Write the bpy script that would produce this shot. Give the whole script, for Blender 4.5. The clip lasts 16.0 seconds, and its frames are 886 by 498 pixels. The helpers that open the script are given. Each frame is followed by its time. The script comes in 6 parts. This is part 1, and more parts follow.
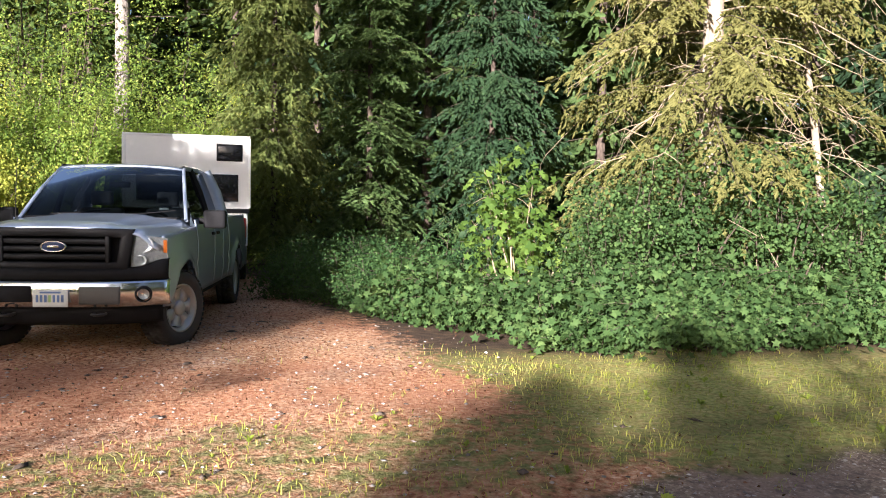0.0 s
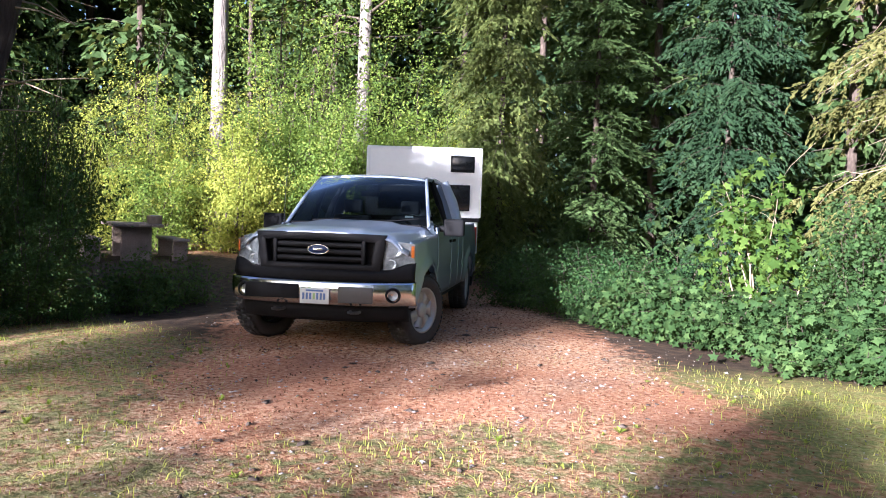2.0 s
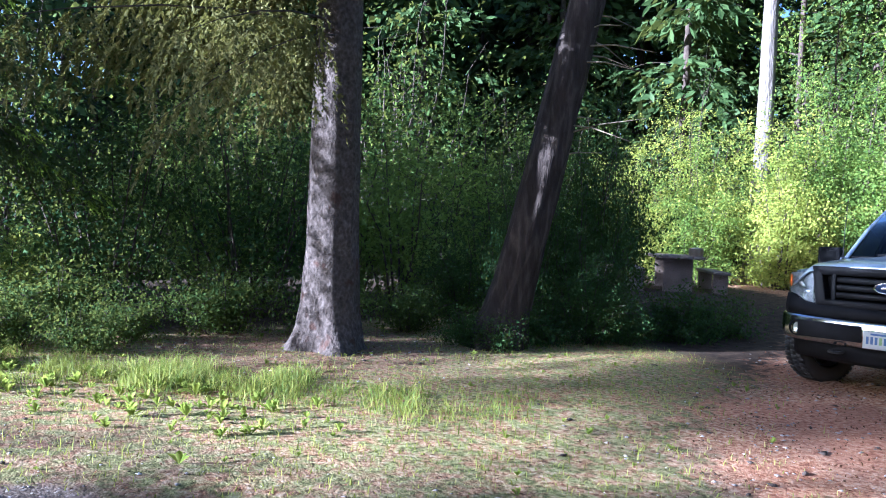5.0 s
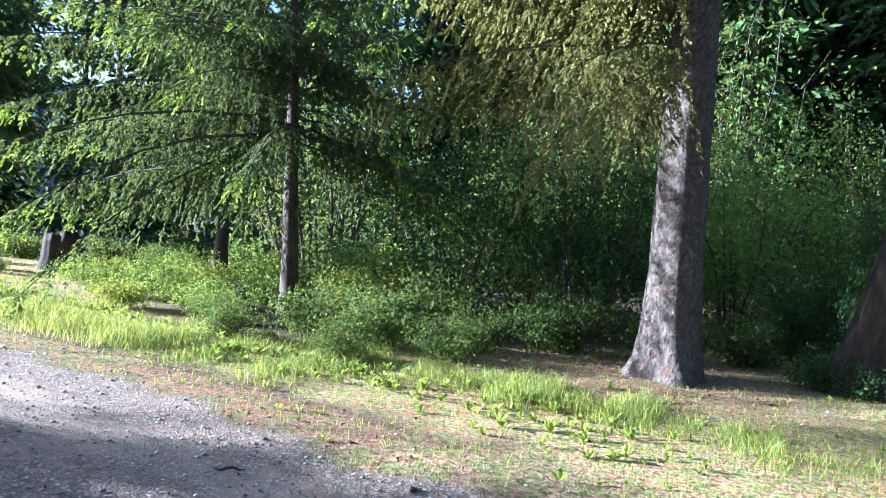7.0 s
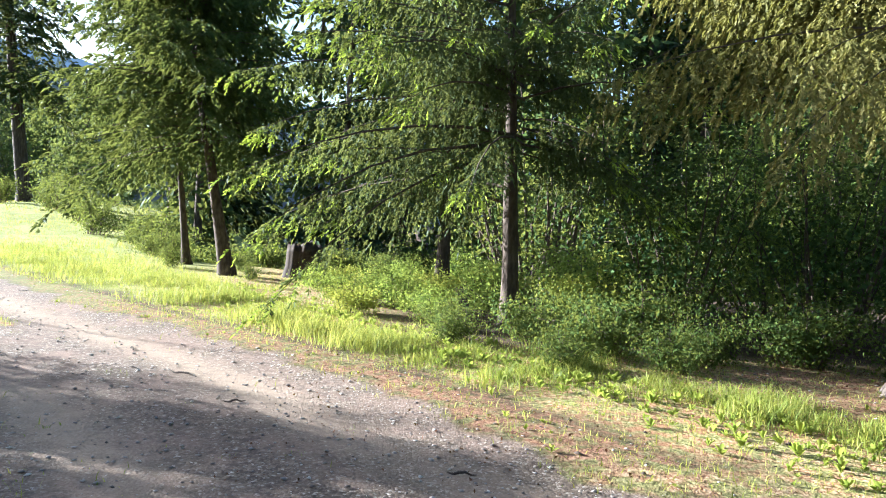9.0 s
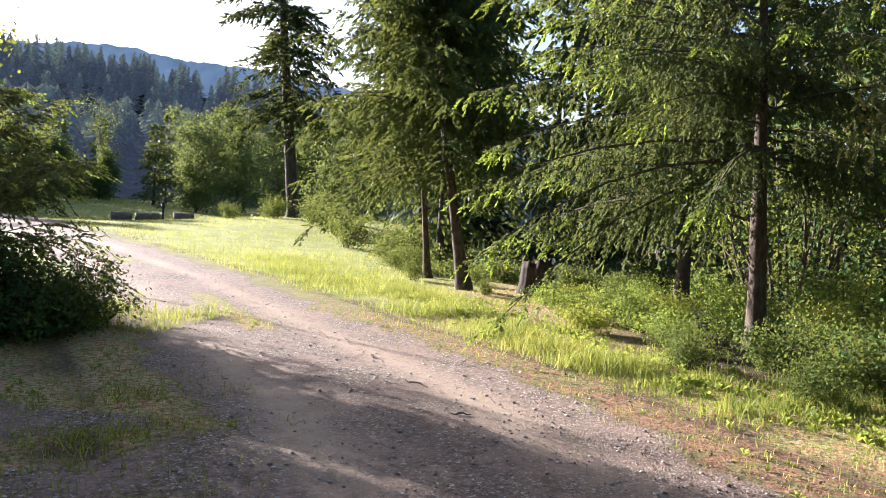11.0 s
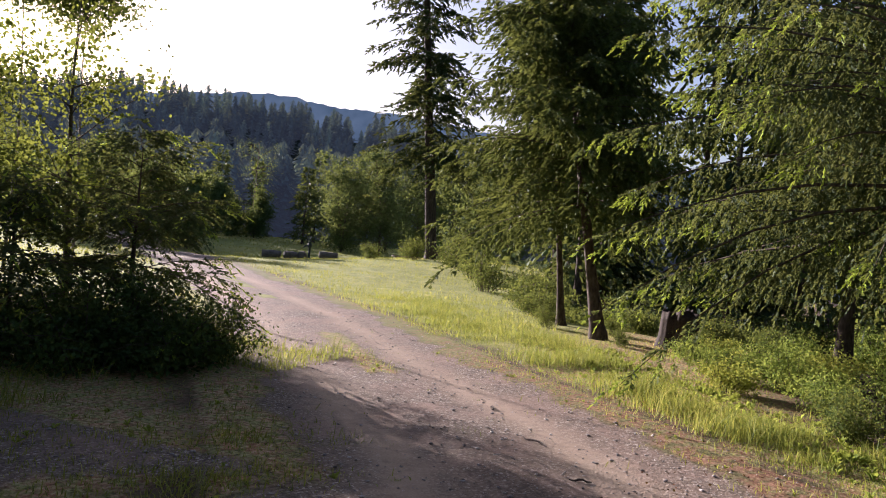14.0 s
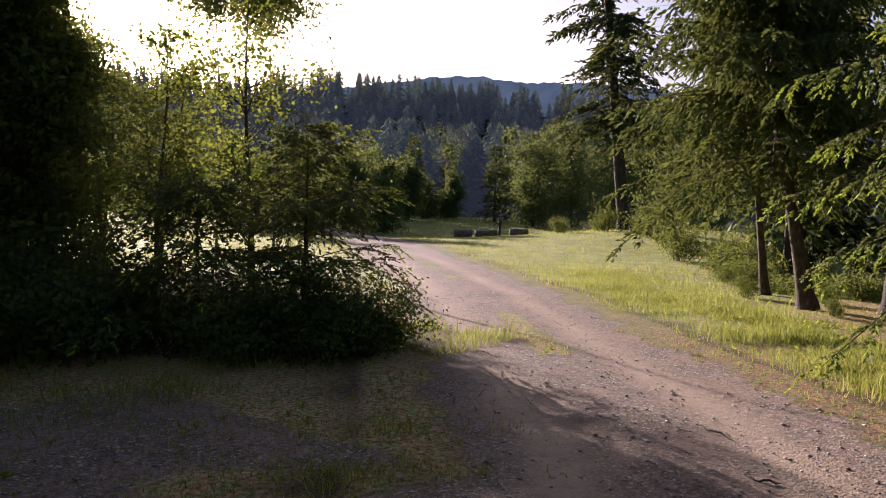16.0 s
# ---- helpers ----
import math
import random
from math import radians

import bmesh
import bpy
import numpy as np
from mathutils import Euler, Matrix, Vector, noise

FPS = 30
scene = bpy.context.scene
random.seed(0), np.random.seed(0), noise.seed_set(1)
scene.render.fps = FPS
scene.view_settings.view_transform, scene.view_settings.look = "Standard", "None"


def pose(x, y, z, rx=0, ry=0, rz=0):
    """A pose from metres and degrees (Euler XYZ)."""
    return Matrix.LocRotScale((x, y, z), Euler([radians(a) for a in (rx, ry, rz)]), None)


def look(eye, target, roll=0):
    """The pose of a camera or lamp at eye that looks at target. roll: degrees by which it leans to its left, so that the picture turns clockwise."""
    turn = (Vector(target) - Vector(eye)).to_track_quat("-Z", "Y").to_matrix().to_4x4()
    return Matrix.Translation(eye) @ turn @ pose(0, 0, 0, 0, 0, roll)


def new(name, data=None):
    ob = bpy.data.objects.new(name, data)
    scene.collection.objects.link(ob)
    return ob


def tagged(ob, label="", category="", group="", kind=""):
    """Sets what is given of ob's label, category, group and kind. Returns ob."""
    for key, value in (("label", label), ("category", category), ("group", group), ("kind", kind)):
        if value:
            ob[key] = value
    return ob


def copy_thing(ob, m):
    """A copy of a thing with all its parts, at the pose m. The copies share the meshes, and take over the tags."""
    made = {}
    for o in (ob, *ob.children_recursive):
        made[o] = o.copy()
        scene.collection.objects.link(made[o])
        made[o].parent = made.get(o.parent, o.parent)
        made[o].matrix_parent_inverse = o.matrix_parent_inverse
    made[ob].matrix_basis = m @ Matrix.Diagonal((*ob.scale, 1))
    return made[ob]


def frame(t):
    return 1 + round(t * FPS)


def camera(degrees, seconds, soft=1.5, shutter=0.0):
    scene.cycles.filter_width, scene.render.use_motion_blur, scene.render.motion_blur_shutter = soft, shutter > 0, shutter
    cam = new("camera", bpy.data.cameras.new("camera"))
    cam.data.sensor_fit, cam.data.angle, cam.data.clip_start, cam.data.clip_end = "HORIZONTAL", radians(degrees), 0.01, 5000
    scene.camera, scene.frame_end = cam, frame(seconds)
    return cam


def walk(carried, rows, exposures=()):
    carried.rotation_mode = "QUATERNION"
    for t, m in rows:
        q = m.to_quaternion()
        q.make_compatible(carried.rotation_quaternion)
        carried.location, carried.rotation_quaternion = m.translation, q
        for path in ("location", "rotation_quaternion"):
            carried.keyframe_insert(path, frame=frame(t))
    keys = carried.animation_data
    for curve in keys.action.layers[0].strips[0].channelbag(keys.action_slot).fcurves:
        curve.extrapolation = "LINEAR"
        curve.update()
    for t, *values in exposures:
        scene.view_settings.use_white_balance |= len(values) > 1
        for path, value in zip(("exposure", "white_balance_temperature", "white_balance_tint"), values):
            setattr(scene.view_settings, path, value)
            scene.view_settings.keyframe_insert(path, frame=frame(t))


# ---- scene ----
cam = camera(59.7, 16.0, soft=1.0)
PATH = [
    (0, (2.85, -7.332, 1.432), (3.047, -5.344, 1.336), 0.9),
    (0.5, (2.842, -7.311, 1.407), (2.834, -5.313, 1.307), 1.0),
    (1, (2.819, -7.345, 1.421), (2.653, -5.355, 1.319), 1.6),
    (1.5, (2.737, -7.372, 1.418), (2.487, -5.389, 1.334), 2.6),
    (2, (2.607, -7.458, 1.432), (2.26, -5.49, 1.349), 2.0),
    (2.5, (2.544, -7.52, 1.432), (2.04, -5.585, 1.377), 1.7),
    (3, (2.495, -7.561, 1.432), (1.895, -5.654, 1.377), 1.8),
    (3.5, (2.473, -7.585, 1.442), (1.738, -5.725, 1.4), 2.6),
    (4, (2.492, -7.541, 1.442), (1.517, -5.794, 1.426), 3.0),
    (4.3, (2.528, -7.516, 1.431), (1.393, -5.87, 1.415), 2.8),
    (4.5, (2.498, -7.512, 1.421), (1.24, -5.957, 1.393), 2.7),
    (5, (2.483, -7.527, 1.416), (0.992, -6.195, 1.364), 2.6),
    (5.2, (2.484, -7.574, 1.42), (0.931, -6.316, 1.366), 3.1),
    (7.3, (2.352, -8.096, 1.504), (0.44, -7.508, 1.457), 4.3),
    (7.5, (2.353, -8.11, 1.501), (0.422, -7.589, 1.467), 4.0),
    (8, (2.361, -8.118, 1.509), (0.395, -7.755, 1.5), 3.5),
    (8.5, (2.344, -8.138, 1.503), (0.363, -7.868, 1.461), 2.9),
    (9, (2.29, -8.125, 1.497), (0.297, -7.978, 1.416), 3.5),
    (9.5, (2.25, -8.094, 1.507), (0.253, -8.171, 1.432), 3.5),
    (10, (2.236, -8.056, 1.511), (0.252, -8.295, 1.424), 3.1),
    (10.2, (2.248, -8.049, 1.516), (0.27, -8.331, 1.431), 3.1),
    (12.3, (2.097, -8.089, 1.495), (0.202, -8.724, 1.416), 5.4),
    (12.5, (2.08, -8.14, 1.503), (0.178, -8.754, 1.436), 5.5),
    (13, (2.072, -8.187, 1.517), (0.164, -8.785, 1.479), 4.1),
    (13.5, (1.978, -8.121, 1.526), (0.1, -8.809, 1.524), 3.7),
    (14, (1.826, -8.012, 1.535), (-0.002, -8.823, 1.541), 5.3),
    (14.5, (1.677, -7.951, 1.542), (-0.1, -8.869, 1.531), 4.7),
    (15, (1.504, -7.984, 1.554), (-0.254, -8.938, 1.516), 4.3),
    (15.5, (1.363, -7.969, 1.573), (-0.327, -9.033, 1.481), 2.5),
    (16, (1.298, -7.906, 1.586), (-0.271, -9.144, 1.496), 1.7),
]
walk(cam, [(t, look(eye, target, roll)) for t, eye, target, roll in PATH],
     exposures=[(0.0, 2.38, 5750, 20), (1.0, 2.4, 5700, 22), (2.0, 2.57, 5150, 23), (2.8, 2.6, 4800, 18), (4.0, 2.62, 4950, 18), (4.5, 2.63, 5050, 17), (5.0, 2.7, 4350, 19), (7.5, 3.07, 4500, 10),
                (9.0, 2.95, 5100, 9), (10.2, 2.7, 5550, 15), (12.5, 2.24, 5550, 26), (14.5, 1.57, 5850, 30), (16.0, 1.5, 6000, 33)])

# ---- world and sun ----
SUN_BEARING, SUN_HEIGHT = 156.0, 14.6
sun_from = Vector((-math.sin(radians(SUN_BEARING)) * math.cos(radians(SUN_HEIGHT)),
                   math.cos(radians(SUN_BEARING)) * math.cos(radians(SUN_HEIGHT)), math.sin(radians(SUN_HEIGHT))))
world = bpy.data.worlds.new("sky")
scene.world = world
world.use_nodes = True
wn = world.node_tree
sky = wn.nodes.new("ShaderNodeTexSky")
sky.sky_type, sky.sun_disc = "NISHITA", False
sky.dust_density, sky.air_density = 3.0, 1.0
sky.sun_elevation, sky.sun_rotation = radians(SUN_HEIGHT), radians(-SUN_BEARING)
wn.links.new(sky.outputs[0], wn.nodes["Background"].inputs[0])
wn.nodes["Background"].inputs[1].default_value = 0.055
sun = new("sun", bpy.data.lights.new("sun", "SUN"))
sun.data.energy, sun.data.angle, sun.data.color = 5.0, radians(0.6), (1.0, 0.9, 0.74)
sun.matrix_world = look(sun_from * 100, (0, 0, 0))

# ---- materials ----


def mat(name, rough=0.6, metal=0.0, spec=0.5):
    m = bpy.data.materials.new(name)
    m.use_nodes = True
    n = m.node_tree.nodes
    b = n["Principled BSDF"]
    b.inputs["Roughness"].default_value, b.inputs["Metallic"].default_value = rough, metal
    b.inputs["Specular IOR Level"].default_value = spec
    return m, m.node_tree, b


def node(tree, kind, **values):
    n = tree.nodes.new(kind)
    for k, v in values.items():
        n.inputs[k.replace("_", " ")].default_value = v
    return n


def ramp(tree, fac, stops):
    r = tree.nodes.new("ShaderNodeValToRGB")
    e = r.color_ramp.elements
    while len(e) < len(stops):
        e.new(0.5)
    for el, (p, c) in zip(e, stops):
        el.position, el.color = p, (*c, 1)
    tree.links.new(fac, r.inputs[0])
    return r.outputs[0]


def mixc(tree, fac, a, b, mode="MIX"):
    m = tree.nodes.new("ShaderNodeMix")
    m.data_type, m.blend_type = "RGBA", mode
    for sock, v in ((m.inputs[0], fac), (m.inputs[6], a), (m.inputs[7], b)):
        if isinstance(v, bpy.types.NodeSocket):
            tree.links.new(v, sock)
        else:
            sock.default_value = v if not isinstance(v, tuple) else (*v, 1)
    return m.outputs[2]


def maths(tree, op, a, b=0.0, clamp=False):
    m = tree.nodes.new("ShaderNodeMath")
    m.operation, m.use_clamp = op, clamp
    for sock, v in zip(m.inputs, (a, b)):
        if isinstance(v, bpy.types.NodeSocket):
            tree.links.new(v, sock)
        else:
            sock.default_value = v
    return m.outputs[0]


def coords(tree, kind="Object", scale=(1, 1, 1)):
    c = tree.nodes.new("ShaderNodeTexCoord")
    mp = tree.nodes.new("ShaderNodeMapping")
    mp.inputs["Scale"].default_value = scale
    tree.links.new(c.outputs[kind], mp.inputs[0])
    return mp.outputs[0]


def noise_of(tree, vec, scale, detail=4.0, rough=0.55):
    n = node(tree, "ShaderNodeTexNoise", Scale=scale, Detail=detail, Roughness=rough)
    tree.links.new(vec, n.inputs["Vector"])
    return n.outputs["Fac"]


def voronoi_of(tree, vec, scale, out="Distance", feature="F1"):
    n = node(tree, "ShaderNodeTexVoronoi", Scale=scale)
    n.feature = feature
    tree.links.new(vec, n.inputs["Vector"])
    return n.outputs[out]


def bump(tree, bsdf, height, strength, dist):
    b = node(tree, "ShaderNodeBump", Strength=strength, Distance=dist)
    tree.links.new(height, b.inputs["Height"])
    tree.links.new(b.outputs[0], bsdf.inputs["Normal"])


def leaf_mat(name, dark, mid, light, trans=0.35, rough=0.5, patch=0.9, tipped=None, spec=0.12, haze_glow=0.0):
    """Foliage: colour by leaf, by patch and, for new growth, towards the twig's tip. Emission can imitate haze."""
    m, t, b = mat(name, rough, 0, spec)
    isl = t.nodes.new("ShaderNodeNewGeometry").outputs["Random Per Island"]
    n = noise_of(t, coords(t), patch, 2.0)
    spec = spec * (0.4 if "needle" in name else 1.0)
    b.inputs["Specular IOR Level"].default_value = spec
    f = maths(t, "ADD", maths(t, "MULTIPLY", isl, 0.3 if "needle" in name else 0.5), maths(t, "MULTIPLY", maths(t, "SUBTRACT", n, 0.25), 0.9))
    col = ramp(t, f, [(0.15, dark), (0.5, mid), (0.9, light)])
    if tipped:
        a = t.nodes.new("ShaderNodeAttribute")
        a.attribute_name = "age"
        col = mixc(t, ramp(t, a.outputs["Fac"], [(0.78, (0, 0, 0)), (0.95, (1, 1, 1))]), col, tipped)
    t.links.new(col, b.inputs["Base Color"])
    tr = t.nodes.new("ShaderNodeBsdfTranslucent")
    t.links.new(mixc(t, 0.35, col, (0.42, 0.4, 0.06)), tr.inputs[0])
    if haze_glow:
        b.inputs["Emission Color"].default_value, b.inputs["Emission Strength"].default_value = (0.42, 0.5, 0.7, 1), haze_glow
    mx = t.nodes.new("ShaderNodeMixShader")
    mx.inputs[0].default_value = trans
    t.links.new(b.outputs[0], mx.inputs[1])
    t.links.new(tr.outputs[0], mx.inputs[2])
    t.links.new(mx.outputs[0], t.nodes["Material Output"].inputs[0])
    return m


def bark_mat(name, dark, mid, light, stretch=0.25, scale=9.0, depth=0.03, patches=None):
    """Bark: furrows drawn out along the trunk, plates, lichen or bare patches."""
    m, t, b = mat(name, 0.9, 0, 0.2)
    v = coords(t, scale=(1, 1, stretch))
    n1, n2 = noise_of(t, v, scale, 6.0, 0.65), noise_of(t, coords(t), 1.3, 3.0)
    vo = voronoi_of(t, v, scale * 1.3)
    h = maths(t, "ADD", n1, maths(t, "MULTIPLY", vo, 0.3))
    col = ramp(t, h, [(0.35, dark), (0.65, mid), (0.95, light)])
    col = mixc(t, ramp(t, n2, [(0.4, (0, 0, 0)), (0.7, (0.5, 0.5, 0.5))]), col, tuple(c * 0.7 for c in mid))
    if patches:
        col = mixc(t, ramp(t, noise_of(t, v, 4.0, 3.0), [(0.62, (0, 0, 0)), (0.68, (0.9, 0.9, 0.9))]), col, patches)
    t.links.new(col, b.inputs["Base Color"])
    bump(t, b, h, 0.9, depth)
    return m


SPRUCE_BARK = bark_mat("grey scaly spruce bark", (0.03, 0.024, 0.021), (0.105, 0.083, 0.07), (0.22, 0.18, 0.155), 0.85, 20, 0.04, (0.075, 0.042, 0.03))
DARK_BARK = bark_mat("dark furrowed bark", (0.016, 0.012, 0.011), (0.052, 0.04, 0.033), (0.14, 0.11, 0.09), 0.22, 11, 0.06)
PALE_BARK = bark_mat("pale furrowed cottonwood bark", (0.08, 0.067, 0.058), (0.2, 0.173, 0.152), (0.34, 0.3, 0.265), 0.2, 16, 0.05)
TAN_BARK = bark_mat("pale flaking bark", (0.15, 0.115, 0.08), (0.27, 0.22, 0.165), (0.36, 0.31, 0.24), 0.4, 10, 0.02)
FIR_BARK = bark_mat("brown fir bark", (0.026, 0.019, 0.016), (0.075, 0.056, 0.044), (0.16, 0.125, 0.1), 0.4, 14, 0.015)
TWIG = bark_mat("grey brown twig", (0.03, 0.024, 0.018), (0.08, 0.062, 0.046), (0.16, 0.125, 0.095), 0.3, 20, 0.004)
DEAD_TWIG = bark_mat("bleached dead twig", (0.12, 0.09, 0.055), (0.26, 0.205, 0.135), (0.4, 0.33, 0.23), 0.3, 20, 0.004)
NEEDLE_DARK = leaf_mat("dark fir needles", (0.014, 0.032, 0.016), (0.034, 0.066, 0.03), (0.075, 0.12, 0.05), 0.2, 0.45)
NEEDLE_GREEN = leaf_mat("green fir needles", (0.035, 0.065, 0.022), (0.08, 0.125, 0.042), (0.16, 0.2, 0.07), 0.28, 0.5)
NEEDLE_NEW = leaf_mat("fir needles with bright new tips", (0.036, 0.062, 0.03), (0.082, 0.12, 0.056), (0.16, 0.2, 0.095), 0.35, 0.5, tipped=(0.34, 0.46, 0.05))
NEEDLE_OLIVE = leaf_mat("olive old spruce needles", (0.1, 0.105, 0.035), (0.21, 0.205, 0.07), (0.38, 0.35, 0.15), 0.4, 0.6)
NEEDLE_HANG = leaf_mat("hanging olive spruce needles", (0.08, 0.085, 0.027), (0.2, 0.19, 0.065), (0.4, 0.35, 0.14), 0.3, 0.5)
# sunlight on one spruce is put into this lighter needle colour
NEEDLE_SUN = leaf_mat("sunlit golden green needles", (0.07, 0.1, 0.03), (0.16, 0.195, 0.06), (0.33, 0.34, 0.12), 0.4, 0.5)
NEEDLE_BLUE = leaf_mat("blue green spruce needles", (0.014, 0.03, 0.016), (0.032, 0.058, 0.029), (0.075, 0.11, 0.052), 0.2, 0.45)
# distance haze is put into this bluish tone and its faint emission
NEEDLE_FAR = leaf_mat("far conifer needles", (0.04, 0.066, 0.066), (0.085, 0.124, 0.11), (0.165, 0.22, 0.18), 0.1, 0.9, 0.09, tipped=(0.14, 0.195, 0.14), spec=0.02, haze_glow=0.015)
LEAF_YELLOW = leaf_mat("yellow green shrub leaves", (0.22, 0.28, 0.05), (0.36, 0.4, 0.07), (0.56, 0.5, 0.1), 0.45, 0.6, 0.5, spec=0.05)
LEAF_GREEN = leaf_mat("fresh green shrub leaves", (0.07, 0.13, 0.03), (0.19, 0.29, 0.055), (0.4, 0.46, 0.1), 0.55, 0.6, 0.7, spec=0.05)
# shade among thicket and undergrowth is put into this darker leaf tone
LEAF_SHADED = leaf_mat("dark green shaded undergrowth leaves", (0.016, 0.04, 0.014), (0.038, 0.085, 0.028), (0.09, 0.15, 0.045), 0.35, 0.65, 0.9, spec=0.06)
LEAF_BERRY = leaf_mat("matt green thimbleberry leaves", (0.024, 0.05, 0.017), (0.05, 0.097, 0.031), (0.115, 0.175, 0.056), 0.35, 0.6, 0.8, spec=0.06)
LEAF_FAR = leaf_mat("green leaves of the meadow trees", (0.034, 0.066, 0.028), (0.068, 0.118, 0.045), (0.13, 0.195, 0.07), 0.33, 0.7, 0.6, spec=0.05)
LEAF_MAPLE = leaf_mat("bright maple leaves", (0.05, 0.1, 0.02), (0.105, 0.18, 0.036), (0.21, 0.29, 0.065), 0.5, 0.6, 0.8, spec=0.05)
LEAF_ASPEN = leaf_mat("young aspen leaves", (0.04, 0.07, 0.014), (0.085, 0.135, 0.022), (0.18, 0.22, 0.035), 0.45, 0.75, 0.8, spec=0.04)
LEAF_ALDER = leaf_mat("shaded alder leaves", (0.03, 0.058, 0.018), (0.07, 0.115, 0.03), (0.15, 0.2, 0.05), 0.4, 0.7, 0.8, spec=0.04)
WEED = leaf_mat("broad weed leaves", (0.14, 0.2, 0.03), (0.28, 0.36, 0.055), (0.46, 0.5, 0.11), 0.55, 0.6, 0.8, spec=0.05)
GRASS = leaf_mat("meadow grass", (0.13, 0.16, 0.025), (0.3, 0.32, 0.055), (0.52, 0.47, 0.14), 0.45, 0.55, 0.35)
GRASS_GREEN = leaf_mat("lush green grass", (0.08, 0.125, 0.025), (0.19, 0.255, 0.05), (0.38, 0.38, 0.13), 0.45, 0.5, 0.6)
LITTER = leaf_mat("red brown needle litter", (0.04, 0.018, 0.01), (0.15, 0.065, 0.038), (0.32, 0.19, 0.12), 0.1, 0.8, 1.5)

# ---- geometry helpers ----
RNG = np.random.default_rng


def np_mesh(name, verts, faces, material=None, smooth=False, age=None):
    """A mesh from arrays: faces all triangles or all quads."""
    verts, faces = np.ascontiguousarray(verts, np.float32), np.ascontiguousarray(faces, np.int32)
    me = bpy.data.meshes.new(name)
    k = faces.shape[1]
    me.vertices.add(len(verts))
    me.vertices.foreach_set("co", verts.ravel())
    me.loops.add(faces.size)
    me.loops.foreach_set("vertex_index", faces.ravel())
    me.polygons.add(len(faces))
    me.polygons.foreach_set("loop_start", np.arange(0, faces.size, k, dtype=np.int32))
    if smooth:
        me.polygons.foreach_set("use_smooth", np.ones(len(faces), bool))
    if age is not None:
        at = me.attributes.new("age", "FLOAT", "POINT")
        at.data.foreach_set("value", np.ascontiguousarray(age, np.float32))
    me.update(calc_edges=True)
    if material:
        me.materials.append(material)
    return me


def part(name, data, material, parent, label=""):
    """Link a bmesh or mesh as one object under a thing or a part."""
    if isinstance(data, bmesh.types.BMesh):
        me = bpy.data.meshes.new(name)
        data.to_mesh(me)
        data.free()
        data = me
    if material and not data.materials:
        data.materials.append(material)
    ob = new(name, data)
    ob.parent = parent
    return tagged(ob, label)


def thing(name, at, label, category, group="", turn=0.0, kind=""):
    """The Empty at a thing's base."""
    ob = new(name)
    ob.matrix_basis = pose(*at, 0, 0, turn)
    return tagged(ob, label, category, group, kind)


def tube_arrays(points, radii, sides=8, cap=True, rough=0.0, rng=None):
    """A tapered tube along points, as vertices and quads."""
    points, radii = np.asarray(points, float), np.asarray(radii, float)
    n = len(points)
    tan = np.gradient(points, axis=0)
    tan /= np.linalg.norm(tan, axis=1, keepdims=True) + 1e-9
    ref = np.where(np.abs(tan[:, 2:3]) > 0.9, np.array([[1.0, 0, 0]]), np.array([[0, 0, 1.0]]))
    u = np.cross(tan, ref)
    u /= np.linalg.norm(u, axis=1, keepdims=True) + 1e-9
    w = np.cross(tan, u)
    a = np.linspace(0, 2 * np.pi, sides, endpoint=False)
    rad = np.repeat(radii[:, None], sides, 1)
    if rough:
        rad = rad * (1 + rough * rng.standard_normal(rad.shape))
    v = points[:, None] + rad[..., None] * (np.cos(a)[None, :, None] * u[:, None] + np.sin(a)[None, :, None] * w[:, None])
    i = np.arange(n - 1)[:, None] * sides
    j = np.arange(sides)[None]
    k = (j + 1) % sides
    f = np.stack([i + j, i + k, i + sides + k, i + sides + j], -1).reshape(-1, 4)
    return v.reshape(-1, 3), f


def join(pieces):
    """One pair of arrays out of several."""
    vs, fs, o = [], [], 0
    for v, f in pieces:
        vs.append(v)
        fs.append(f + o)
        o += len(v)
    return np.concatenate(vs), np.concatenate(fs)


def unit(a):
    return a / (np.linalg.norm(a, axis=-1, keepdims=True) + 1e-9)


LEAF_SHAPES = {
    "oval": (np.array([(0, 0, 0), (0.28, 0.45, 0.05), (0, 1, -0.08), (-0.28, 0.45, 0.05)]), np.array([(0, 1, 2), (0, 2, 3)])),
    "round": (np.array([(0, 0, 0), (0.42, 0.3, 0.06), (0.3, 0.8, 0.0), (0, 1, -0.08), (-0.3, 0.8, 0.0), (-0.42, 0.3, 0.06)]),
              np.array([(0, 1, 2), (0, 2, 3), (0, 3, 4), (0, 4, 5)])),
    "lobed": (np.array([(0, 0, 0), (0.45, -0.1, -0.05), (0.28, 0.28, 0.06), (0.62, 0.55, -0.06), (0.24, 0.62, 0.04), (0, 1.05, -0.1),
                        (-0.24, 0.62, 0.04), (-0.62, 0.55, -0.06), (-0.28, 0.28, 0.06), (-0.45, -0.1, -0.05)]),
              np.array([(0, 1, 2), (0, 2, 4), (2, 3, 4), (0, 4, 6), (4, 5, 6), (0, 6, 8), (6, 7, 8), (0, 8, 9)])),
    "blade": (np.array([(-0.03, 0, 0), (0.03, 0, 0), (0, 1, 0)]), np.array([(0, 1, 2)])),
}


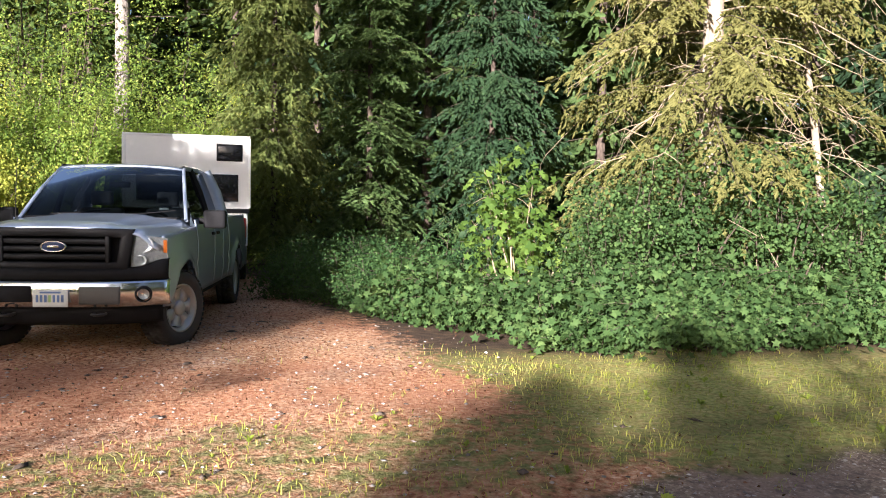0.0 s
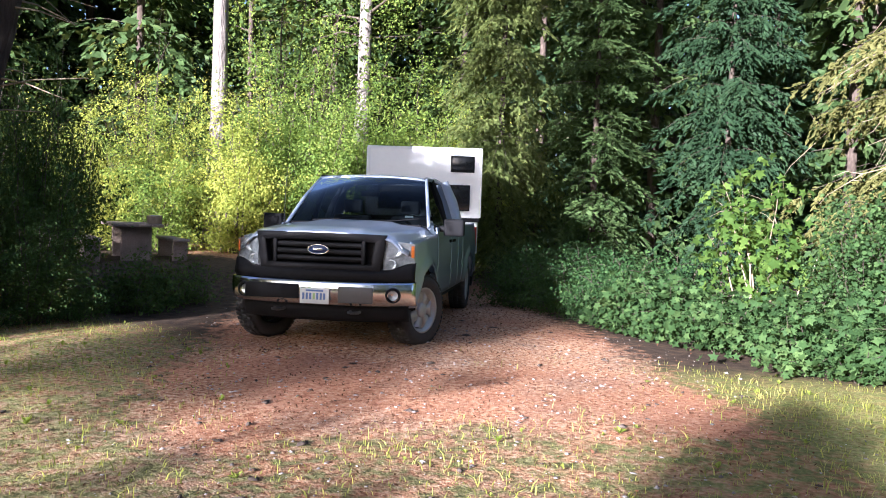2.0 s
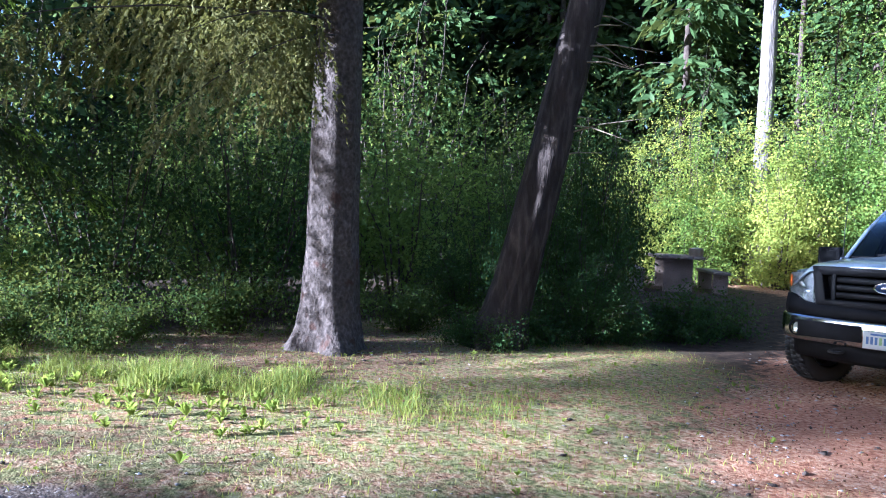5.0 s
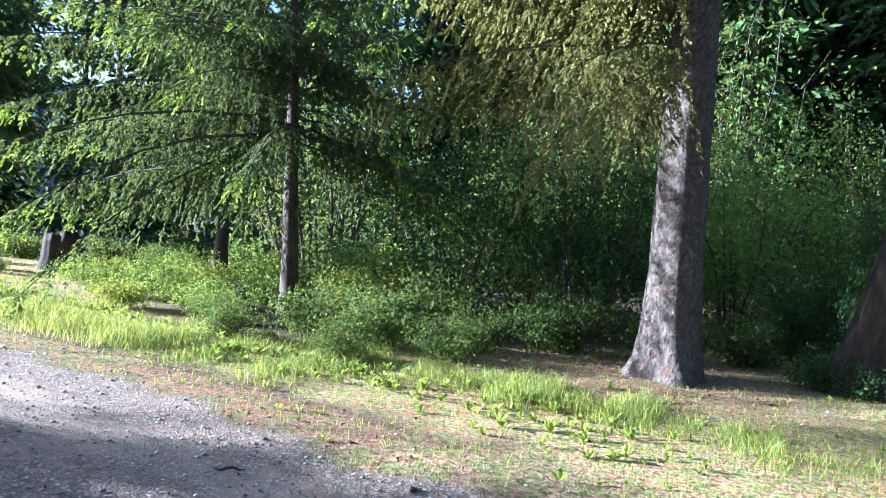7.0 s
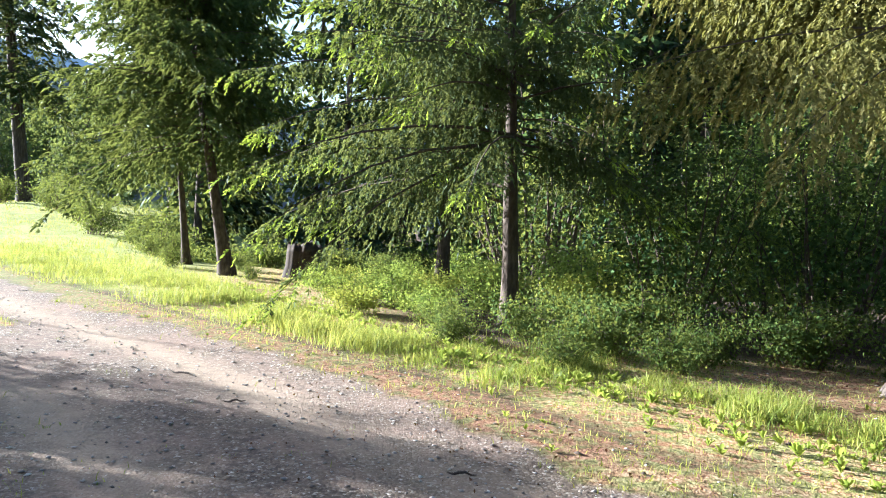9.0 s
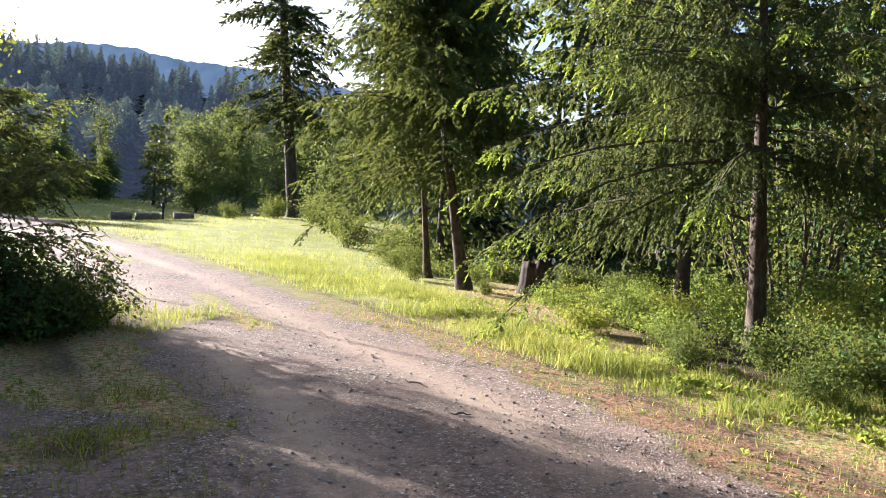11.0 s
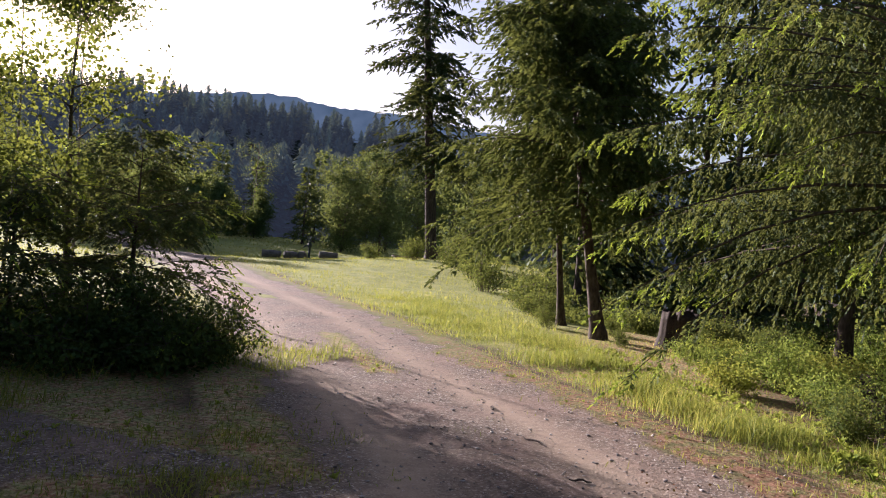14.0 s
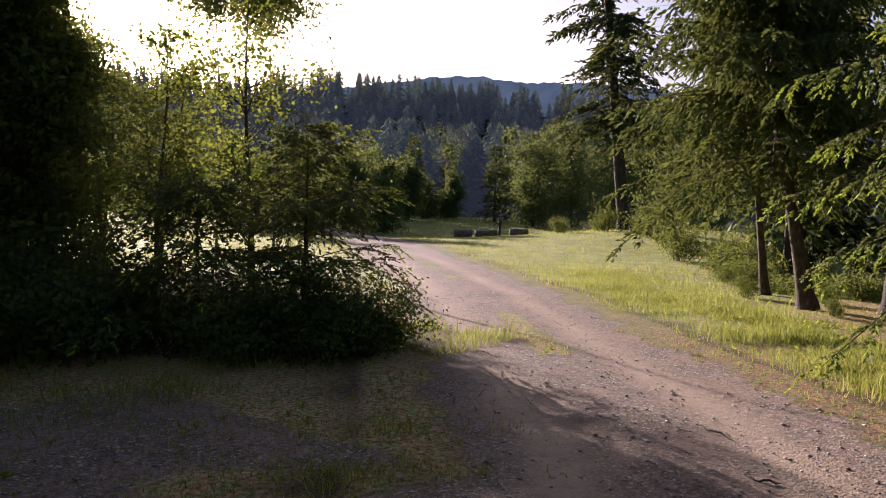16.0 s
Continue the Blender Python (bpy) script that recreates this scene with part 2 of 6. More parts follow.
def leaves_arrays(rng, at, size, shape="oval", facing=None, flat=0.6):
    """Leaves at the given places, turned at random about an upward normal."""
    shp, tri = LEAF_SHAPES[shape]
    n = len(at)
    nrm = rng.standard_normal((n, 3)) * (1 - flat)
    nrm[:, 2] += flat
    if facing is not None:
        nrm += facing * 0.7
    nrm = unit(nrm)
    fwd = unit(np.cross(nrm, rng.standard_normal((n, 3))))
    side = np.cross(fwd, nrm)
    s = (size * rng.uniform(0.6, 1.3, n))[:, None, None]
    v = at[:, None] + s * (shp[None, :, :1] * side[:, None] + shp[None, :, 1:2] * fwd[:, None] + shp[None, :, 2:] * nrm[:, None])
    f = tri[None] + (np.arange(n) * len(shp))[:, None, None]
    return v.reshape(-1, 3), f.reshape(-1, 3)


# needled shoots as (across, along, up): a jagged brush near by, crossed kites further off, one kite for the woods
BRUSH = (np.array([(0, 0, 0), (-0.5, 0.42, 0), (0, 0.4, 0), (0, 0.08, 0), (0.5, 0.5, 0.1), (0, 0.5, 0), (0, 0.34, 0), (-0.42, 0.86, -0.08), (0, 0.84, 0), (0, 0.4, 0), (0.4, 0.92, 0), (0, 0.9, 0),
                   (0, 0.1, 0), (0, 0.55, 0.5), (0, 0.75, 0), (-0.13, 0.55, -0.1), (0.13, 0.55, -0.1), (0, 1.1, 0)]), 6)
CROSS = (np.array([(0, 0, 0), (-0.5, 0.45, 0), (0, 1.0, 0), (0, 0, 0), (0, 1.0, 0), (0.5, 0.6, 0), (0, 0.05, -0.4), (0, 0.6, 0.5), (0, 1.05, -0.1)]), 3)
KITE = (np.array([(0, 0, 0), (-0.5, 0.45, 0), (0, 1.0, 0), (0, 0, 0), (0, 1.0, 0), (0.5, 0.6, 0)]), 2)


def conifer_arrays(rng, h, r, base, branches, twigs, dens, droop=0.35, rise=0.25, flen=0.12, fwid=0.05, taper=0.9, lean=(0, 0), hang=0.3, arc=None, shoot=BRUSH, bare=0.05, reach=0.42, even=0.9, loose=0.08, level=0.0, limb=1.0):
    """Branch tubes and needled shoots of a conifer: branches in loose whorls, twigs on both sides, shoots along the twigs."""
    t = np.sort(rng.random(branches) ** even)
    z = base + (h - base) * t
    length = r * ((1 - t) ** taper) * rng.uniform(0.65, 1.15, branches) + 0.12
    az = np.arange(branches) * 2.4 + rng.normal(0, 0.4, branches)
    if arc:
        az = rng.uniform(arc[0], arc[1], branches)
    d = np.stack([np.cos(az), np.sin(az), np.zeros(branches)], 1)
    up = rng.normal(rise, 0.12, branches) + 0.5 * t
    dr = droop * rng.uniform(0.7, 1.3, branches) * (1 - 0.6 * t)
    dr = np.minimum(dr, np.maximum(0.0, ((z - 0.35) / length + up) / 1.6))
    root = np.stack([lean[0] * z / h, lean[1] * z / h, z], 1)
    up3 = np.array([0, 0, 1.0])
    bend = rng.normal(0, 0.1, branches)
    side = np.stack([-d[:, 1], d[:, 0], 0 * d[:, 0]], 1)

    def on(s):
        s = s[..., None]
        return root[:, None] + length[:, None, None] * (s * d[:, None] + bend[:, None, None] * s * s * side[:, None] + (up[:, None, None] * s - dr[:, None, None] * 1.6 * s * s) * up3)
    bp = on(np.linspace(0, 1, 6)[None].repeat(branches, 0))
    wood = [tube_arrays(bp[i], limb * np.linspace(0.005 + 0.0032 * length[i], 0.002, 6), 3) for i in range(branches)]
    sj = np.clip(np.linspace(bare, 1.0, twigs)[None] + rng.normal(0, 0.03, (branches, twigs)), bare * 0.8, 1)
    root_t = on(sj).reshape(-1, 3)
    sgn = np.where(np.arange(twigs) % 2 == 0, 1.0, -1.0)[None] * rng.uniform(0.45, 1.2, (branches, twigs))
    sgn[:, -1] *= 0.2
    td = unit(d[:, None] * 0.75 + side[:, None] * sgn[..., None] + up3 * ((rng.normal(-hang, loose, (branches, twigs)) + rng.normal(0, 0.1, (branches, 1))) * (1 - level * sj ** 4))[..., None]).reshape(-1, 3)
    tl = (length[:, None] * (reach * (1 - 0.75 * sj)) * rng.uniform(0.6, 1.25, (branches, twigs)) + 0.08).reshape(-1)
    count = np.maximum(1, np.round(tl * dens)).astype(int)
    k = np.repeat(np.arange(len(tl)), count)
    n = len(k)
    u = rng.random(n) ** 0.85
    first = np.concatenate([[0], np.cumsum(count)[:-1]])
    u[first] = 1.0
    p = root_t[k] + td[k] * (tl[k] * u)[:, None] - up3 * (hang * 0.5 * tl[k] * u * u)[:, None]
    sg = np.where(rng.random(n) < 0.5, 1.0, -1.0)
    sg[first] = 0.0
    across = unit(np.cross(td, up3))
    nd = unit(td[k] * 0.75 + (sg * rng.uniform(0.35, 1.0, n))[:, None] * across[k] + rng.normal(0, 0.14, (n, 3)) - up3 * (0.25 * hang))
    wd = unit(np.cross(nd, rng.normal(0, 1.0, (n, 3)) + 0.25 * up3))
    nn = np.cross(nd, wd)
    ln = flen * rng.uniform(0.55, 1.2, n) * np.where(sg == 0, 1.25, 1 - 0.3 * u)
    shape, tris = shoot
    wide = (fwid * rng.uniform(0.7, 1.2, n))[:, None]
    v = p[:, None] + shape[None, :, 1:2] * (nd * ln[:, None])[:, None] + shape[None, :, :1] * (wd * wide)[:, None] + shape[None, :, 2:] * (nn * wide)[:, None]
    age = 0.72 * sj.reshape(-1)[k] + 0.28 * u + rng.normal(0, 0.07, n)
    return join(wood), (v.reshape(-1, 3), np.arange(n * tris * 3).reshape(-1, 3), np.repeat(age, tris * 3))


def conifer(name, at, label, h, r, base, branches, twigs, dens, needle_mat, bark, trunk_r, seed, lean=(0, 0), group="", category="tree", flare=1.0, **kw):
    """A conifer: trunk, branches and needles."""
    rng = RNG(seed)
    tree = thing(name, at, label, category, group)
    zs = np.concatenate([[-0.3, 0.0, 0.12, 0.3, 0.7], np.linspace(1.5, h, 12)])
    rad = trunk_r * np.clip(1 - np.maximum(zs, 0) / h, 0.03, 1) * (1 + flare * np.exp(-np.maximum(zs, 0) / 0.3))
    pts = np.stack([lean[0] * zs / h, lean[1] * zs / h, zs], 1)
    part("trunk", np_mesh("trunk", *tube_arrays(pts, rad, 14, rough=0.04, rng=rng), bark, True), None, tree)
    wood, (v, f, age) = conifer_arrays(rng, h, r, base, branches, twigs, dens, lean=lean, **kw)
    tagged(part("branchwork", np_mesh("branchwork", *wood, TWIG), None, tree), kind="stuff")
    part("crown", np_mesh("crown", v, f, needle_mat, age=age), None, tree)
    return tree


def shrub_arrays(rng, rx, ry, h, stems, twigs, leaves, size, shape, low=0.15, spread=0.1, flat=0.22):
    """Stems that fan out from the base, twigs on them, leaves about the twigs."""
    wood, spots = [], []
    for i in range(stems):
        a = rng.uniform(0, 2 * np.pi)
        q = rng.random() ** 0.6
        tip = np.array([rx * q * math.cos(a), ry * q * math.sin(a), h * rng.uniform(0.45, 1.05) * (1 - 0.45 * q * q)])
        foot = np.array([tip[0] * 0.25, tip[1] * 0.25, -0.05]) + rng.normal(0, 0.05, 3) * (1, 1, 0)
        s = np.linspace(0, 1, 6)[:, None]
        path = foot + (tip - foot) * s + np.array([0, 0, 1.0]) * (0.22 * h * s * (1 - s)) + rng.normal(0, 0.02 * h, (6, 3)) * s
        wood.append(tube_arrays(path, np.linspace(0.006 + 0.005 * h, 0.003, 6), 4))
        k = rng.uniform(low, 1.0, twigs) * 5
        k0 = np.minimum(k.astype(int), 4)
        b = path[k0] + (path[k0 + 1] - path[k0]) * (k - k0)[:, None]
        e = b + rng.normal(0, 1, (twigs, 3)) * (rx * 0.28, ry * 0.28, h * 0.1)
        for j in range(0, twigs, 6):
            wood.append(tube_arrays(np.stack([b[j], (b[j] + e[j]) / 2 + (0, 0, 0.03), e[j]]), [0.005, 0.004, 0.002], 3))
        uu = rng.uniform(0.2, 1.05, (twigs, leaves, 1))
        spots.append((b[:, None] + (e - b)[:, None] * uu + rng.normal(0, spread, (twigs, leaves, 3)) * (1, 1, 0.7)).reshape(-1, 3))
    p = np.concatenate(spots)
    p = p[p[:, 2] > 0.03]
    v, f = leaves_arrays(rng, p, size, shape, unit(p - np.array([0, 0, h * 0.35])), flat)
    return join(wood), (v, f)


SHRUB_STORE = {}


def shrub(kind, at, label, size, turn=0.0, scale=1.0, leaf=None, group="shrubs", category="shrub", name="shrub", seed=0, squash=1.0, wood_mat=None):
    """A shrub of a kind (rx, ry, h, stems, twigs, leaves, leaf size, leaf shape); repeats share their meshes."""
    key = (kind, size, seed)
    if key not in SHRUB_STORE:
        wood, (v, f) = shrub_arrays(RNG(seed + 11), *size)
        SHRUB_STORE[key] = (np_mesh("stems", *wood, wood_mat or TWIG), np_mesh("leaves", v, f, leaf))
    ob = thing(name, at, label, category, group, turn)
    ob.scale = (scale, scale, scale * squash)
    tagged(part("stem_work", SHRUB_STORE[key][0], None, ob), kind="stuff")
    tagged(part("foliage", SHRUB_STORE[key][1], None, ob), kind="stuff")
    return ob


# ---- ground ----
ROAD = [(-60, -75), (-26, -33), (-16.5, -22.4), (-10.82, -16.28), (-7.08, -12.92), (-4.0, -9.9), (-0.5, -7.4), (3.2, -5.6), (8, -3.9), (30, 3)]
RIVER = [(-120, -10), (-70, -14), (-38, -12), (-24, -9), (-22, 0), (-26, 14), (-40, 40)]


def dist_to(px, py, line):
    """Distance of points from a polyline, and the signed side (left is positive)."""
    best, side = np.full(px.shape, 1e9), np.zeros(px.shape)
    for (ax, ay), (bx, by) in zip(line, line[1:]):
        dx, dy = bx - ax, by - ay
        s = np.clip(((px - ax) * dx + (py - ay) * dy) / (dx * dx + dy * dy), 0, 1)
        d = np.hypot(px - ax - s * dx, py - ay - s * dy)
        c = dx * (py - ay) - dy * (px - ax)
        near = d < best
        best, side = np.where(near, d, best), np.where(near, np.sign(c), side)
    return best, side


def smooth(a, b, x):
    s = np.clip((x - a) / (b - a), 0, 1)
    return s * s * (3 - 2 * s)


def wob(x, y, s, seed=0.0):
    """Smooth wobble between about -1 and 1."""
    return (np.sin(x * s + 1.3 * np.sin(y * s * 0.7 + seed) + seed) + np.sin(y * s * 1.13 + 1.7 * np.sin(x * s * 0.61 + 2 + seed)) + np.sin((x + y) * s * 1.9 + seed * 3)) / 3


def ground_z(x, y):
    x, y = np.asarray(x, float), np.asarray(y, float)
    dr, side = dist_to(x, y, ROAD)
    z = 0.03 * wob(x, y, 0.9) * smooth(1.5, 4, dr) + 0.006 * wob(x, y, 5.0, 2)
    z = z + 0.02 * np.cos(np.clip(dr, 0, 2.2) * 3.2) * (dr < 2.2)
    z = z + 1.1 * np.exp(-(((x + 42) / 13) ** 2 + ((y + 25) / 9) ** 2))
    z = z + 1.3 * smooth(48, 95, np.hypot(x, y + 8)) * smooth(10, 20, -y)
    dv, _ = dist_to(x, y, RIVER)
    z = z - 1.4 * (1 - smooth(3.5, 7.5, dv))
    z = z + 3.0 * smooth(14, 60, y + 0.2 * x)
    z = z + 0.3 * smooth(2, 6.5, y) * smooth(1.5, 4.0, -x)
    return z


def zone(x, y):
    """How far each point is road gravel, red needle litter, grass."""
    dr, side = dist_to(x, y, ROAD)
    w = wob(x, y, 2.1) * 0.25 + wob(x, y, 6.5, 4) * 0.12
    road = 1 - smooth(1.25, 1.85, dr + w)
    pull = (1 - smooth(2.3, 3.8, np.hypot((x + 0.6) / 1.5, y + 11.4) + 2.2 * w)) * 0.8
    road = np.maximum(road, pull)
    road = road * (1 - 0.75 * (1 - smooth(0.1, 0.4, dr)) * (wob(x, y, 0.7, 7) > 0.15) * (x < -4.5))
    road = road * (1 - smooth(1.5, 1.9, dr + w) * (side < 0) * (x < -2.4))
    lawn = 1 - smooth(0.5, 1.2, np.hypot((x + 0.2) / 1.4, y + 9.9) + w)
    lawn = np.maximum(lawn, (1 - smooth(0.35, 1.0, np.hypot((x + 2.2) / 1.3, y + 11.4) + 1.6 * w)) * 0.95)
    road = road * (1 - 0.8 * lawn * (wob(x, y, 2.6, 3) > -0.3))
    drive = [(4.5, -7.5), (1.6, -1.5), (0.3, 3), (-1.5, 8.5), (-4, 11), (-8, 13.5)]
    dd, _ = dist_to(x, y, drive)
    width = np.where(y < 2, 2.5, 2.4) + w
    litter = 1 - smooth(-1.2, 0.8, dd - width + 1.5 * w)
    verge = (1 - smooth(0.25, 0.9, np.abs(dr - 1.85 + w))) * (side > 0) * (x < 1.5)
    spr = 1 - smooth(1.2, 2.4, np.hypot(x + 4.8, (y + 3.0) * 0.9) + w)
    litter = np.clip(np.maximum(np.maximum(litter, verge * (0.42 + 0.1 * (x > -5))), spr * 0.5), 0, 1) * (1 - road * 0.85)
    fringe = (1 - smooth(0.5, 1.3, np.abs(dr - 2.6 + 2 * w))) * (side > 0) * (x > -2.5)
    litter = litter * (1 - 0.55 * fringe)
    grass = np.maximum(smooth(2.0, 2.8, dr + w) * (1 - litter), np.maximum(0.6 * fringe, (1 - road) * (dr < 2.2) * (1 - litter)))
    forest = np.maximum(smooth(0.3, 1.5, y + 1.2 + 0.45 * x) * (x < 3), smooth(-0.8, 0.6, y - 0.3 - w) * (x > 2.2))
    forest = np.maximum(forest, smooth(0, 1, -x - 6.2 - 0.0 * y) * smooth(-9, -7, y))
    grass = grass * (1 - forest)
    return road, litter, grass, forest


def grid_axis(lo, hi, fine_lo, fine_hi, step, grow=1.13):
    a = list(np.arange(fine_lo, fine_hi + step, step))
    s = step
    while a[-1] < hi:
        s *= grow
        a.append(a[-1] + s)
    s = step
    while a[0] > lo:
        s *= grow
        a.insert(0, a[0] - s)
    return np.array(a)


def build_ground():
    gx, gy = grid_axis(-900, 900, -16, 10, 0.19), grid_axis(-900, 900, -20, 9, 0.19)
    X, Y = np.meshgrid(gx, gy, indexing="ij")
    Z = ground_z(X, Y)
    v = np.stack([X, Y, Z], -1).reshape(-1, 3)
    nx, ny = X.shape
    i = np.arange(nx - 1)[:, None] * ny + np.arange(ny - 1)[None]
    f = np.stack([i, i + ny, i + ny + 1, i + 1], -1).reshape(-1, 4)
    m, t, b = mat("ground", 0.95, 0, 0.15)
    me = np_mesh("ground", v, f, m, True)
    road, litter, grass, forest = zone(X, Y)
    dr, side = dist_to(X, Y, ROAD)
    track = np.exp(-((np.abs(dr * side + 0.12) - 0.8 + 0.08 * wob(X, Y, 1.1)) / 0.3) ** 2) * (0.75 + 0.3 * wob(X, Y, 0.8, 5))
    col = np.stack([road, litter, grass, np.clip(track, 0, 1)], -1).reshape(-1, 4).astype(np.float32)
    me.attributes.new("zone", "FLOAT_COLOR", "POINT").data.foreach_set("color", col.ravel())
    me.attributes.new("lush", "FLOAT", "POINT").data.foreach_set("value", np.maximum(smooth(7, 11, -X) * smooth(10.0, 13.5, -Y) * 0.9, smooth(2.0, 3.6, X) * smooth(-4.6, -3.2, Y) * 0.6).ravel().astype(np.float32))
    duff = np.maximum((1 - smooth(0.6, 1.5, np.abs(dr - 1.9))) * (side > 0) * smooth(0.0, 2.5, -X), 1 - smooth(1.5, 2.8, np.hypot(X + 4.8, (Y + 3.0) * 0.9)))
    me.attributes.new("duff", "FLOAT", "POINT").data.foreach_set("value", duff.ravel().astype(np.float32))
    at = t.nodes.new("ShaderNodeAttribute")
    at.attribute_name = "zone"
    sep = t.nodes.new("ShaderNodeSeparateColor")
    t.links.new(at.outputs["Color"], sep.inputs[0])
    v3 = coords(t)
    n0, n1, n2, n3, n4 = noise_of(t, v3, 0.35, 3), noise_of(t, v3, 1.1, 5, 0.65), noise_of(t, v3, 7, 5, 0.6), noise_of(t, v3, 60, 3), noise_of(t, v3, 23, 4, 0.6)
    vc, vd = voronoi_of(t, v3, 60, "Color"), voronoi_of(t, v3, 60)
    grit = t.nodes.new("ShaderNodeSeparateColor")
    t.links.new(vc, grit.inputs[0])
    gravel = ramp(t, grit.outputs[0], [(0.0, (0.105, 0.076, 0.056)), (0.5, (0.17, 0.128, 0.094)), (0.88, (0.25, 0.2, 0.155)), (1.0, (0.5, 0.45, 0.39))])
    gravel = mixc(t, ramp(t, n4, [(0.34, (0.75, 0.75, 0.75)), (0.48, (0, 0, 0))]), gravel, (0.085, 0.065, 0.052))
    pink = mixc(t, ramp(t, n1, [(0.42, (0, 0, 0)), (0.62, (0.8, 0.8, 0.8))]), gravel, mixc(t, n3, (0.15, 0.098, 0.075), (0.34, 0.24, 0.185)))
    dirt = mixc(t, n3, (0.28, 0.2, 0.138), (0.48, 0.37, 0.27))
    pink = mixc(t, ramp(t, maths(t, "ADD", maths(t, "MULTIPLY", n2, 0.45), maths(t, "MULTIPLY", n4, 0.55)), [(0.4, (0.7, 0.7, 0.7)), (0.5, (0, 0, 0))]), pink, (0.1, 0.076, 0.06))
    tan = mixc(t, maths(t, "MULTIPLY", at.outputs["Alpha"], ramp(t, n2, [(0.2, (0.5, 0.5, 0.5)), (0.6, (1, 1, 1))])), pink, dirt)
    tan = mixc(t, ramp(t, n4, [(0.6, (0, 0, 0)), (0.7, (0.45, 0.45, 0.45))]), tan, (0.42, 0.37, 0.32))
    lit = ramp(t, maths(t, "ADD", maths(t, "MULTIPLY", maths(t, "SUBTRACT", n4, 0.23), 1.65), maths(t, "MULTIPLY", grit.outputs[1], 0.2)),
               [(0.22, (0.09, 0.034, 0.018)), (0.45, (0.34, 0.16, 0.08)), (0.68, (0.53, 0.335, 0.195)), (0.95, (0.68, 0.53, 0.39))])
    lit = mixc(t, ramp(t, n1, [(0.45, (0, 0, 0)), (0.68, (0.5, 0.5, 0.5))]), lit, gravel)
    lit = mixc(t, ramp(t, n0, [(0.45, (0, 0, 0)), (0.6, (0.55, 0.55, 0.55))]), lit, mixc(t, n4, (0.19, 0.06, 0.03), (0.52, 0.22, 0.11)))
    gr = ramp(t, maths(t, "ADD", maths(t, "MULTIPLY", maths(t, "SUBTRACT", n4, 0.19), 1.4), maths(t, "MULTIPLY", grit.outputs[2], 0.12)), [(0.3, (0.1, 0.1, 0.03)), (0.5, (0.25, 0.235, 0.085)), (0.62, (0.33, 0.31, 0.125)), (0.8, (0.44, 0.385, 0.21))])
    gr = mixc(t, ramp(t, n2, [(0.42, (0, 0, 0)), (0.58, (0.85, 0.85, 0.85))]), gr, lit)
    ad = t.nodes.new("ShaderNodeAttribute")
    ad.attribute_name = "duff"
    lit = mixc(t, maths(t, "MULTIPLY", ad.outputs["Fac"], 0.85), lit, ramp(t, maths(t, "ADD", maths(t, "MULTIPLY", n4, 0.7), maths(t, "MULTIPLY", grit.outputs[2], 0.3)), [(0.3, (0.06, 0.028, 0.018)), (0.5, (0.2, 0.1, 0.06)), (0.7, (0.34, 0.2, 0.125))]))
    al = t.nodes.new("ShaderNodeAttribute")
    al.attribute_name = "lush"
    green = ramp(t, maths(t, "ADD", maths(t, "MULTIPLY", n4, 0.5), maths(t, "MULTIPLY", n1, 0.5)), [(0.32, (0.1, 0.13, 0.028)), (0.5, (0.22, 0.25, 0.06)), (0.68, (0.42, 0.4, 0.13))])
    gr = mixc(t, al.outputs["Fac"], gr, green)
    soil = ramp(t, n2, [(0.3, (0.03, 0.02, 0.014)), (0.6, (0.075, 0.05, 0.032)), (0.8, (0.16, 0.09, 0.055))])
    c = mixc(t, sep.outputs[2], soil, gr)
    c = mixc(t, ramp(t, maths(t, "ADD", sep.outputs[1], maths(t, "MULTIPLY", maths(t, "SUBTRACT", n2, 0.5), 1.1)), [(0.35, (0, 0, 0)), (0.65, (1, 1, 1))]), c, lit)
    c = mixc(t, ramp(t, maths(t, "ADD", sep.outputs[0], maths(t, "MULTIPLY", maths(t, "SUBTRACT", n2, 0.5), 0.9)), [(0.35, (0, 0, 0)), (0.65, (1, 1, 1))]), c, tan)
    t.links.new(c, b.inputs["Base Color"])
    bump(t, b, maths(t, "ADD", maths(t, "MULTIPLY", vd, -0.5), maths(t, "ADD", maths(t, "MULTIPLY", n3, 0.5), n4)), 0.6, 0.016)
    ob = new("ground", me)
    tagged(ob, "gravel and needle littered forest ground with grassy verges", "ground", kind="structure")


build_ground()


def build_river():
    m, t, b = mat("river water", 0.12, 0, 0.22)
    b.inputs["Base Color"].default_value = (0.035, 0.03, 0.022, 1)
    bump(t, b, noise_of(t, coords(t, scale=(1, 1, 1)), 2.2, 4), 0.5, 0.06)
    n = 60
    pts = np.array(RIVER, float)
    s = np.linspace(0, len(pts) - 1.001, n)
    k = s.astype(int)
    c = pts[k] + (pts[k + 1] - pts[k]) * (s - k)[:, None]
    d = unit(np.gradient(c, axis=0))
    nrm = np.stack([-d[:, 1], d[:, 0]], 1)
    rows = [np.concatenate([c + nrm * o, np.full((n, 1), -0.85)], 1) for o in (-6.5, -2, 2, 6.5)]
    v = np.stack(rows, 1).reshape(-1, 3)
    i = np.arange(n - 1)[:, None] * 4 + np.arange(3)[None]
    f = np.stack([i, i + 4, i + 5, i + 1], -1).reshape(-1, 4)
    tagged(new("river", np_mesh("river", v, f, m, True)), "shallow brown river with rippled water", "river", kind="structure")


build_river()


def gz(x, y):
    return float(ground_z(x, y))


# ---- trees beside the drive ----
CONIFERS = "conifers round the campsite"


def rooted(x, y, dz=0.0):
    return (x, y, gz(x, y) + dz)


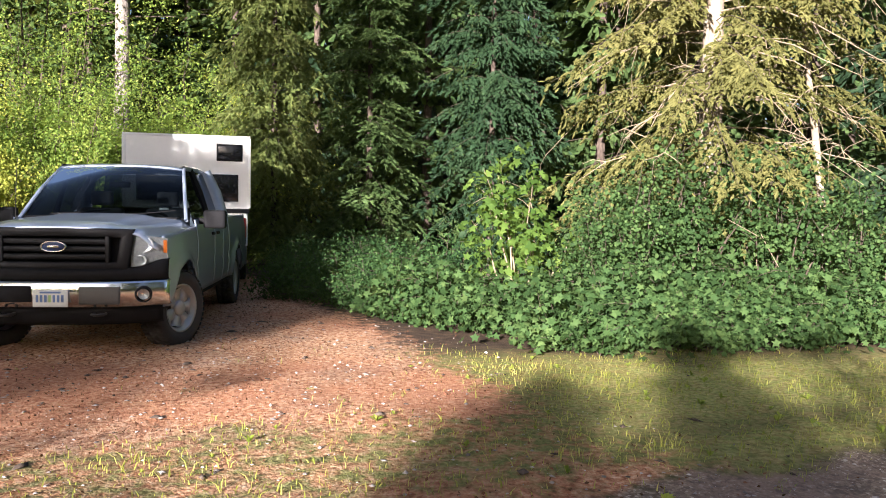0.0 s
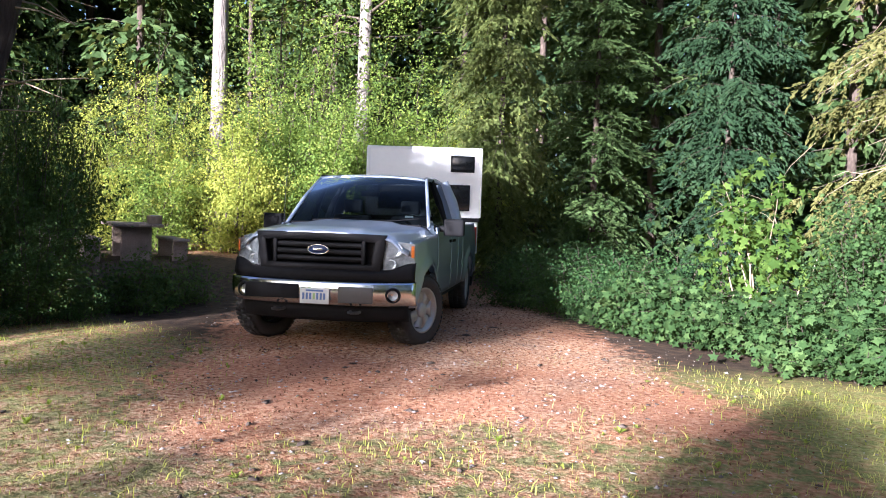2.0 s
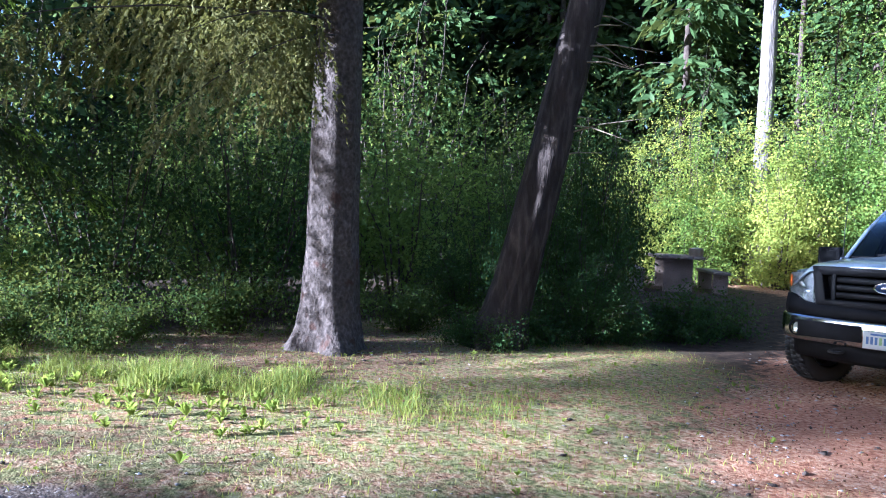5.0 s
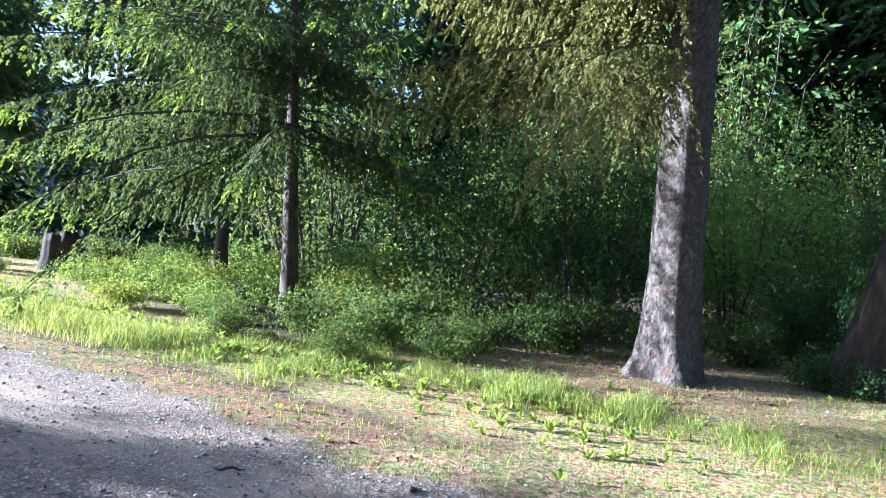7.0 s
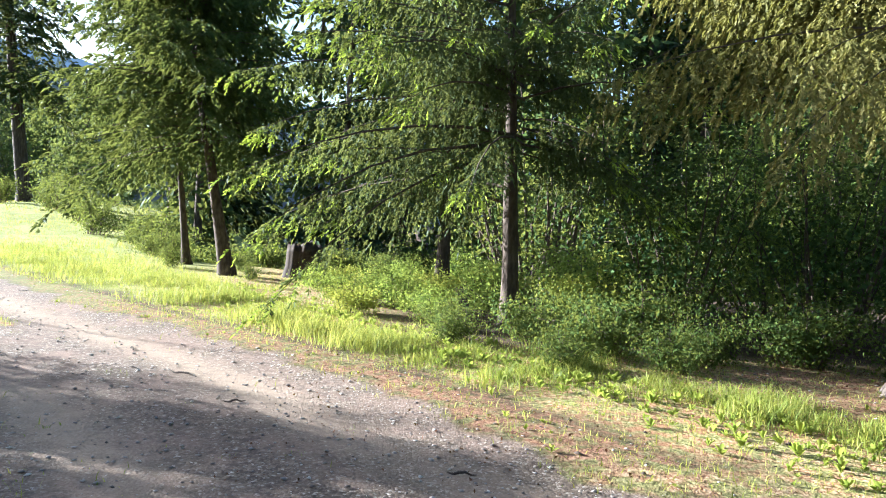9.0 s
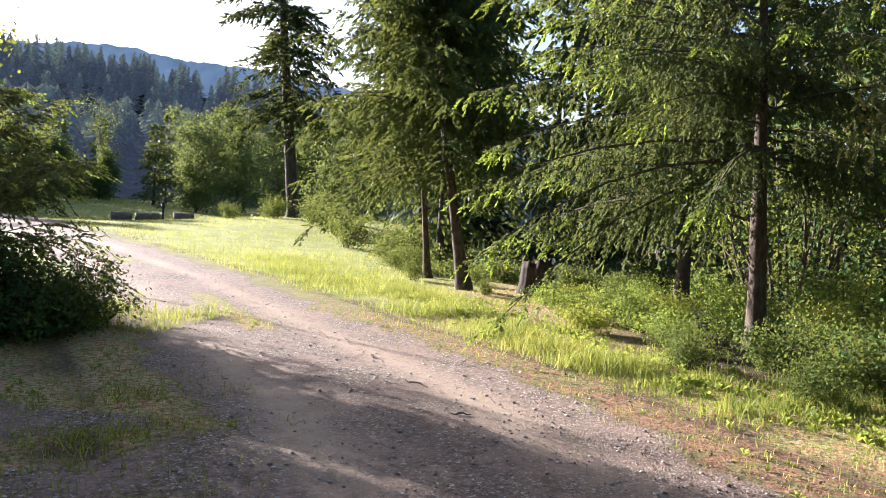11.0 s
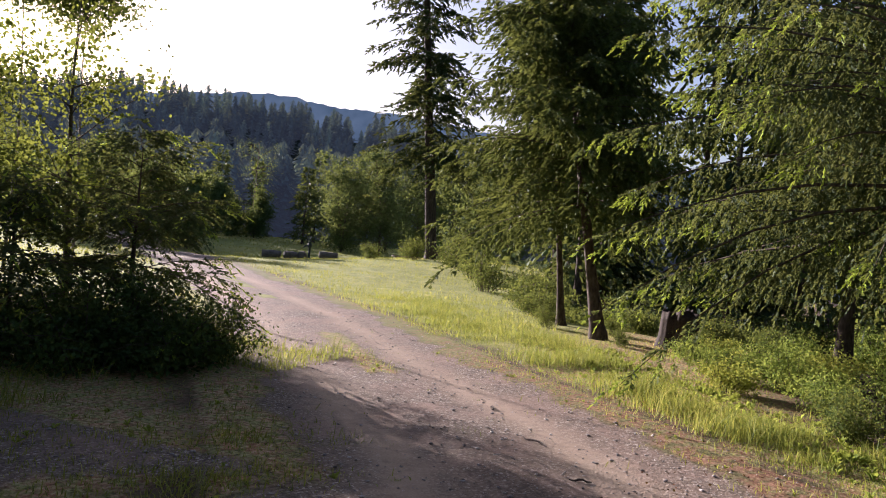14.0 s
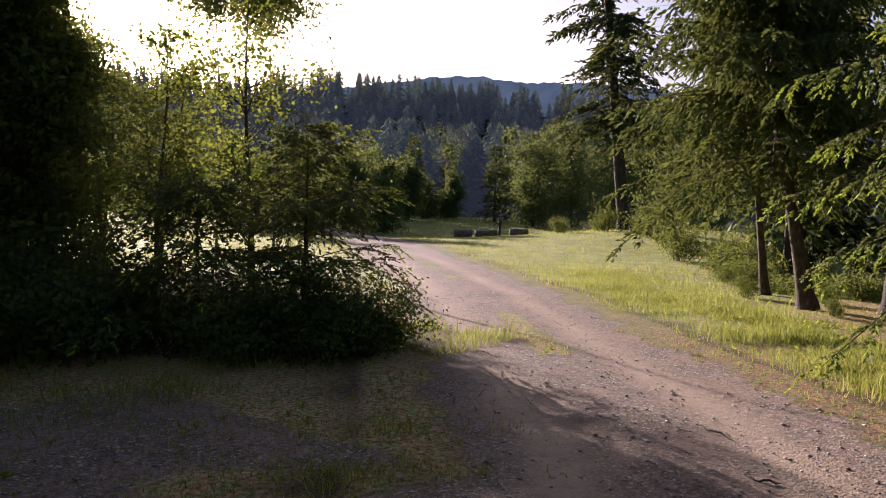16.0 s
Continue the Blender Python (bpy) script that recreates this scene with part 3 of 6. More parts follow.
def big_spruce():
    """The old spruce at the drive's mouth: scaly trunk with root flare, long drooping lower boughs."""
    rng = RNG(3)
    h, r0 = 24.0, 0.3
    tree = thing("spruce_tree", rooted(-4.85, -2.65), "old spruce with grey scaly trunk and drooping lower boughs", "tree", "trees")
    zs = np.concatenate([[-0.3, 0, 0.08, 0.18, 0.32, 0.5, 0.8], np.arange(1.2, 6, 0.3), np.linspace(6, h, 12)])
    n = 40
    a = np.linspace(0, 2 * np.pi, n, endpoint=False)
    roots = 1 + 0.35 * np.cos(3 * a + 0.6) + 0.25 * np.cos(5 * a + 2.0)
    z = zs[:, None]
    rad = r0 * np.clip(1 - np.maximum(z, 0) / (h * 1.02), 0.03, 1) + 0.13 * np.exp(-np.maximum(z, 0) / 0.42) * roots[None] + 0.2 * np.exp(-np.maximum(z, 0) / 0.12) * np.maximum(roots[None] - 0.8, 0)
    rad = rad * (1 + 0.02 * rng.standard_normal(rad.shape)) + 0.012 * np.sin(7 * a)[None]
    v = np.stack([rad * np.cos(a) - 0.012 * z, rad * np.sin(a) + 0.0 * z, np.broadcast_to(z, rad.shape)], -1).reshape(-1, 3)
    i = np.arange(len(zs) - 1)[:, None] * n
    j = np.arange(n)[None]
    k = (j + 1) % n
    f = np.stack([i + j, i + k, i + n + k, i + n + j], -1).reshape(-1, 4)
    part("trunk", np_mesh("trunk", v, f, SPRUCE_BARK, True), None, tree)
    wood, (v, f, age) = conifer_arrays(rng, h, 3.4, 6.8, 90, 14, 8, droop=0.15, rise=0.0, flen=0.34, fwid=0.12, taper=0.5, hang=0.4, shoot=CROSS)
    tagged(part("branchwork", np_mesh("branchwork", *wood, TWIG), None, tree), kind="stuff")
    part("crown", np_mesh("crown", v, f, NEEDLE_GREEN, age=age), None, tree)
    # the long low boughs that hang over the verge towards the road
    wood, (v, f, age) = conifer_arrays(RNG(8), 5.1, 4.0, 4.0, 18, 48, 44, droop=0.17, rise=0.02, flen=0.11, fwid=0.045, taper=0.1, hang=1.7, arc=(-2.8, -1.25), bare=0.3, reach=0.2, loose=0.3)
    w2, (v2, f2, a2) = conifer_arrays(RNG(9), 4.8, 4.2, 3.5, 18, 46, 40, droop=0.13, rise=0.02, flen=0.11, fwid=0.045, taper=0.05, hang=1.5, arc=(-1.3, -0.8), bare=0.2, reach=0.17, loose=0.3)
    w3, (v3, f3, a3) = conifer_arrays(RNG(10), 4.9, 3.2, 3.5, 16, 34, 30, droop=0.2, rise=0.0, flen=0.14, fwid=0.05, taper=0.1, hang=1.2, arc=(2.5, 4.3), bare=0.15, reach=0.26, shoot=CROSS, loose=0.2)
    wood, f, v, age = join([wood, w2, w3]), np.concatenate([f, f2 + len(v), f3 + len(v) + len(v2)]), np.concatenate([v, v2, v3]), np.concatenate([age, a2, a3])
    tagged(part("low_bough_work", np_mesh("low_bough_work", *wood, TWIG), None, tree), kind="stuff")
    part("hanging_needles", np_mesh("hanging_needles", v, f, NEEDLE_HANG, age=age), None, tree)
    return tree


def leaning_tree():
    rng = RNG(5)
    tree = thing("leaning_tree", rooted(-4.15, -0.64), "leaning old conifer with dark furrowed bark", "tree", "trees")
    h = 20.0
    zs = np.concatenate([[-0.3, 0, 0.15, 0.4, 0.8], np.arange(1.2, 7, 0.35), np.linspace(7.2, h, 10)])
    rad = 0.27 * np.clip(1 - np.maximum(zs, 0) / h, 0.05, 1) + 0.14 * np.exp(-np.maximum(zs, 0) / 0.35)
    pts = np.stack([0.17 * zs + 0.02 * np.sin(zs), 0.13 * zs, zs], 1)
    part("trunk", np_mesh("trunk", *tube_arrays(pts, rad, 26, rough=0.045, rng=rng), DARK_BARK, True), None, tree)
    wood, (v, f, age) = conifer_arrays(rng, h, 3.0, 7.5, 70, 16, 14, droop=0.3, rise=0.0, flen=0.17, fwid=0.045, taper=0.6, lean=(3.4, 2.6), hang=0.5, shoot=CROSS)
    tagged(part("branchwork", np_mesh("branchwork", *wood, TWIG), None, tree), kind="stuff")
    part("crown", np_mesh("crown", v, f, NEEDLE_DARK, age=age), None, tree)
    dead = []
    for _ in range(16):
        z = rng.uniform(2.2, 5.5)
        a = rng.uniform(-1.2, 1.6)
        d = np.array([math.cos(a), math.sin(a), rng.uniform(-0.3, 0.25)]) * rng.uniform(0.5, 1.5)
        b = np.array([0.17 * z, 0.13 * z, z])
        dead.append(tube_arrays(np.stack([b, b + d * 0.5 + (0, 0, 0.05), b + d]), [0.014, 0.009, 0.004], 4))
    tagged(part("dead_wood", np_mesh("dead_wood", *join(dead), DEAD_TWIG), None, tree, "bleached dead twigs"), kind="stuff")
    return tree


big_spruce()
leaning_tree()

# riverside firs
fir = conifer("fir_tree", rooted(-8.6, -6.3), "young fir with bright new growth leaning over the verge", 7.6, 3.9, 1.7, 30, 64, 58, NEEDLE_NEW, FIR_BARK, 0.13, 21,
              lean=(-0.2, -0.4), group=CONIFERS, droop=0.22, rise=0.06, flen=0.105, fwid=0.036, taper=0.45, hang=1.5, flare=0.6, arc=(-2.6, -1.2), bare=0.14, even=1.1, reach=0.13, loose=0.4, level=0.9, limb=1.7)
for seed, r, base, count, arc in ((76, 3.8, 2.4, 20, (-1.3, -0.4)), (77, 2.5, 2.1, 26, (-0.6, 2.6)), (78, 1.4, 1.5, 16, (0, 6.28))):
    wood, (v, f, age) = conifer_arrays(RNG(seed), 7.6, r, base, count, 50, 54, droop=0.24, rise=0.06, flen=0.105, fwid=0.036, taper=0.45, hang=1.5, bare=0.12, even=1.1, arc=arc, reach=0.14, loose=0.4, level=0.9, limb=1.7)
    tagged(part("bough_work", np_mesh("bough_work", *wood, TWIG), None, fir), kind="stuff")
    part("bough_crown", np_mesh("bough_crown", v, f, NEEDLE_NEW, age=age), None, fir)
conifer("fir_tree", rooted(-12.8, -7.0), "slim fir behind the verge at the river bank", 5.7, 2.0, 3.0, 80, 18, 30, NEEDLE_GREEN, FIR_BARK, 0.14, 22,
        group=CONIFERS, droop=0.3, flen=0.18, fwid=0.06, hang=0.45, flare=0.6, shoot=CROSS, loose=0.25, reach=0.3)
conifer("fir_tree", rooted(-14.3, -11.45), "tall fir with bare lower trunk on the river bank", 8.4, 3.1, 2.7, 190, 22, 40, NEEDLE_GREEN, FIR_BARK, 0.14, 23,
        lean=(0.35, -1.55), group=CONIFERS, droop=0.2, rise=0.04, flen=0.16, fwid=0.05, taper=0.45, hang=0.9, flare=0.6, shoot=CROSS, bare=0.12, even=1.0, loose=0.4, reach=0.22, level=0.7)
conifer("fir_tree", rooted(-16.7, -12.9), "thin fir beside a taller one on the bank", 8.0, 2.3, 2.6, 120, 18, 32, NEEDLE_GREEN, FIR_BARK, 0.09, 24,
        lean=(0.4, -0.8), group=CONIFERS, droop=0.25, flen=0.18, fwid=0.058, taper=0.5, hang=0.4, flare=0.6, shoot=CROSS, loose=0.25, reach=0.28)
conifer("pine_tree", (-39.4, -27.0, gz(-39.4, -27.0)), "tall ragged old conifer with sparse drooping branches at the meadow", 30, 3.4, 5.6, 170, 18, 20, NEEDLE_DARK, DARK_BARK, 0.35, 25,
        lean=(1.2, -3.0), group=CONIFERS, droop=0.4, rise=0.1, flen=0.38, fwid=0.12, taper=0.3, hang=0.5, flare=0.3, shoot=CROSS, bare=0.1, reach=0.24, even=1.1, loose=0.4)

# conifers behind the drive
old_spruce = conifer("spruce_tree", rooted(8.7, 5.5), "old spruce with pale trunk and many dead olive boughs", 15, 2.8, 1.6, 170, 28, 40, NEEDLE_OLIVE, TAN_BARK, 0.24, 31,
        group=CONIFERS, droop=0.32, rise=0.0, flen=0.14, fwid=0.046, taper=0.5, hang=0.9, flare=0.5, shoot=CROSS, bare=0.3, even=1.1, loose=0.5, reach=0.25)


def dead_limbs(rng, count, z0, z1, reach, root_r, arc=(0, 6.28)):
    """Bare crooked limbs with forked twigs."""
    wood = []
    for _ in range(count):
        z, a, ln = rng.uniform(z0, z1), rng.uniform(*arc), reach * rng.uniform(0.45, 1.1)
        d = np.array([math.cos(a), math.sin(a), 0])
        u = np.linspace(0, 1, 6)[:, None]
        path = np.array([0, 0, z]) + d * ln * u + np.array([0, 0, 1.0]) * ln * (rng.uniform(-0.1, 0.25) * u - rng.uniform(0.2, 0.55) * u * u) + rng.normal(0, 0.05, (6, 3)) * u
        wood.append(tube_arrays(path, np.linspace(root_r * rng.uniform(0.6, 1.2), 0.005, 6), 5))
        for _ in range(6):
            b = path[rng.integers(1, 6)]
            e = b + d * rng.uniform(0.05, 0.5) + rng.normal(0, 0.28, 3) - np.array([0, 0, rng.uniform(0, 0.4)])
            wood.append(tube_arrays(np.stack([b, (b + e) / 2 + rng.normal(0, 0.05, 3), e]), [0.008, 0.006, 0.003], 3))
    return join(wood)


tagged(part("dead_limbs", np_mesh("dead_limbs", *dead_limbs(RNG(91), 40, 2.0, 7.5, 2.8, 0.02, (2.6, 6.6)), DEAD_TWIG), None, old_spruce, "bare bleached dead limbs"), kind="stuff")
snag = thing("dead_snag", rooted(10.6, 5.0), "thin bleached dead snag leaning beside the old spruce", "dead tree", CONIFERS)
zs = np.linspace(-0.2, 8.0, 9)
part("trunk", np_mesh("trunk", *tube_arrays(np.stack([-0.1 * zs + 0.05 * np.sin(zs), 0.02 * zs, zs], 1), np.linspace(0.075, 0.02, 9), 10, rough=0.05, rng=RNG(92)), TAN_BARK, True), None, snag)
tagged(part("dead_limbs", np_mesh("dead_limbs", *dead_limbs(RNG(93), 18, 2.0, 6.5, 1.2, 0.014), DEAD_TWIG), None, snag), kind="stuff")
conifer("spruce_tree", rooted(0.5, 12.6), "sunlit narrow spruce with hanging boughs", 15, 1.55, 0.7, 210, 18, 26, NEEDLE_SUN, FIR_BARK, 0.10, 32,
        group=CONIFERS, droop=0.55, rise=0.1, flen=0.19, fwid=0.066, taper=0.45, hang=0.8, flare=0.4, shoot=CROSS, even=1.1, loose=0.3, reach=0.5)
conifer("spruce_tree", rooted(2.9, 12.7), "dark layered spruce with visible trunk", 14, 1.75, 0.7, 170, 18, 26, NEEDLE_GREEN, FIR_BARK, 0.10, 33,
        group=CONIFERS, droop=0.4, rise=0.12, flen=0.19, fwid=0.066, taper=0.55, hang=0.45, flare=0.4, shoot=CROSS, bare=0.12, loose=0.25)
conifer("spruce_tree", rooted(5.4, 8.5), "dark bluish young spruce", 12, 1.5, 0.6, 150, 20, 26, NEEDLE_DARK, FIR_BARK, 0.08, 34,
        group=CONIFERS, droop=0.42, rise=0.14, flen=0.17, fwid=0.055, taper=0.55, hang=0.8, flare=0.4, shoot=CROSS, loose=0.3, level=0.6)
wood_fir = conifer("spruce_tree", rooted(4.6, 15.6), "conifer in the shaded forest", 17, 2.4, 0.5, 80, 13, 9, NEEDLE_GREEN, FIR_BARK, 0.17, 35,
                   group=CONIFERS, droop=0.5, flen=0.42, fwid=0.19, taper=0.5, hang=0.6, flare=0.4, shoot=KITE, loose=0.3)
blue_fir = conifer("spruce_tree", rooted(7.5, 14.2), "bluish dark conifer in the forest", 16, 2.2, 0.5, 80, 13, 9, NEEDLE_BLUE, FIR_BARK, 0.16, 36,
                   group=CONIFERS, droop=0.5, flen=0.42, fwid=0.19, taper=0.55, hang=0.5, flare=0.4, shoot=KITE, loose=0.3)
BACK_WOODS = [(-math.sin(radians(a)) * d + 2, math.cos(radians(a)) * d - 8, 1.1 + 0.3 * ((k * 37) % 11) / 11)
              for k, (a, d) in enumerate((a0 + 2.0 * math.sin(a0 * 3.1), d0 + 3 * math.sin(a0 * 1.7)) for d0, st in ((31, 5.0), (38, 7.0), (43, 3.4)) for a0 in np.arange(-38 if d0 < 42 else 8, 79 if d0 < 35 else 107, st))]
for i, (x, y, s) in enumerate([(1.1, 19.6, 1.15), (8.6, 11.5, 0.9), (12.8, 9.2, 1.0), (12.2, 5.2, 0.8), (-2.3, 24.2, 1.2), (10.5, 16, 1.1), (4.5, 21, 1.15),
                               (15.5, 12, 1.0), (17, 6, 0.9), (8, 20, 1.2), (-6, 26, 1.2), (-10, 24, 1.1), (-14, 22, 1.15), (-18, 19, 1.0), (-12.5, 18.5, 0.8), 
                               (-1.5, 29, 1.2), (14, 18, 1.1), (-9, 29, 1.2), (3, 27, 1.2), (20, 10, 1.1), (-34, 8, 1.2),
                               (-46, -20, 0.9), (-50, -17, 1.1),
                               *BACK_WOODS, *[(2 - math.sin(radians(a)) * 35, -8 + math.cos(radians(a)) * 35, 1.5) for a in (33.5, 38, 41.5, 45, 48.5, 52, 56, 60, 64)],
                               *[(2 - math.sin(radians(a)) * 47, -8 + math.cos(radians(a)) * 47, 1.7) for a in np.arange(-40, 70, 2.6)],
                               # unseen conifers behind the camera, added to darken the truck's reflections
                               (9, -12, 1.0), (13, -8, 1.1), (16, -14, 1.0), (6, -17, 1.1), (11, -19, 1.2), (20, -3, 1.0), (15, -3, 0.9), (9, -16, 1.1), (3, -21, 1.0), (18, -8, 1.1), (13, -13, 1.2), (6, -13, 0.8), (7, -22, 1.2), (22, -14, 1.2)]):
    m = pose(x, y, gz(x, y), 0, 0, 67.0 * i)
    t = copy_thing(wood_fir if i % 3 else blue_fir, m)
    t.scale = (s, s, s * (1 + 0.1 * math.sin(i * 2.1)))


def cottonwood(x, y, h, r, lean, seed, leafy=9000, bark=PALE_BARK, label="tall cottonwood with pale furrowed trunk"):
    rng = RNG(seed)
    tree = thing("cottonwood_tree", rooted(x, y), label, "tree", "cottonwoods")
    zs = np.linspace(-0.3, h, 22)
    pts = np.stack([lean[0] * zs / h + 0.05 * np.sin(zs * 0.5), lean[1] * zs / h, zs], 1)
    part("trunk", np_mesh("trunk", *tube_arrays(pts, r * np.clip(1 - 0.8 * zs / h, 0.1, 1), 18, rough=0.03, rng=rng), bark, True), None, tree)
    limbs, spots = [], []
    for _ in range(26):
        z = rng.uniform(0.3, 1.0) * h
        a = rng.uniform(0, 2 * np.pi)
        ln = rng.uniform(1.5, 3.6)
        b = np.array([lean[0] * z / h, lean[1] * z / h, z])
        e = b + ln * np.array([math.cos(a), math.sin(a), rng.uniform(-0.2, 0.7)])
        mid = (b + e) / 2 + (0, 0, 0.2)
        limbs.append(tube_arrays(np.stack([b, mid, e]), [0.05, 0.03, 0.01], 5))
        c = b + (e - b) * rng.uniform(0.3, 1.1, (leafy // 26, 1))
        spots.append(c + rng.normal(0, 0.4, c.shape))
    p = np.concatenate(spots)
    tagged(part("limb_work", np_mesh("limb_work", *join(limbs), TWIG), None, tree), kind="stuff")
    part("crown", np_mesh("crown", *leaves_arrays(rng, p, 0.11, "oval", None, 0.3), LEAF_GREEN), None, tree)


cottonwood(-7.85, 13.3, 21, 0.27, (0.4, 0.2), 41)
cottonwood(-4.45, 16.1, 22, 0.26, (0.7, 0.0), 42)
cottonwood(-9.0, 18.0, 18, 0.14, (0.3, 0.0), 43, 6000, FIR_BARK, "slim cottonwood with grey trunk in the forest")
cottonwood(-6.4, 19.5, 18, 0.15, (0.2, 0.0), 44, 6000, FIR_BARK, "slim cottonwood with grey trunk in the forest")

# ---- shrubs ----
YEL = (1.7, 1.5, 4.2, 20, 34, 40, 0.066, "oval", 0.05)
for i, (x, y, s) in enumerate([(-8.2, 10.6, 0.85), (-6.1, 11.2, 1.05), (-4.6, 12.6, 1.2), (-3.0, 13.9, 1.25), (-8.6, 11.5, 1.15), (-1.4, 15.2, 1.2), (-6.8, 13.6, 1.35), (-9.8, 9.8, 0.9), (-2.6, 16.3, 1.4), (-5.0, 14.6, 1.35), (-0.6, 17.0, 1.3)]):
    shrub("yellow" if i % 3 == 1 else "greenish", rooted(x, y), ("sunlit green shrub at the clearing's edge", "sunlit shrub with yellowing leaves at the clearing's edge")[i % 3 == 1], YEL, 50 * i, s, LEAF_YELLOW if i % 3 == 1 else LEAF_GREEN, seed=4 if i % 3 == 1 else 1, group="clearing shrubs")
GRN = (1.9, 1.8, 4.0, 14, 30, 18, 0.078, "oval", 0.12, 0.11, 0.3)
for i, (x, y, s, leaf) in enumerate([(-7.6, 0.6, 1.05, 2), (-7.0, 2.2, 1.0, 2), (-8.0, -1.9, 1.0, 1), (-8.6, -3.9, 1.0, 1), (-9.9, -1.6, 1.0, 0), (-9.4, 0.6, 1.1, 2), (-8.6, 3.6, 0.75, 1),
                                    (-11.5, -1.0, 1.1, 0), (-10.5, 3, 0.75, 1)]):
    # dark and bright leaf choices put the thicket's shade and sunlight into colour
    shrub("green" + str(leaf), rooted(x, y), ("backlit green thicket shrub", "shaded dark green shrub", "sunlit yellow green thicket shrub")[leaf], GRN, 70 * i, s, (LEAF_GREEN, LEAF_SHADED, LEAF_GREEN)[leaf], seed=5 + leaf, group="thicket shrubs")
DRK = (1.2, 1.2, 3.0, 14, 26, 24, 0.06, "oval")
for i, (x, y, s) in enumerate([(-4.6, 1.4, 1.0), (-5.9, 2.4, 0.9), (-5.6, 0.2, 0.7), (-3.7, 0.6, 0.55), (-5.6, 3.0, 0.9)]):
    shrub("dark", rooted(x, y), "shaded dark green shrub beside the drive", DRK, 80 * i, s, LEAF_SHADED, seed=9, group="thicket shrubs")
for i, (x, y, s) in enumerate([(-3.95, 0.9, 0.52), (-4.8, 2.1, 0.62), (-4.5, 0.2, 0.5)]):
    shrub("dark", rooted(x, y), "tall narrow dark shrub behind the leaning tree", DRK, 33 * i, s, LEAF_SHADED, seed=9, group="thicket shrubs", squash=2.3)
LOW = (0.8, 0.8, 0.95, 15, 14, 20, 0.056, "oval")
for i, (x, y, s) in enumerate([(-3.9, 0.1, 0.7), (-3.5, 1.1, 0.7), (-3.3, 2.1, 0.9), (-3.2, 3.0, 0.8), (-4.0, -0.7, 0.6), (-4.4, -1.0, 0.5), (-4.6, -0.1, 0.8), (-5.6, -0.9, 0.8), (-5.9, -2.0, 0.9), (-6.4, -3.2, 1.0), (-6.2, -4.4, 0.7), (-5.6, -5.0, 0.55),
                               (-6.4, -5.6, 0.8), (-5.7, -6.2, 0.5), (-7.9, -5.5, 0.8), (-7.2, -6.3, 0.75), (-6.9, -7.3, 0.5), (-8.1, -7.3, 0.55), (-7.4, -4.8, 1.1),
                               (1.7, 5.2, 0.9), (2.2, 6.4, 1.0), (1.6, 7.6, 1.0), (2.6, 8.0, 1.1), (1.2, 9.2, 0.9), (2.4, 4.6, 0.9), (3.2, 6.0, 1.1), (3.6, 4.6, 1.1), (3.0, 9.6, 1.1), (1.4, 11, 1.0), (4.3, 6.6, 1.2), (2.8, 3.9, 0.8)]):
    # darker leaves carry the undergrowth's shade in their colour
    shrub("low" if x > -5 else "lower", rooted(x, y), "low leafy undergrowth", LOW, 40 * i, s, LEAF_ALDER if x < -5 else LEAF_SHADED, seed=13 if x > -5 else 14, group="undergrowth", name="undergrowth")
# thimbleberries along the bend
BERRY = (0.75, 0.75, 0.85, 12, 9, 9, 0.09, "lobed")
for i in range(40):
    u = (i % 20) / 19
    row = i // 20
    x = 3.2 + 6.4 * u
    y = 2.9 - 2.6 * min(u / 0.28, 1) + 0.9 * max(0, (u - 0.7) / 0.3) + 0.5 + 0.95 * row
    x, y = x + 0.2 * math.sin(i * 5.1), y + 0.2 * math.sin(i * 3.3)
    shrub("berry", rooted(x, y), "leafy thimbleberry bush at the drive's edge", BERRY, 61 * i, 0.8 + 0.25 * row + 0.12 * math.sin(i * 2.7), LEAF_BERRY, seed=17 + i % 2, group="thimbleberries", name="thimbleberry_bush", squash=0.9)
TALLR = (1.3, 1.1, 3.0, 26, 14, 18, 0.07, "round")
for i, (x, y, s) in enumerate([(7.6, 3.9, 1.0), (6.6, 3.4, 0.8), (8.8, 3.7, 0.95), (9.9, 3.0, 0.8), (6.1, 3.0, 0.6)]):
    shrub("tallr", rooted(x, y), "tall shrub below the old spruce", TALLR, 75 * i, s, LEAF_BERRY, seed=23, group="spruce shrubs")
shrub("maple", rooted(5.2, 3.9), "maple sapling with bright leaves on pale stems", (0.9, 0.8, 2.7, 9, 10, 9, 0.11, "lobed", 0.4), 0, 1.0, LEAF_MAPLE, name="maple_sapling", category="sapling", seed=29, wood_mat=DEAD_TWIG)
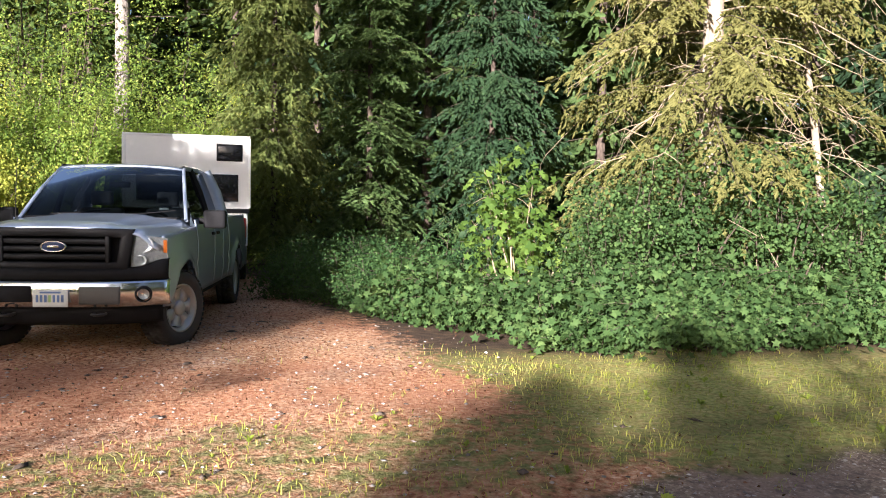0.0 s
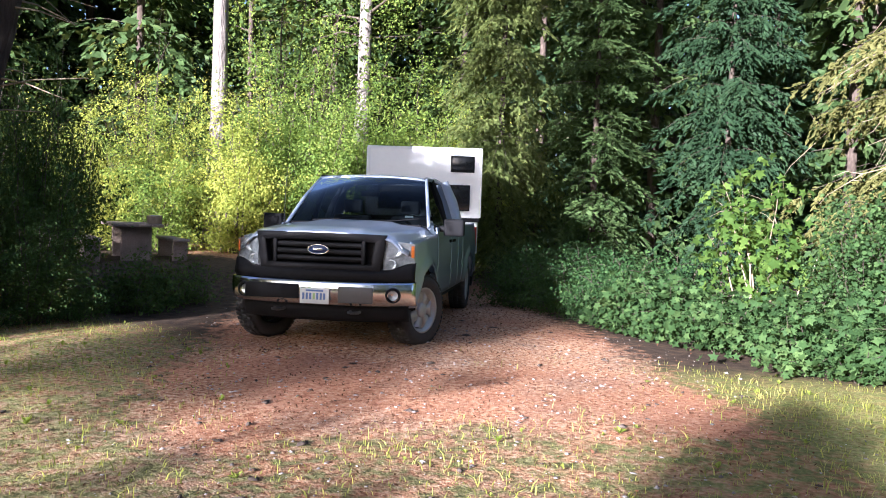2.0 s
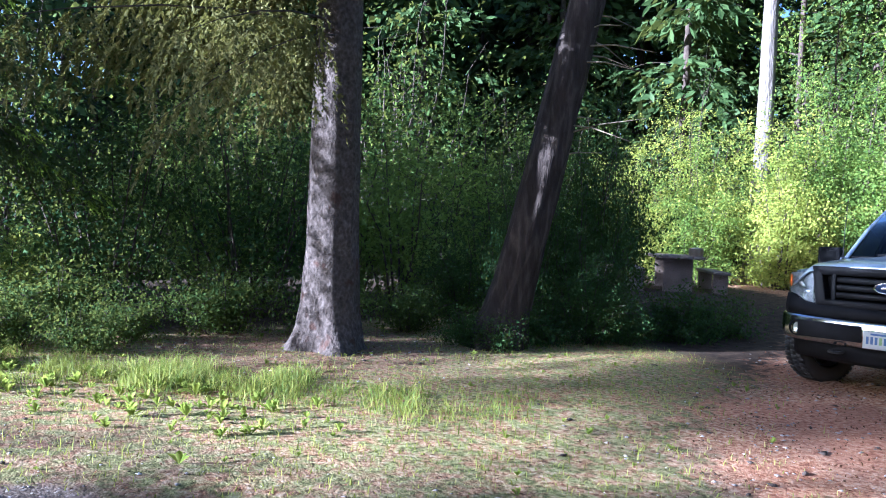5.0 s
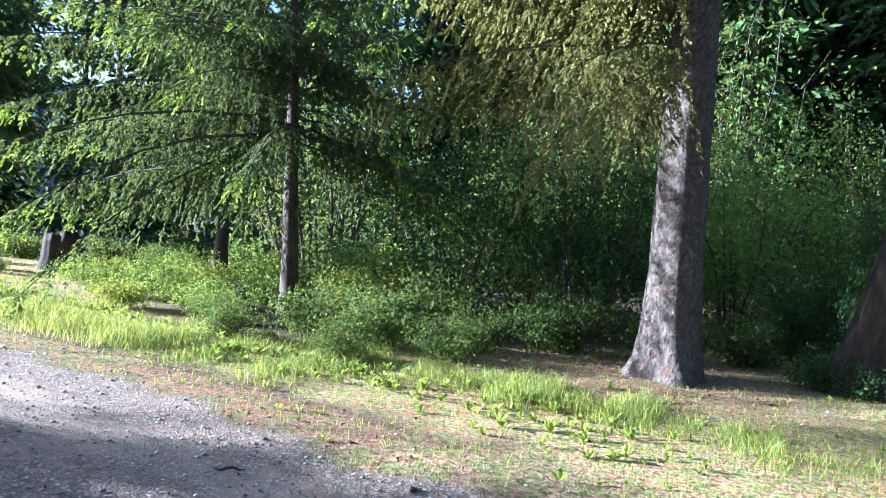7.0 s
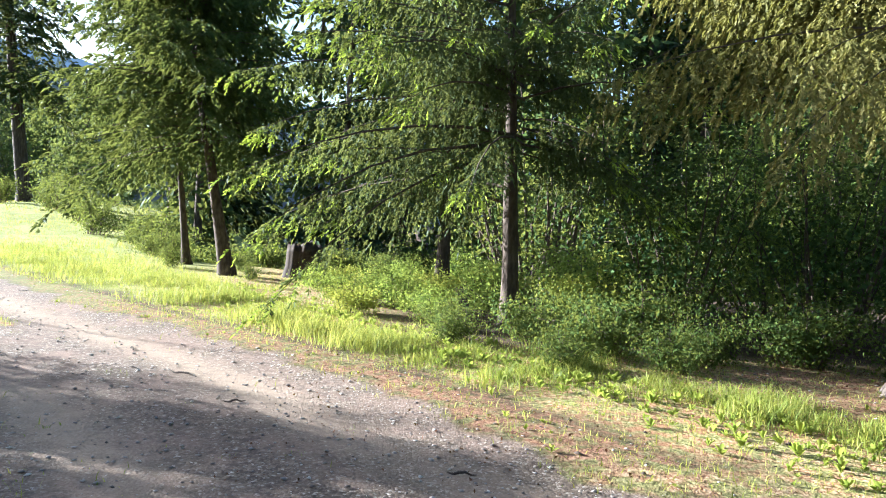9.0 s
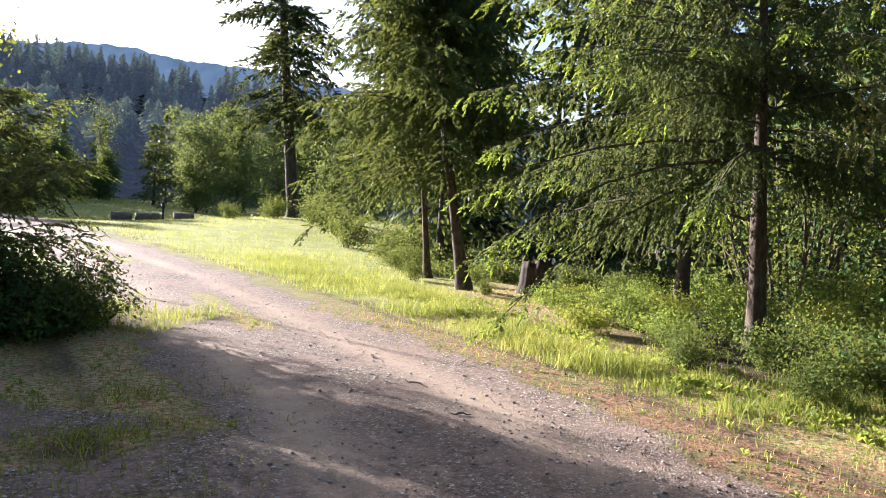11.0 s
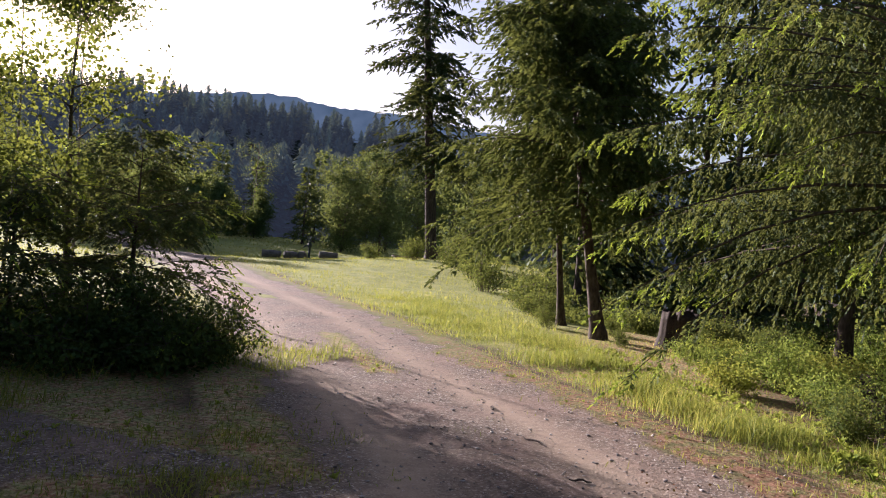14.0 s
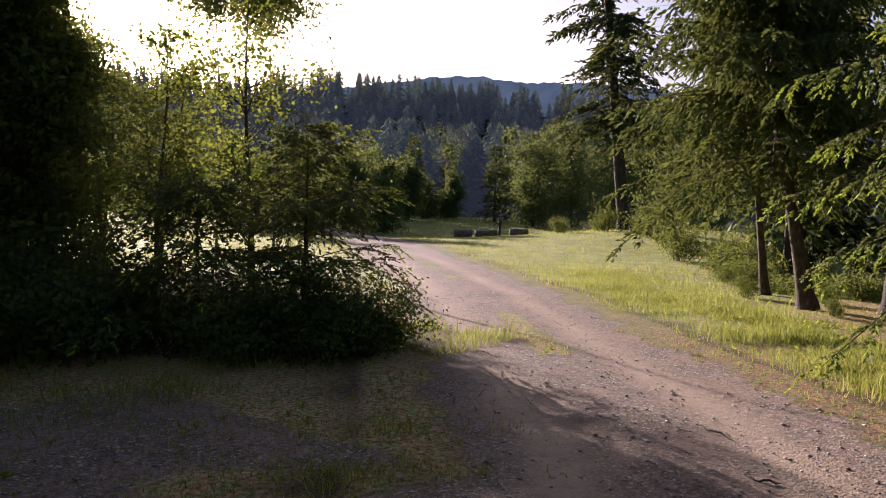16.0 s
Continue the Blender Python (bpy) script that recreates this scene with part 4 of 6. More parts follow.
# river bank shrubs
BANK = (0.9, 0.9, 1.5, 16, 12, 12, 0.085, "oval")
for i, (x, y, s) in enumerate([(-15.6, -13.0, 0.25), (-15.6, -11.4, 0.22), (-13.4, -10.8, 0.18), (-16.2, -10.2, 0.3), (-17.8, -13.6, 0.3),
                               (-37.6, -27.3, 0.7), (-34.8, -23.6, 0.8), (-31, -21, 0.9), (-26, -18.5, 0.8), (-36.5, -29.5, 0.5), (-44, -27, 0.9)]):
    shrub("bank", rooted(x, y), "green shrub on the river bank", BANK, 45 * i, s * 1.45, LEAF_ALDER, seed=6, group="bank shrubs")
for i, (x, y, s) in enumerate([(-9.3, -8.6, 0.5), (-10.2, -7.8, 0.6), (-10.9, -8.8, 0.5), (-11.3, -7.2, 0.65), (-12.0, -8.4, 0.5), (-12.6, -9.4, 0.45), (-11.8, -5.9, 0.8), (-10.4, -6.3, 0.7), (-13.6, -7.6, 0.6), (-13.2, -9.0, 0.5), (-10.6, -4.6, 1.1), (-9.0, -7.4, 0.5),
                               (-9.2, -5.0, 0.9), (-14.4, -6.2, 0.8), (-12.8, -4.2, 1.1)]):
    shrub("sunny" if i % 3 else "sunnier", rooted(x, y), "low sunlit yellow green bush behind the fir", LOW, 52 * i, s * 1.25, LEAF_GREEN if i % 3 else LEAF_YELLOW, seed=15 + (i % 3 == 0), group="sunlit bushes", name="low_bush")

for i, (x, y, s) in enumerate([(-29.5, -5.0, 2.0), (-30.5, -2.0, 2.4), (-29.2, -8.2, 1.8), (-31.5, -6.8, 2.4), (-30.2, 1.0, 2.2), (-32.5, -4.0, 2.6), (-28.6, -10.6, 1.6)]):
    shrub("lower", rooted(x, y), "green shrub on the far river bank", LOW, 49 * i, s, LEAF_MAPLE, seed=14, group="far bank shrubs")

for i, (x, y, s) in enumerate([(-17.6, -11.2, 1.0), (-19.0, -12.4, 1.2), (-20.6, -13.6, 1.3), (-22.2, -14.8, 1.4), (-18.4, -14.0, 1.0), (-23.8, -15.8, 1.5), (-19.8, -11.2, 1.2), (-16.6, -9.2, 0.9), (-15.6, -8.0, 0.9), (-25.6, -16.4, 1.6)]):
    shrub("dim", rooted(x, y), "dense green bush on the river bank", LOW, 37 * i, s, LEAF_ALDER, seed=16, group="bank bushes", name="low_bush")

# ---- left of the road ----
def slender_tree(name, at, label, h, r, stems, limbs, twigs, leaves, size, shape, leaf, seed, group, category, start=0.18, bark=TWIG, spread=0.07, girth=0.011):
    """A slender broadleaf: one or more leaning stems, rising limbs, short twigs with loose leaves."""
    rng = RNG(seed)
    tree = thing(name, at, label, category, group)
    wood, spots = [], []
    for q in range(stems):
        a = rng.uniform(0, 6.28)
        out = np.array([math.cos(a), math.sin(a), 0]) * (r * 0.55 if stems > 1 else 0.12)
        hh = h * (1 if q == 0 else rng.uniform(0.7, 0.98))
        u = np.linspace(0, 1, 9)[:, None]
        path = out * (0.2 + 0.8 * u) * u ** 0.6 + np.array([0, 0, 1.0]) * hh * u + 0.03 * hh * np.stack([np.sin(u[:, 0] * 5 + a), np.cos(u[:, 0] * 4 + a), 0 * u[:, 0]], 1) * u
        path[0, 2] = -0.2
        part("trunk", np_mesh("trunk", *tube_arrays(path, girth * hh * (1.05 - u[:, 0]), 8, rough=0.05, rng=rng), bark, True), None, tree)
        for _ in range(limbs):
            k = rng.uniform(start, 0.97)
            b = path[min(int(k * 8), 7)] + (path[min(int(k * 8), 7) + 1] - path[min(int(k * 8), 7)]) * (k * 8 % 1)
            b2 = rng.uniform(0, 6.28)
            ln = r * (0.35 + 0.65 * math.sin(min(1.0, (1.02 - k) * 1.5) * 1.57)) * rng.uniform(0.5, 1.1)
            tip = b + ln * np.array([math.cos(b2), math.sin(b2), rng.uniform(0.1, 0.8)])
            mid = (b + tip) / 2 + np.array([0, 0, 0.08 * ln])
            wood.append(tube_arrays(np.stack([b, mid, tip]), [0.003 + 0.006 * ln, 0.003 + 0.003 * ln, 0.002], 4))
            g = rng.uniform(0.25, 1.05, (twigs, 1))
            tb = b + (tip - b) * g
            te = tb + rng.normal(0, 1, (twigs, 3)) * np.array([0.2, 0.2, 0.16]) * ln
            c = tb[:, None] + (te - tb)[:, None] * rng.uniform(0.2, 1.1, (twigs, leaves, 1))
            spots.append((c + rng.normal(0, spread, c.shape)).reshape(-1, 3))
    tagged(part("limb_work", np_mesh("limb_work", *join(wood), bark), None, tree), kind="stuff")
    p = np.concatenate(spots)
    p = p[p[:, 2] > 0.05]
    part("crown", np_mesh("crown", *leaves_arrays(rng, p, size, shape, None, 0.25), leaf), None, tree)
    return tree


slender_tree("aspen_sapling", rooted(-5.45, -16.6), "young aspen with sunlit leaves at the roadside", 4.7, 1.2, 1, 44, 9, 9, 0.055, "round", LEAF_ASPEN, 31, "roadside saplings", "sapling", 0.16)
slender_tree("aspen_sapling", rooted(-4.5, -17.4), "slim young aspen behind the roadside bush", 3.9, 0.8, 1, 24, 8, 8, 0.055, "round", LEAF_ASPEN, 30, "roadside saplings", "sapling", 0.4)
# alders at x >= 0 are unseen, added for their shade on the ground
for i, (x, y, h, r) in enumerate([(-3.3, -17.8, 4.6, 1.05), (-2.4, -17.9, 4.6, 1.2), (-4.2, -20.6, 5.4, 1.2), (-3.0, -20.2, 5.4, 1.4), (-1.4, -18.4, 5.6, 1.3), (0.0, -17.8, 5.1, 1.4), (1.4, -17.4, 4.3, 1.3), (2.8, -16.9, 4.3, 1.3),
                                  (-8.9, -27.2, 6.2, 1.8), (-7.6, -27.8, 6.2, 1.8), (-6.2, -27.4, 6.2, 1.8), (-10.2, -26.6, 5.8, 1.6)]):
    slender_tree("alder_tree", rooted(x, y), "dark shaded alder by the road", h, r, 3, 40, 10, 11, 0.095, "oval", LEAF_ALDER, 330 + i, "roadside alders", "tree", 0.12, FIR_BARK, 0.1)
# added high crowns, bare below, placed to throw shade on the truck
for i, (x, y, h) in enumerate([(-12.7, -25.0, 8.5), (-11.3, -25.7, 8.5)]):
    slender_tree("cottonwood_tree", rooted(x, y), "slender tree added behind the alders to shade the truck", h, 2.1, 1, 70, 9, 9, 0.12, "oval", LEAF_ALDER, 350 + i, "roadside cottonwoods", "tree", 0.75, PALE_BARK, 0.2, 0.005)
conifer("young_fir", rooted(-5.1, -15.1), "young spreading fir at the roadside", 2.6, 1.45, 0.8, 34, 22, 44, NEEDLE_NEW, FIR_BARK, 0.045, 37, group="roadside saplings", category="sapling",
        droop=0.2, rise=0.15, flen=0.095, fwid=0.034, taper=0.5, hang=0.4, loose=0.3)
conifer("young_fir", rooted(-3.9, -15.6), "young spreading fir at the roadside", 1.9, 1.4, 0.4, 40, 16, 30, NEEDLE_NEW, FIR_BARK, 0.04, 38, group="roadside saplings", category="sapling",
        droop=0.3, rise=0.15, flen=0.095, fwid=0.034, taper=0.5, hang=0.4, loose=0.3, shoot=CROSS)
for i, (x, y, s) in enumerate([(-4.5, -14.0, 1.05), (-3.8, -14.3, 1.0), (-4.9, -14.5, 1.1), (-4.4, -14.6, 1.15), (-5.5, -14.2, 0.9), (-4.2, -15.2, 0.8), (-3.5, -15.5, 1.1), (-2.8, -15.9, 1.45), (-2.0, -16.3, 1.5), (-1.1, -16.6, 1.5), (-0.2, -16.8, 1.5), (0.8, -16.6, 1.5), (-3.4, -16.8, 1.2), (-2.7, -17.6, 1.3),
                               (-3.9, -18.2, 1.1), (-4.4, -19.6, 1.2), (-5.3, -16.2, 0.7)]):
    shrub("low", rooted(x, y), "dense low bush in deep shade", LOW, 66 * i, s, LEAF_SHADED, seed=13, group="roadside bushes", name="low_bush")

# ---- far meadow edge and hills ----
for i, (x, y, s) in enumerate([(-59.5, -45.5, 1.0), (-61, -42.3, 1.1), (-50.5, -29.0, 1.0), (-48.5, -25.5, 0.95), (-53, -27.5, 1.15), (-56.5, -34.5, 1.1), (-55, -32.5, 0.9), (-41, -51, 0.75), (-39.5, -45.5, 0.6), (-45, -54, 0.8), (-58, -37, 1.0), (-38, -53, 0.8), (-35, -56, 0.8)]):
    slender_tree("broadleaf_tree", rooted(x, y), "leafy tree at the meadow's far edge", 8.6 * s, 2.6 * s, 2, 44, 11, 9, 0.22, "oval", LEAF_FAR, 400 + i, "meadow trees", "tree", 0.04, FIR_BARK, 0.22)
for i, (x, y, h) in enumerate([(-64.5, -53.2, 8.0), (-71.5, -56.5, 9.5), (-73, -66, 9.0), (-70, -69, 10.0), (-66, -73, 9.0), (-62, -76, 10.0), (-78, -57, 10.5), (-80, -50, 11.0)]):
    conifer("fir_tree", rooted(x, y), "blue green young conifer at the meadow's far edge", h, 0.22 * h, 0.3, 90, 8, 7, NEEDLE_GREEN, FIR_BARK, 0.1, 460 + i, group="meadow conifers", droop=0.25, flen=0.42, fwid=0.16, taper=0.9, shoot=CROSS)
cottonwood(-69, -63.2, 10.5, 0.14, (0, 0), 45, 1800, PALE_BARK, "lone aspen with pale stem at the meadow's edge")


def hill_z(x, y):
    """The wooded slopes beyond the meadow."""
    d, b = np.hypot(x, y + 8), np.degrees(np.arctan2(-x, y + 8))
    near = 1.75 * smooth(120, 330, d) * np.interp(b % 360, [0, 60, 100, 118, 126, 134, 150, 200, 360], [14, 14, 18, 23, 25, 25, 24, 16, 14])
    return near


def hill_forest():
    """Conifers on the slopes: jagged tiers, one object."""
    rng = RNG(51)
    n = 2000
    d = 106 + 232 * rng.random(n) ** 1.15
    b = np.radians(np.where(rng.random(n) < 0.86, rng.uniform(92, 160, n), rng.uniform(0, 360, n)))
    x, y = -d * np.sin(b), -8 + d * np.cos(b)
    z = ground_z(x, y) + hill_z(x, y)
    h = rng.uniform(8, 15, n) * (0.85 + 0.25 * wob(x, y, 0.05)) * np.interp(d, [106, 150, 200], [1.1, 1.1, 1.0])
    w = h * rng.uniform(0.19, 0.28, n)
    tiers, fins = 20, 9
    k = np.linspace(0.0, 0.9, tiers)
    a = rng.uniform(0, 6.28, (n, tiers, 1)) + np.arange(fins) * 6.28 / fins + rng.normal(0, 0.2, (n, tiers, fins))
    tz = (z[:, None] + h[:, None] * k)[:, :, None]
    rr = (w[:, None] * (1.06 - k) ** 0.85 * 1.15)[:, :, None] * rng.uniform(0.45, 1.3, a.shape)
    hh = h[:, None, None]
    top = np.stack(np.broadcast_arrays(x[:, None, None], y[:, None, None], tz + 0.05 * hh), -1)
    e1 = np.stack(np.broadcast_arrays(x[:, None, None] + rr * np.cos(a), y[:, None, None] + rr * np.sin(a), tz - rng.uniform(0.0, 0.05, a.shape) * hh), -1)
    e2 = np.stack(np.broadcast_arrays(x[:, None, None] + 0.85 * rr * np.cos(a + 0.5), y[:, None, None] + 0.85 * rr * np.sin(a + 0.5), tz - 0.02 * hh), -1)
    v = np.stack([np.broadcast_to(top, e1.shape), e1, e2], 3).reshape(-1, 3)
    tone = np.repeat(rng.random(n), tiers * fins * 3)
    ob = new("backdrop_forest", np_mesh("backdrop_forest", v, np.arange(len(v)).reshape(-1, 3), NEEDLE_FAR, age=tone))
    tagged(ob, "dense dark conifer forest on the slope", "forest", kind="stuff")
    # the slope itself
    bb, dd = np.meshgrid(np.radians(np.linspace(0, 360, 60)), np.linspace(100, 420, 30), indexing="ij")
    X, Y = -dd * np.sin(bb), -8 + dd * np.cos(bb)
    Z = ground_z(X, Y) + hill_z(X, Y) - 0.4
    i = np.arange(59)[:, None] * 30 + np.arange(29)[None]
    m, t, bs = mat("forest slope", 1.0, 0, 0.1)
    t.links.new(ramp(t, noise_of(t, coords(t), 0.1), [(0.3, (0.01, 0.02, 0.014)), (0.7, (0.025, 0.04, 0.025))]), bs.inputs["Base Color"])
    tagged(new("forest_slope", np_mesh("forest_slope", np.stack([X, Y, Z], -1).reshape(-1, 3), np.stack([i, i + 30, i + 31, i + 1], -1).reshape(-1, 4), m, True)),
           "dark ground of the wooded slope", "slope", kind="structure")
    # the far ridge with a ragged skyline
    bb = np.radians(np.linspace(0, 360, 900))
    bd = np.degrees(bb)
    top = np.interp(bd, [0, 60, 100, 112, 120, 126, 134, 142, 150, 210, 360], [50, 50, 67, 80, 86, 89, 83, 72, 62, 50, 50]) + 1.2 * np.sin(bd * 0.5) + rng.uniform(0, 1.8, 900)
    rows = [np.stack([-dd * np.sin(bb), -8 + dd * np.cos(bb), zz], 1) for dd, zz in ((560, np.zeros(900)), (640, top * 0.7), (700, top * 1.4))]
    v = np.stack(rows, 1).reshape(-1, 3)
    i = np.arange(899)[:, None] * 3 + np.arange(2)[None]
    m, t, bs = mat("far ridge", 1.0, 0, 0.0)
    # blue base colour and faint emission stand in for distance haze
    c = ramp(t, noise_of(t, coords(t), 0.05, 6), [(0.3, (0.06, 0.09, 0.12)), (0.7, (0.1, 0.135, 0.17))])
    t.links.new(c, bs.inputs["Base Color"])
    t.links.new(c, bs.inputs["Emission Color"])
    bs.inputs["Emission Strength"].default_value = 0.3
    tagged(new("backdrop_ridge", np_mesh("backdrop_ridge", v, np.stack([i, i + 3, i + 4, i + 1], -1).reshape(-1, 4), m)), "distant wooded ridge with blue haze put into its colour", "hill", kind="structure")


hill_forest()
BACK = (2.6, 2.6, 8.5, 26, 13, 18, 0.125, "oval", 0.1, 0.4)
for i, (a, d) in enumerate([(4, 30), (20, 26.5), (30, 27), (40, 26), (50, 25), (60, 24), (66, 21), (79, 22)]):
    x, y = 2 - math.sin(radians(a)) * d, -8 + math.cos(radians(a)) * d
    shrub("back", rooted(x, y), "leafy tree in the wood behind the clearing", BACK, 53 * i, 1.1 + 0.3 * math.sin(i * 1.9), LEAF_ALDER, name="broadleaf_tree", category="tree", seed=39, group="wood trees")
for i, (a, d, s) in enumerate([(140, 74, 0.62), (138, 77, 0.7), (136.5, 80, 0.55), (134.5, 82, 0.5), (133, 84, 0.45), (129.5, 84, 0.45), (128, 83, 0.5), (142, 72, 0.6), (144, 76, 0.7), (136.8, 76, 0.66), (135.3, 79, 0.72), (133.7, 77, 0.7), (132.2, 80, 0.66), (130.8, 78, 0.56), (121.8, 80, 1.0), (120.0, 78, 1.05), (118.4, 80, 0.95)]):
    x, y = 1.4 - math.sin(radians(a)) * d, -7.9 + math.cos(radians(a)) * d
    slender_tree("broadleaf_tree", rooted(x, y), "leafy tree at the meadow's far edge", 9.5 * s, 3.2 * s, 2, 40, 11, 9, 0.22, "oval", LEAF_FAR, 430 + i, "meadow trees", "tree", 0.04, FIR_BARK, 0.22)


# ---- grass, stones and litter ----
def blades(rng, x, y, h, w, lean=0.35):
    """Bent grass blades, two triangles each."""
    n = len(x)
    a, b = rng.uniform(0, 6.28, n), rng.uniform(0, 6.28, n)
    base = np.stack([x, y, ground_z(x, y) - 0.01], 1)
    side = np.stack([np.cos(a), np.sin(a), np.zeros(n)], 1) * w[:, None]
    tilt = np.stack([np.cos(b), np.sin(b), np.zeros(n)], 1) * (h * rng.uniform(0, lean, n))[:, None]
    up = np.array([0, 0, 1.0])
    mid = base + up * h[:, None] * 0.55 + tilt * 0.35
    tip = base + up * h[:, None] * rng.uniform(0.8, 1.0, (n, 1)) + tilt * 1.3
    v = np.stack([base - side, base + side, mid + side * 0.7, mid - side * 0.7, tip], 1).reshape(-1, 3)
    f = np.array([(0, 1, 2), (0, 2, 3), (3, 2, 4)])[None] + (np.arange(n) * 5)[:, None, None]
    return v, f.reshape(-1, 3)


def grass_field():
    rng = RNG(61)
    # short verge grass
    n = 95000
    x, y = rng.uniform(-9, 8, n), rng.uniform(-13.5, 1.5, n)
    road, litter, grass, forest = zone(x, y)
    clump = wob(x, y, 3.0, 1) + wob(x, y, 9.0, 2)
    keep = rng.random(n) < np.clip(grass * 0.9 + 0.03 * (litter > 0.2) * (clump > 0.7) + 0.03 * (road > 0.3) * (clump > 0.9), 0, 1)
    x, y, cl = x[keep], y[keep], clump[keep]
    h = rng.uniform(0.02, 0.065, len(x)) * (1.1 + 0.5 * cl)
    tagged(new("verge_grass", np_mesh("verge_grass", *blades(rng, x, y, np.maximum(h, 0.02), rng.uniform(0.002, 0.005, len(x)), 0.9), GRASS)), "short dry grass on the verges", "grass", kind="stuff")
    # tufts
    c = 7000
    cx, cy = rng.uniform(-12, 8, c), rng.uniform(-15, 1.5, c)
    road, litter, grass, forest = zone(cx, cy)
    k = rng.random(c) < np.clip(grass * 1.0 + 0.12 * litter + 0.05 * road, 0, 1)
    cx, cy = cx[k], cy[k]
    m = 12
    spread = rng.uniform(0.02, 0.07, len(cx))[:, None]
    x, y = (cx[:, None] + spread * rng.standard_normal((len(cx), m))).ravel(), (cy[:, None] + spread * rng.standard_normal((len(cx), m))).ravel()
    h = (rng.uniform(0.015, 0.05, len(cx))[:, None] * rng.uniform(0.5, 1.2, (len(cx), m))).ravel()
    tagged(new("grass_tufts", np_mesh("grass_tufts", *blades(rng, x, y, h, rng.uniform(0.0014, 0.003, len(x)), 1.3), GRASS_GREEN)), "small green grass tufts", "grass", kind="stuff")
    # taller strip in front of the spruce and along the verge
    n = 24000
    s = rng.random(n)
    x, y = -2.0 - 4.2 * s + rng.normal(0, 0.3, n), -3.2 - 3.2 * s + rng.normal(0, 0.42, n)
    n2 = 80000
    s2 = rng.random(n2) ** 1.2
    x2, y2 = -5.2 - 14 * s2 + rng.normal(0, 0.6, n2) * (0.7 + s2), -6.9 - 11.5 * s2 + rng.normal(0, 0.6, n2) * (0.7 + s2)
    dr, _ = dist_to(x2, y2, ROAD)
    k = dr > 1.95 + 0.5 * rng.random(n2)
    n3 = 7000
    x3, y3 = -5.3 - 1.9 * rng.random(n3), -13.2 - 2.4 * rng.random(n3)
    n4 = 9000
    x4, y4 = -3.8 + 4.5 * rng.random(n4), -13.4 - 2.2 * rng.random(n4)
    n5 = 11000
    x5, y5 = -0.2 + 0.75 * rng.standard_normal(n5), -9.95 + 0.4 * rng.standard_normal(n5)
    half = n5 * 3 // 5
    x5[:half], y5[:half] = -2.2 + 0.62 * rng.standard_normal(half), -11.4 + 0.38 * rng.standard_normal(half)
    x, y = np.concatenate([x, x2[k], x3, x4, x5]), np.concatenate([y, y2[k], y3, y4, y5])
    lush = np.clip(0.55 + 0.9 * wob(x, y, 2.3, 5) + 0.5 * wob(x, y, 7.0, 1), 0.12, 1.4)
    h = (0.03 + 0.26 * rng.random(len(x)) ** 2.0 * lush) * np.where((x > -4.2) & (y < -8.5) & (y > -12.8), 0.4, 1.0) * np.where((x > -5.4) & (y > -7), 0.7, 1.0)
    keep = rng.random(len(x)) < 0.2 + 0.5 * lush
    x, y, h = x[keep], y[keep], h[keep]
    pale = rng.random(len(x)) < 0.5 - 0.25 * wob(x, y, 1.3, 2)
    for name, sel, material, label in (("tall_grass", ~pale, GRASS_GREEN, "tall green grass along the verge"), ("dry_grass", pale, GRASS, "pale dry grass along the verge")):
        tagged(new(name, np_mesh(name, *blades(rng, x[sel], y[sel], h[sel], rng.uniform(0.002, 0.006, sel.sum()), 1.1), material)), label, "grass", kind="stuff")
    # meadow
    n = 120000
    d, b = 14 + 84 * rng.random(n) ** 1.4, np.radians(rng.uniform(88, 172, n))
    x, y = 2 - d * np.sin(b), -8 + d * np.cos(b)
    dr, _ = dist_to(x, y, ROAD)
    dv, _ = dist_to(x, y, RIVER)
    k = (dr > 1.9) & (dv > 6) & (wob(x, y, 0.5) + wob(x, y, 2) > -0.6)
    x, y, d = x[k], y[k], d[k]
    h = rng.uniform(0.05, 0.17, len(x)) * (0.8 + 0.4 * wob(x, y, 0.35, 3))
    tagged(new("meadow_grass", np_mesh("meadow_grass", *blades(rng, x, y, h, 0.00042 * d * rng.uniform(0.5, 1.2, len(x)), 0.5), GRASS)), "sunlit meadow grass", "grass", kind="stuff")



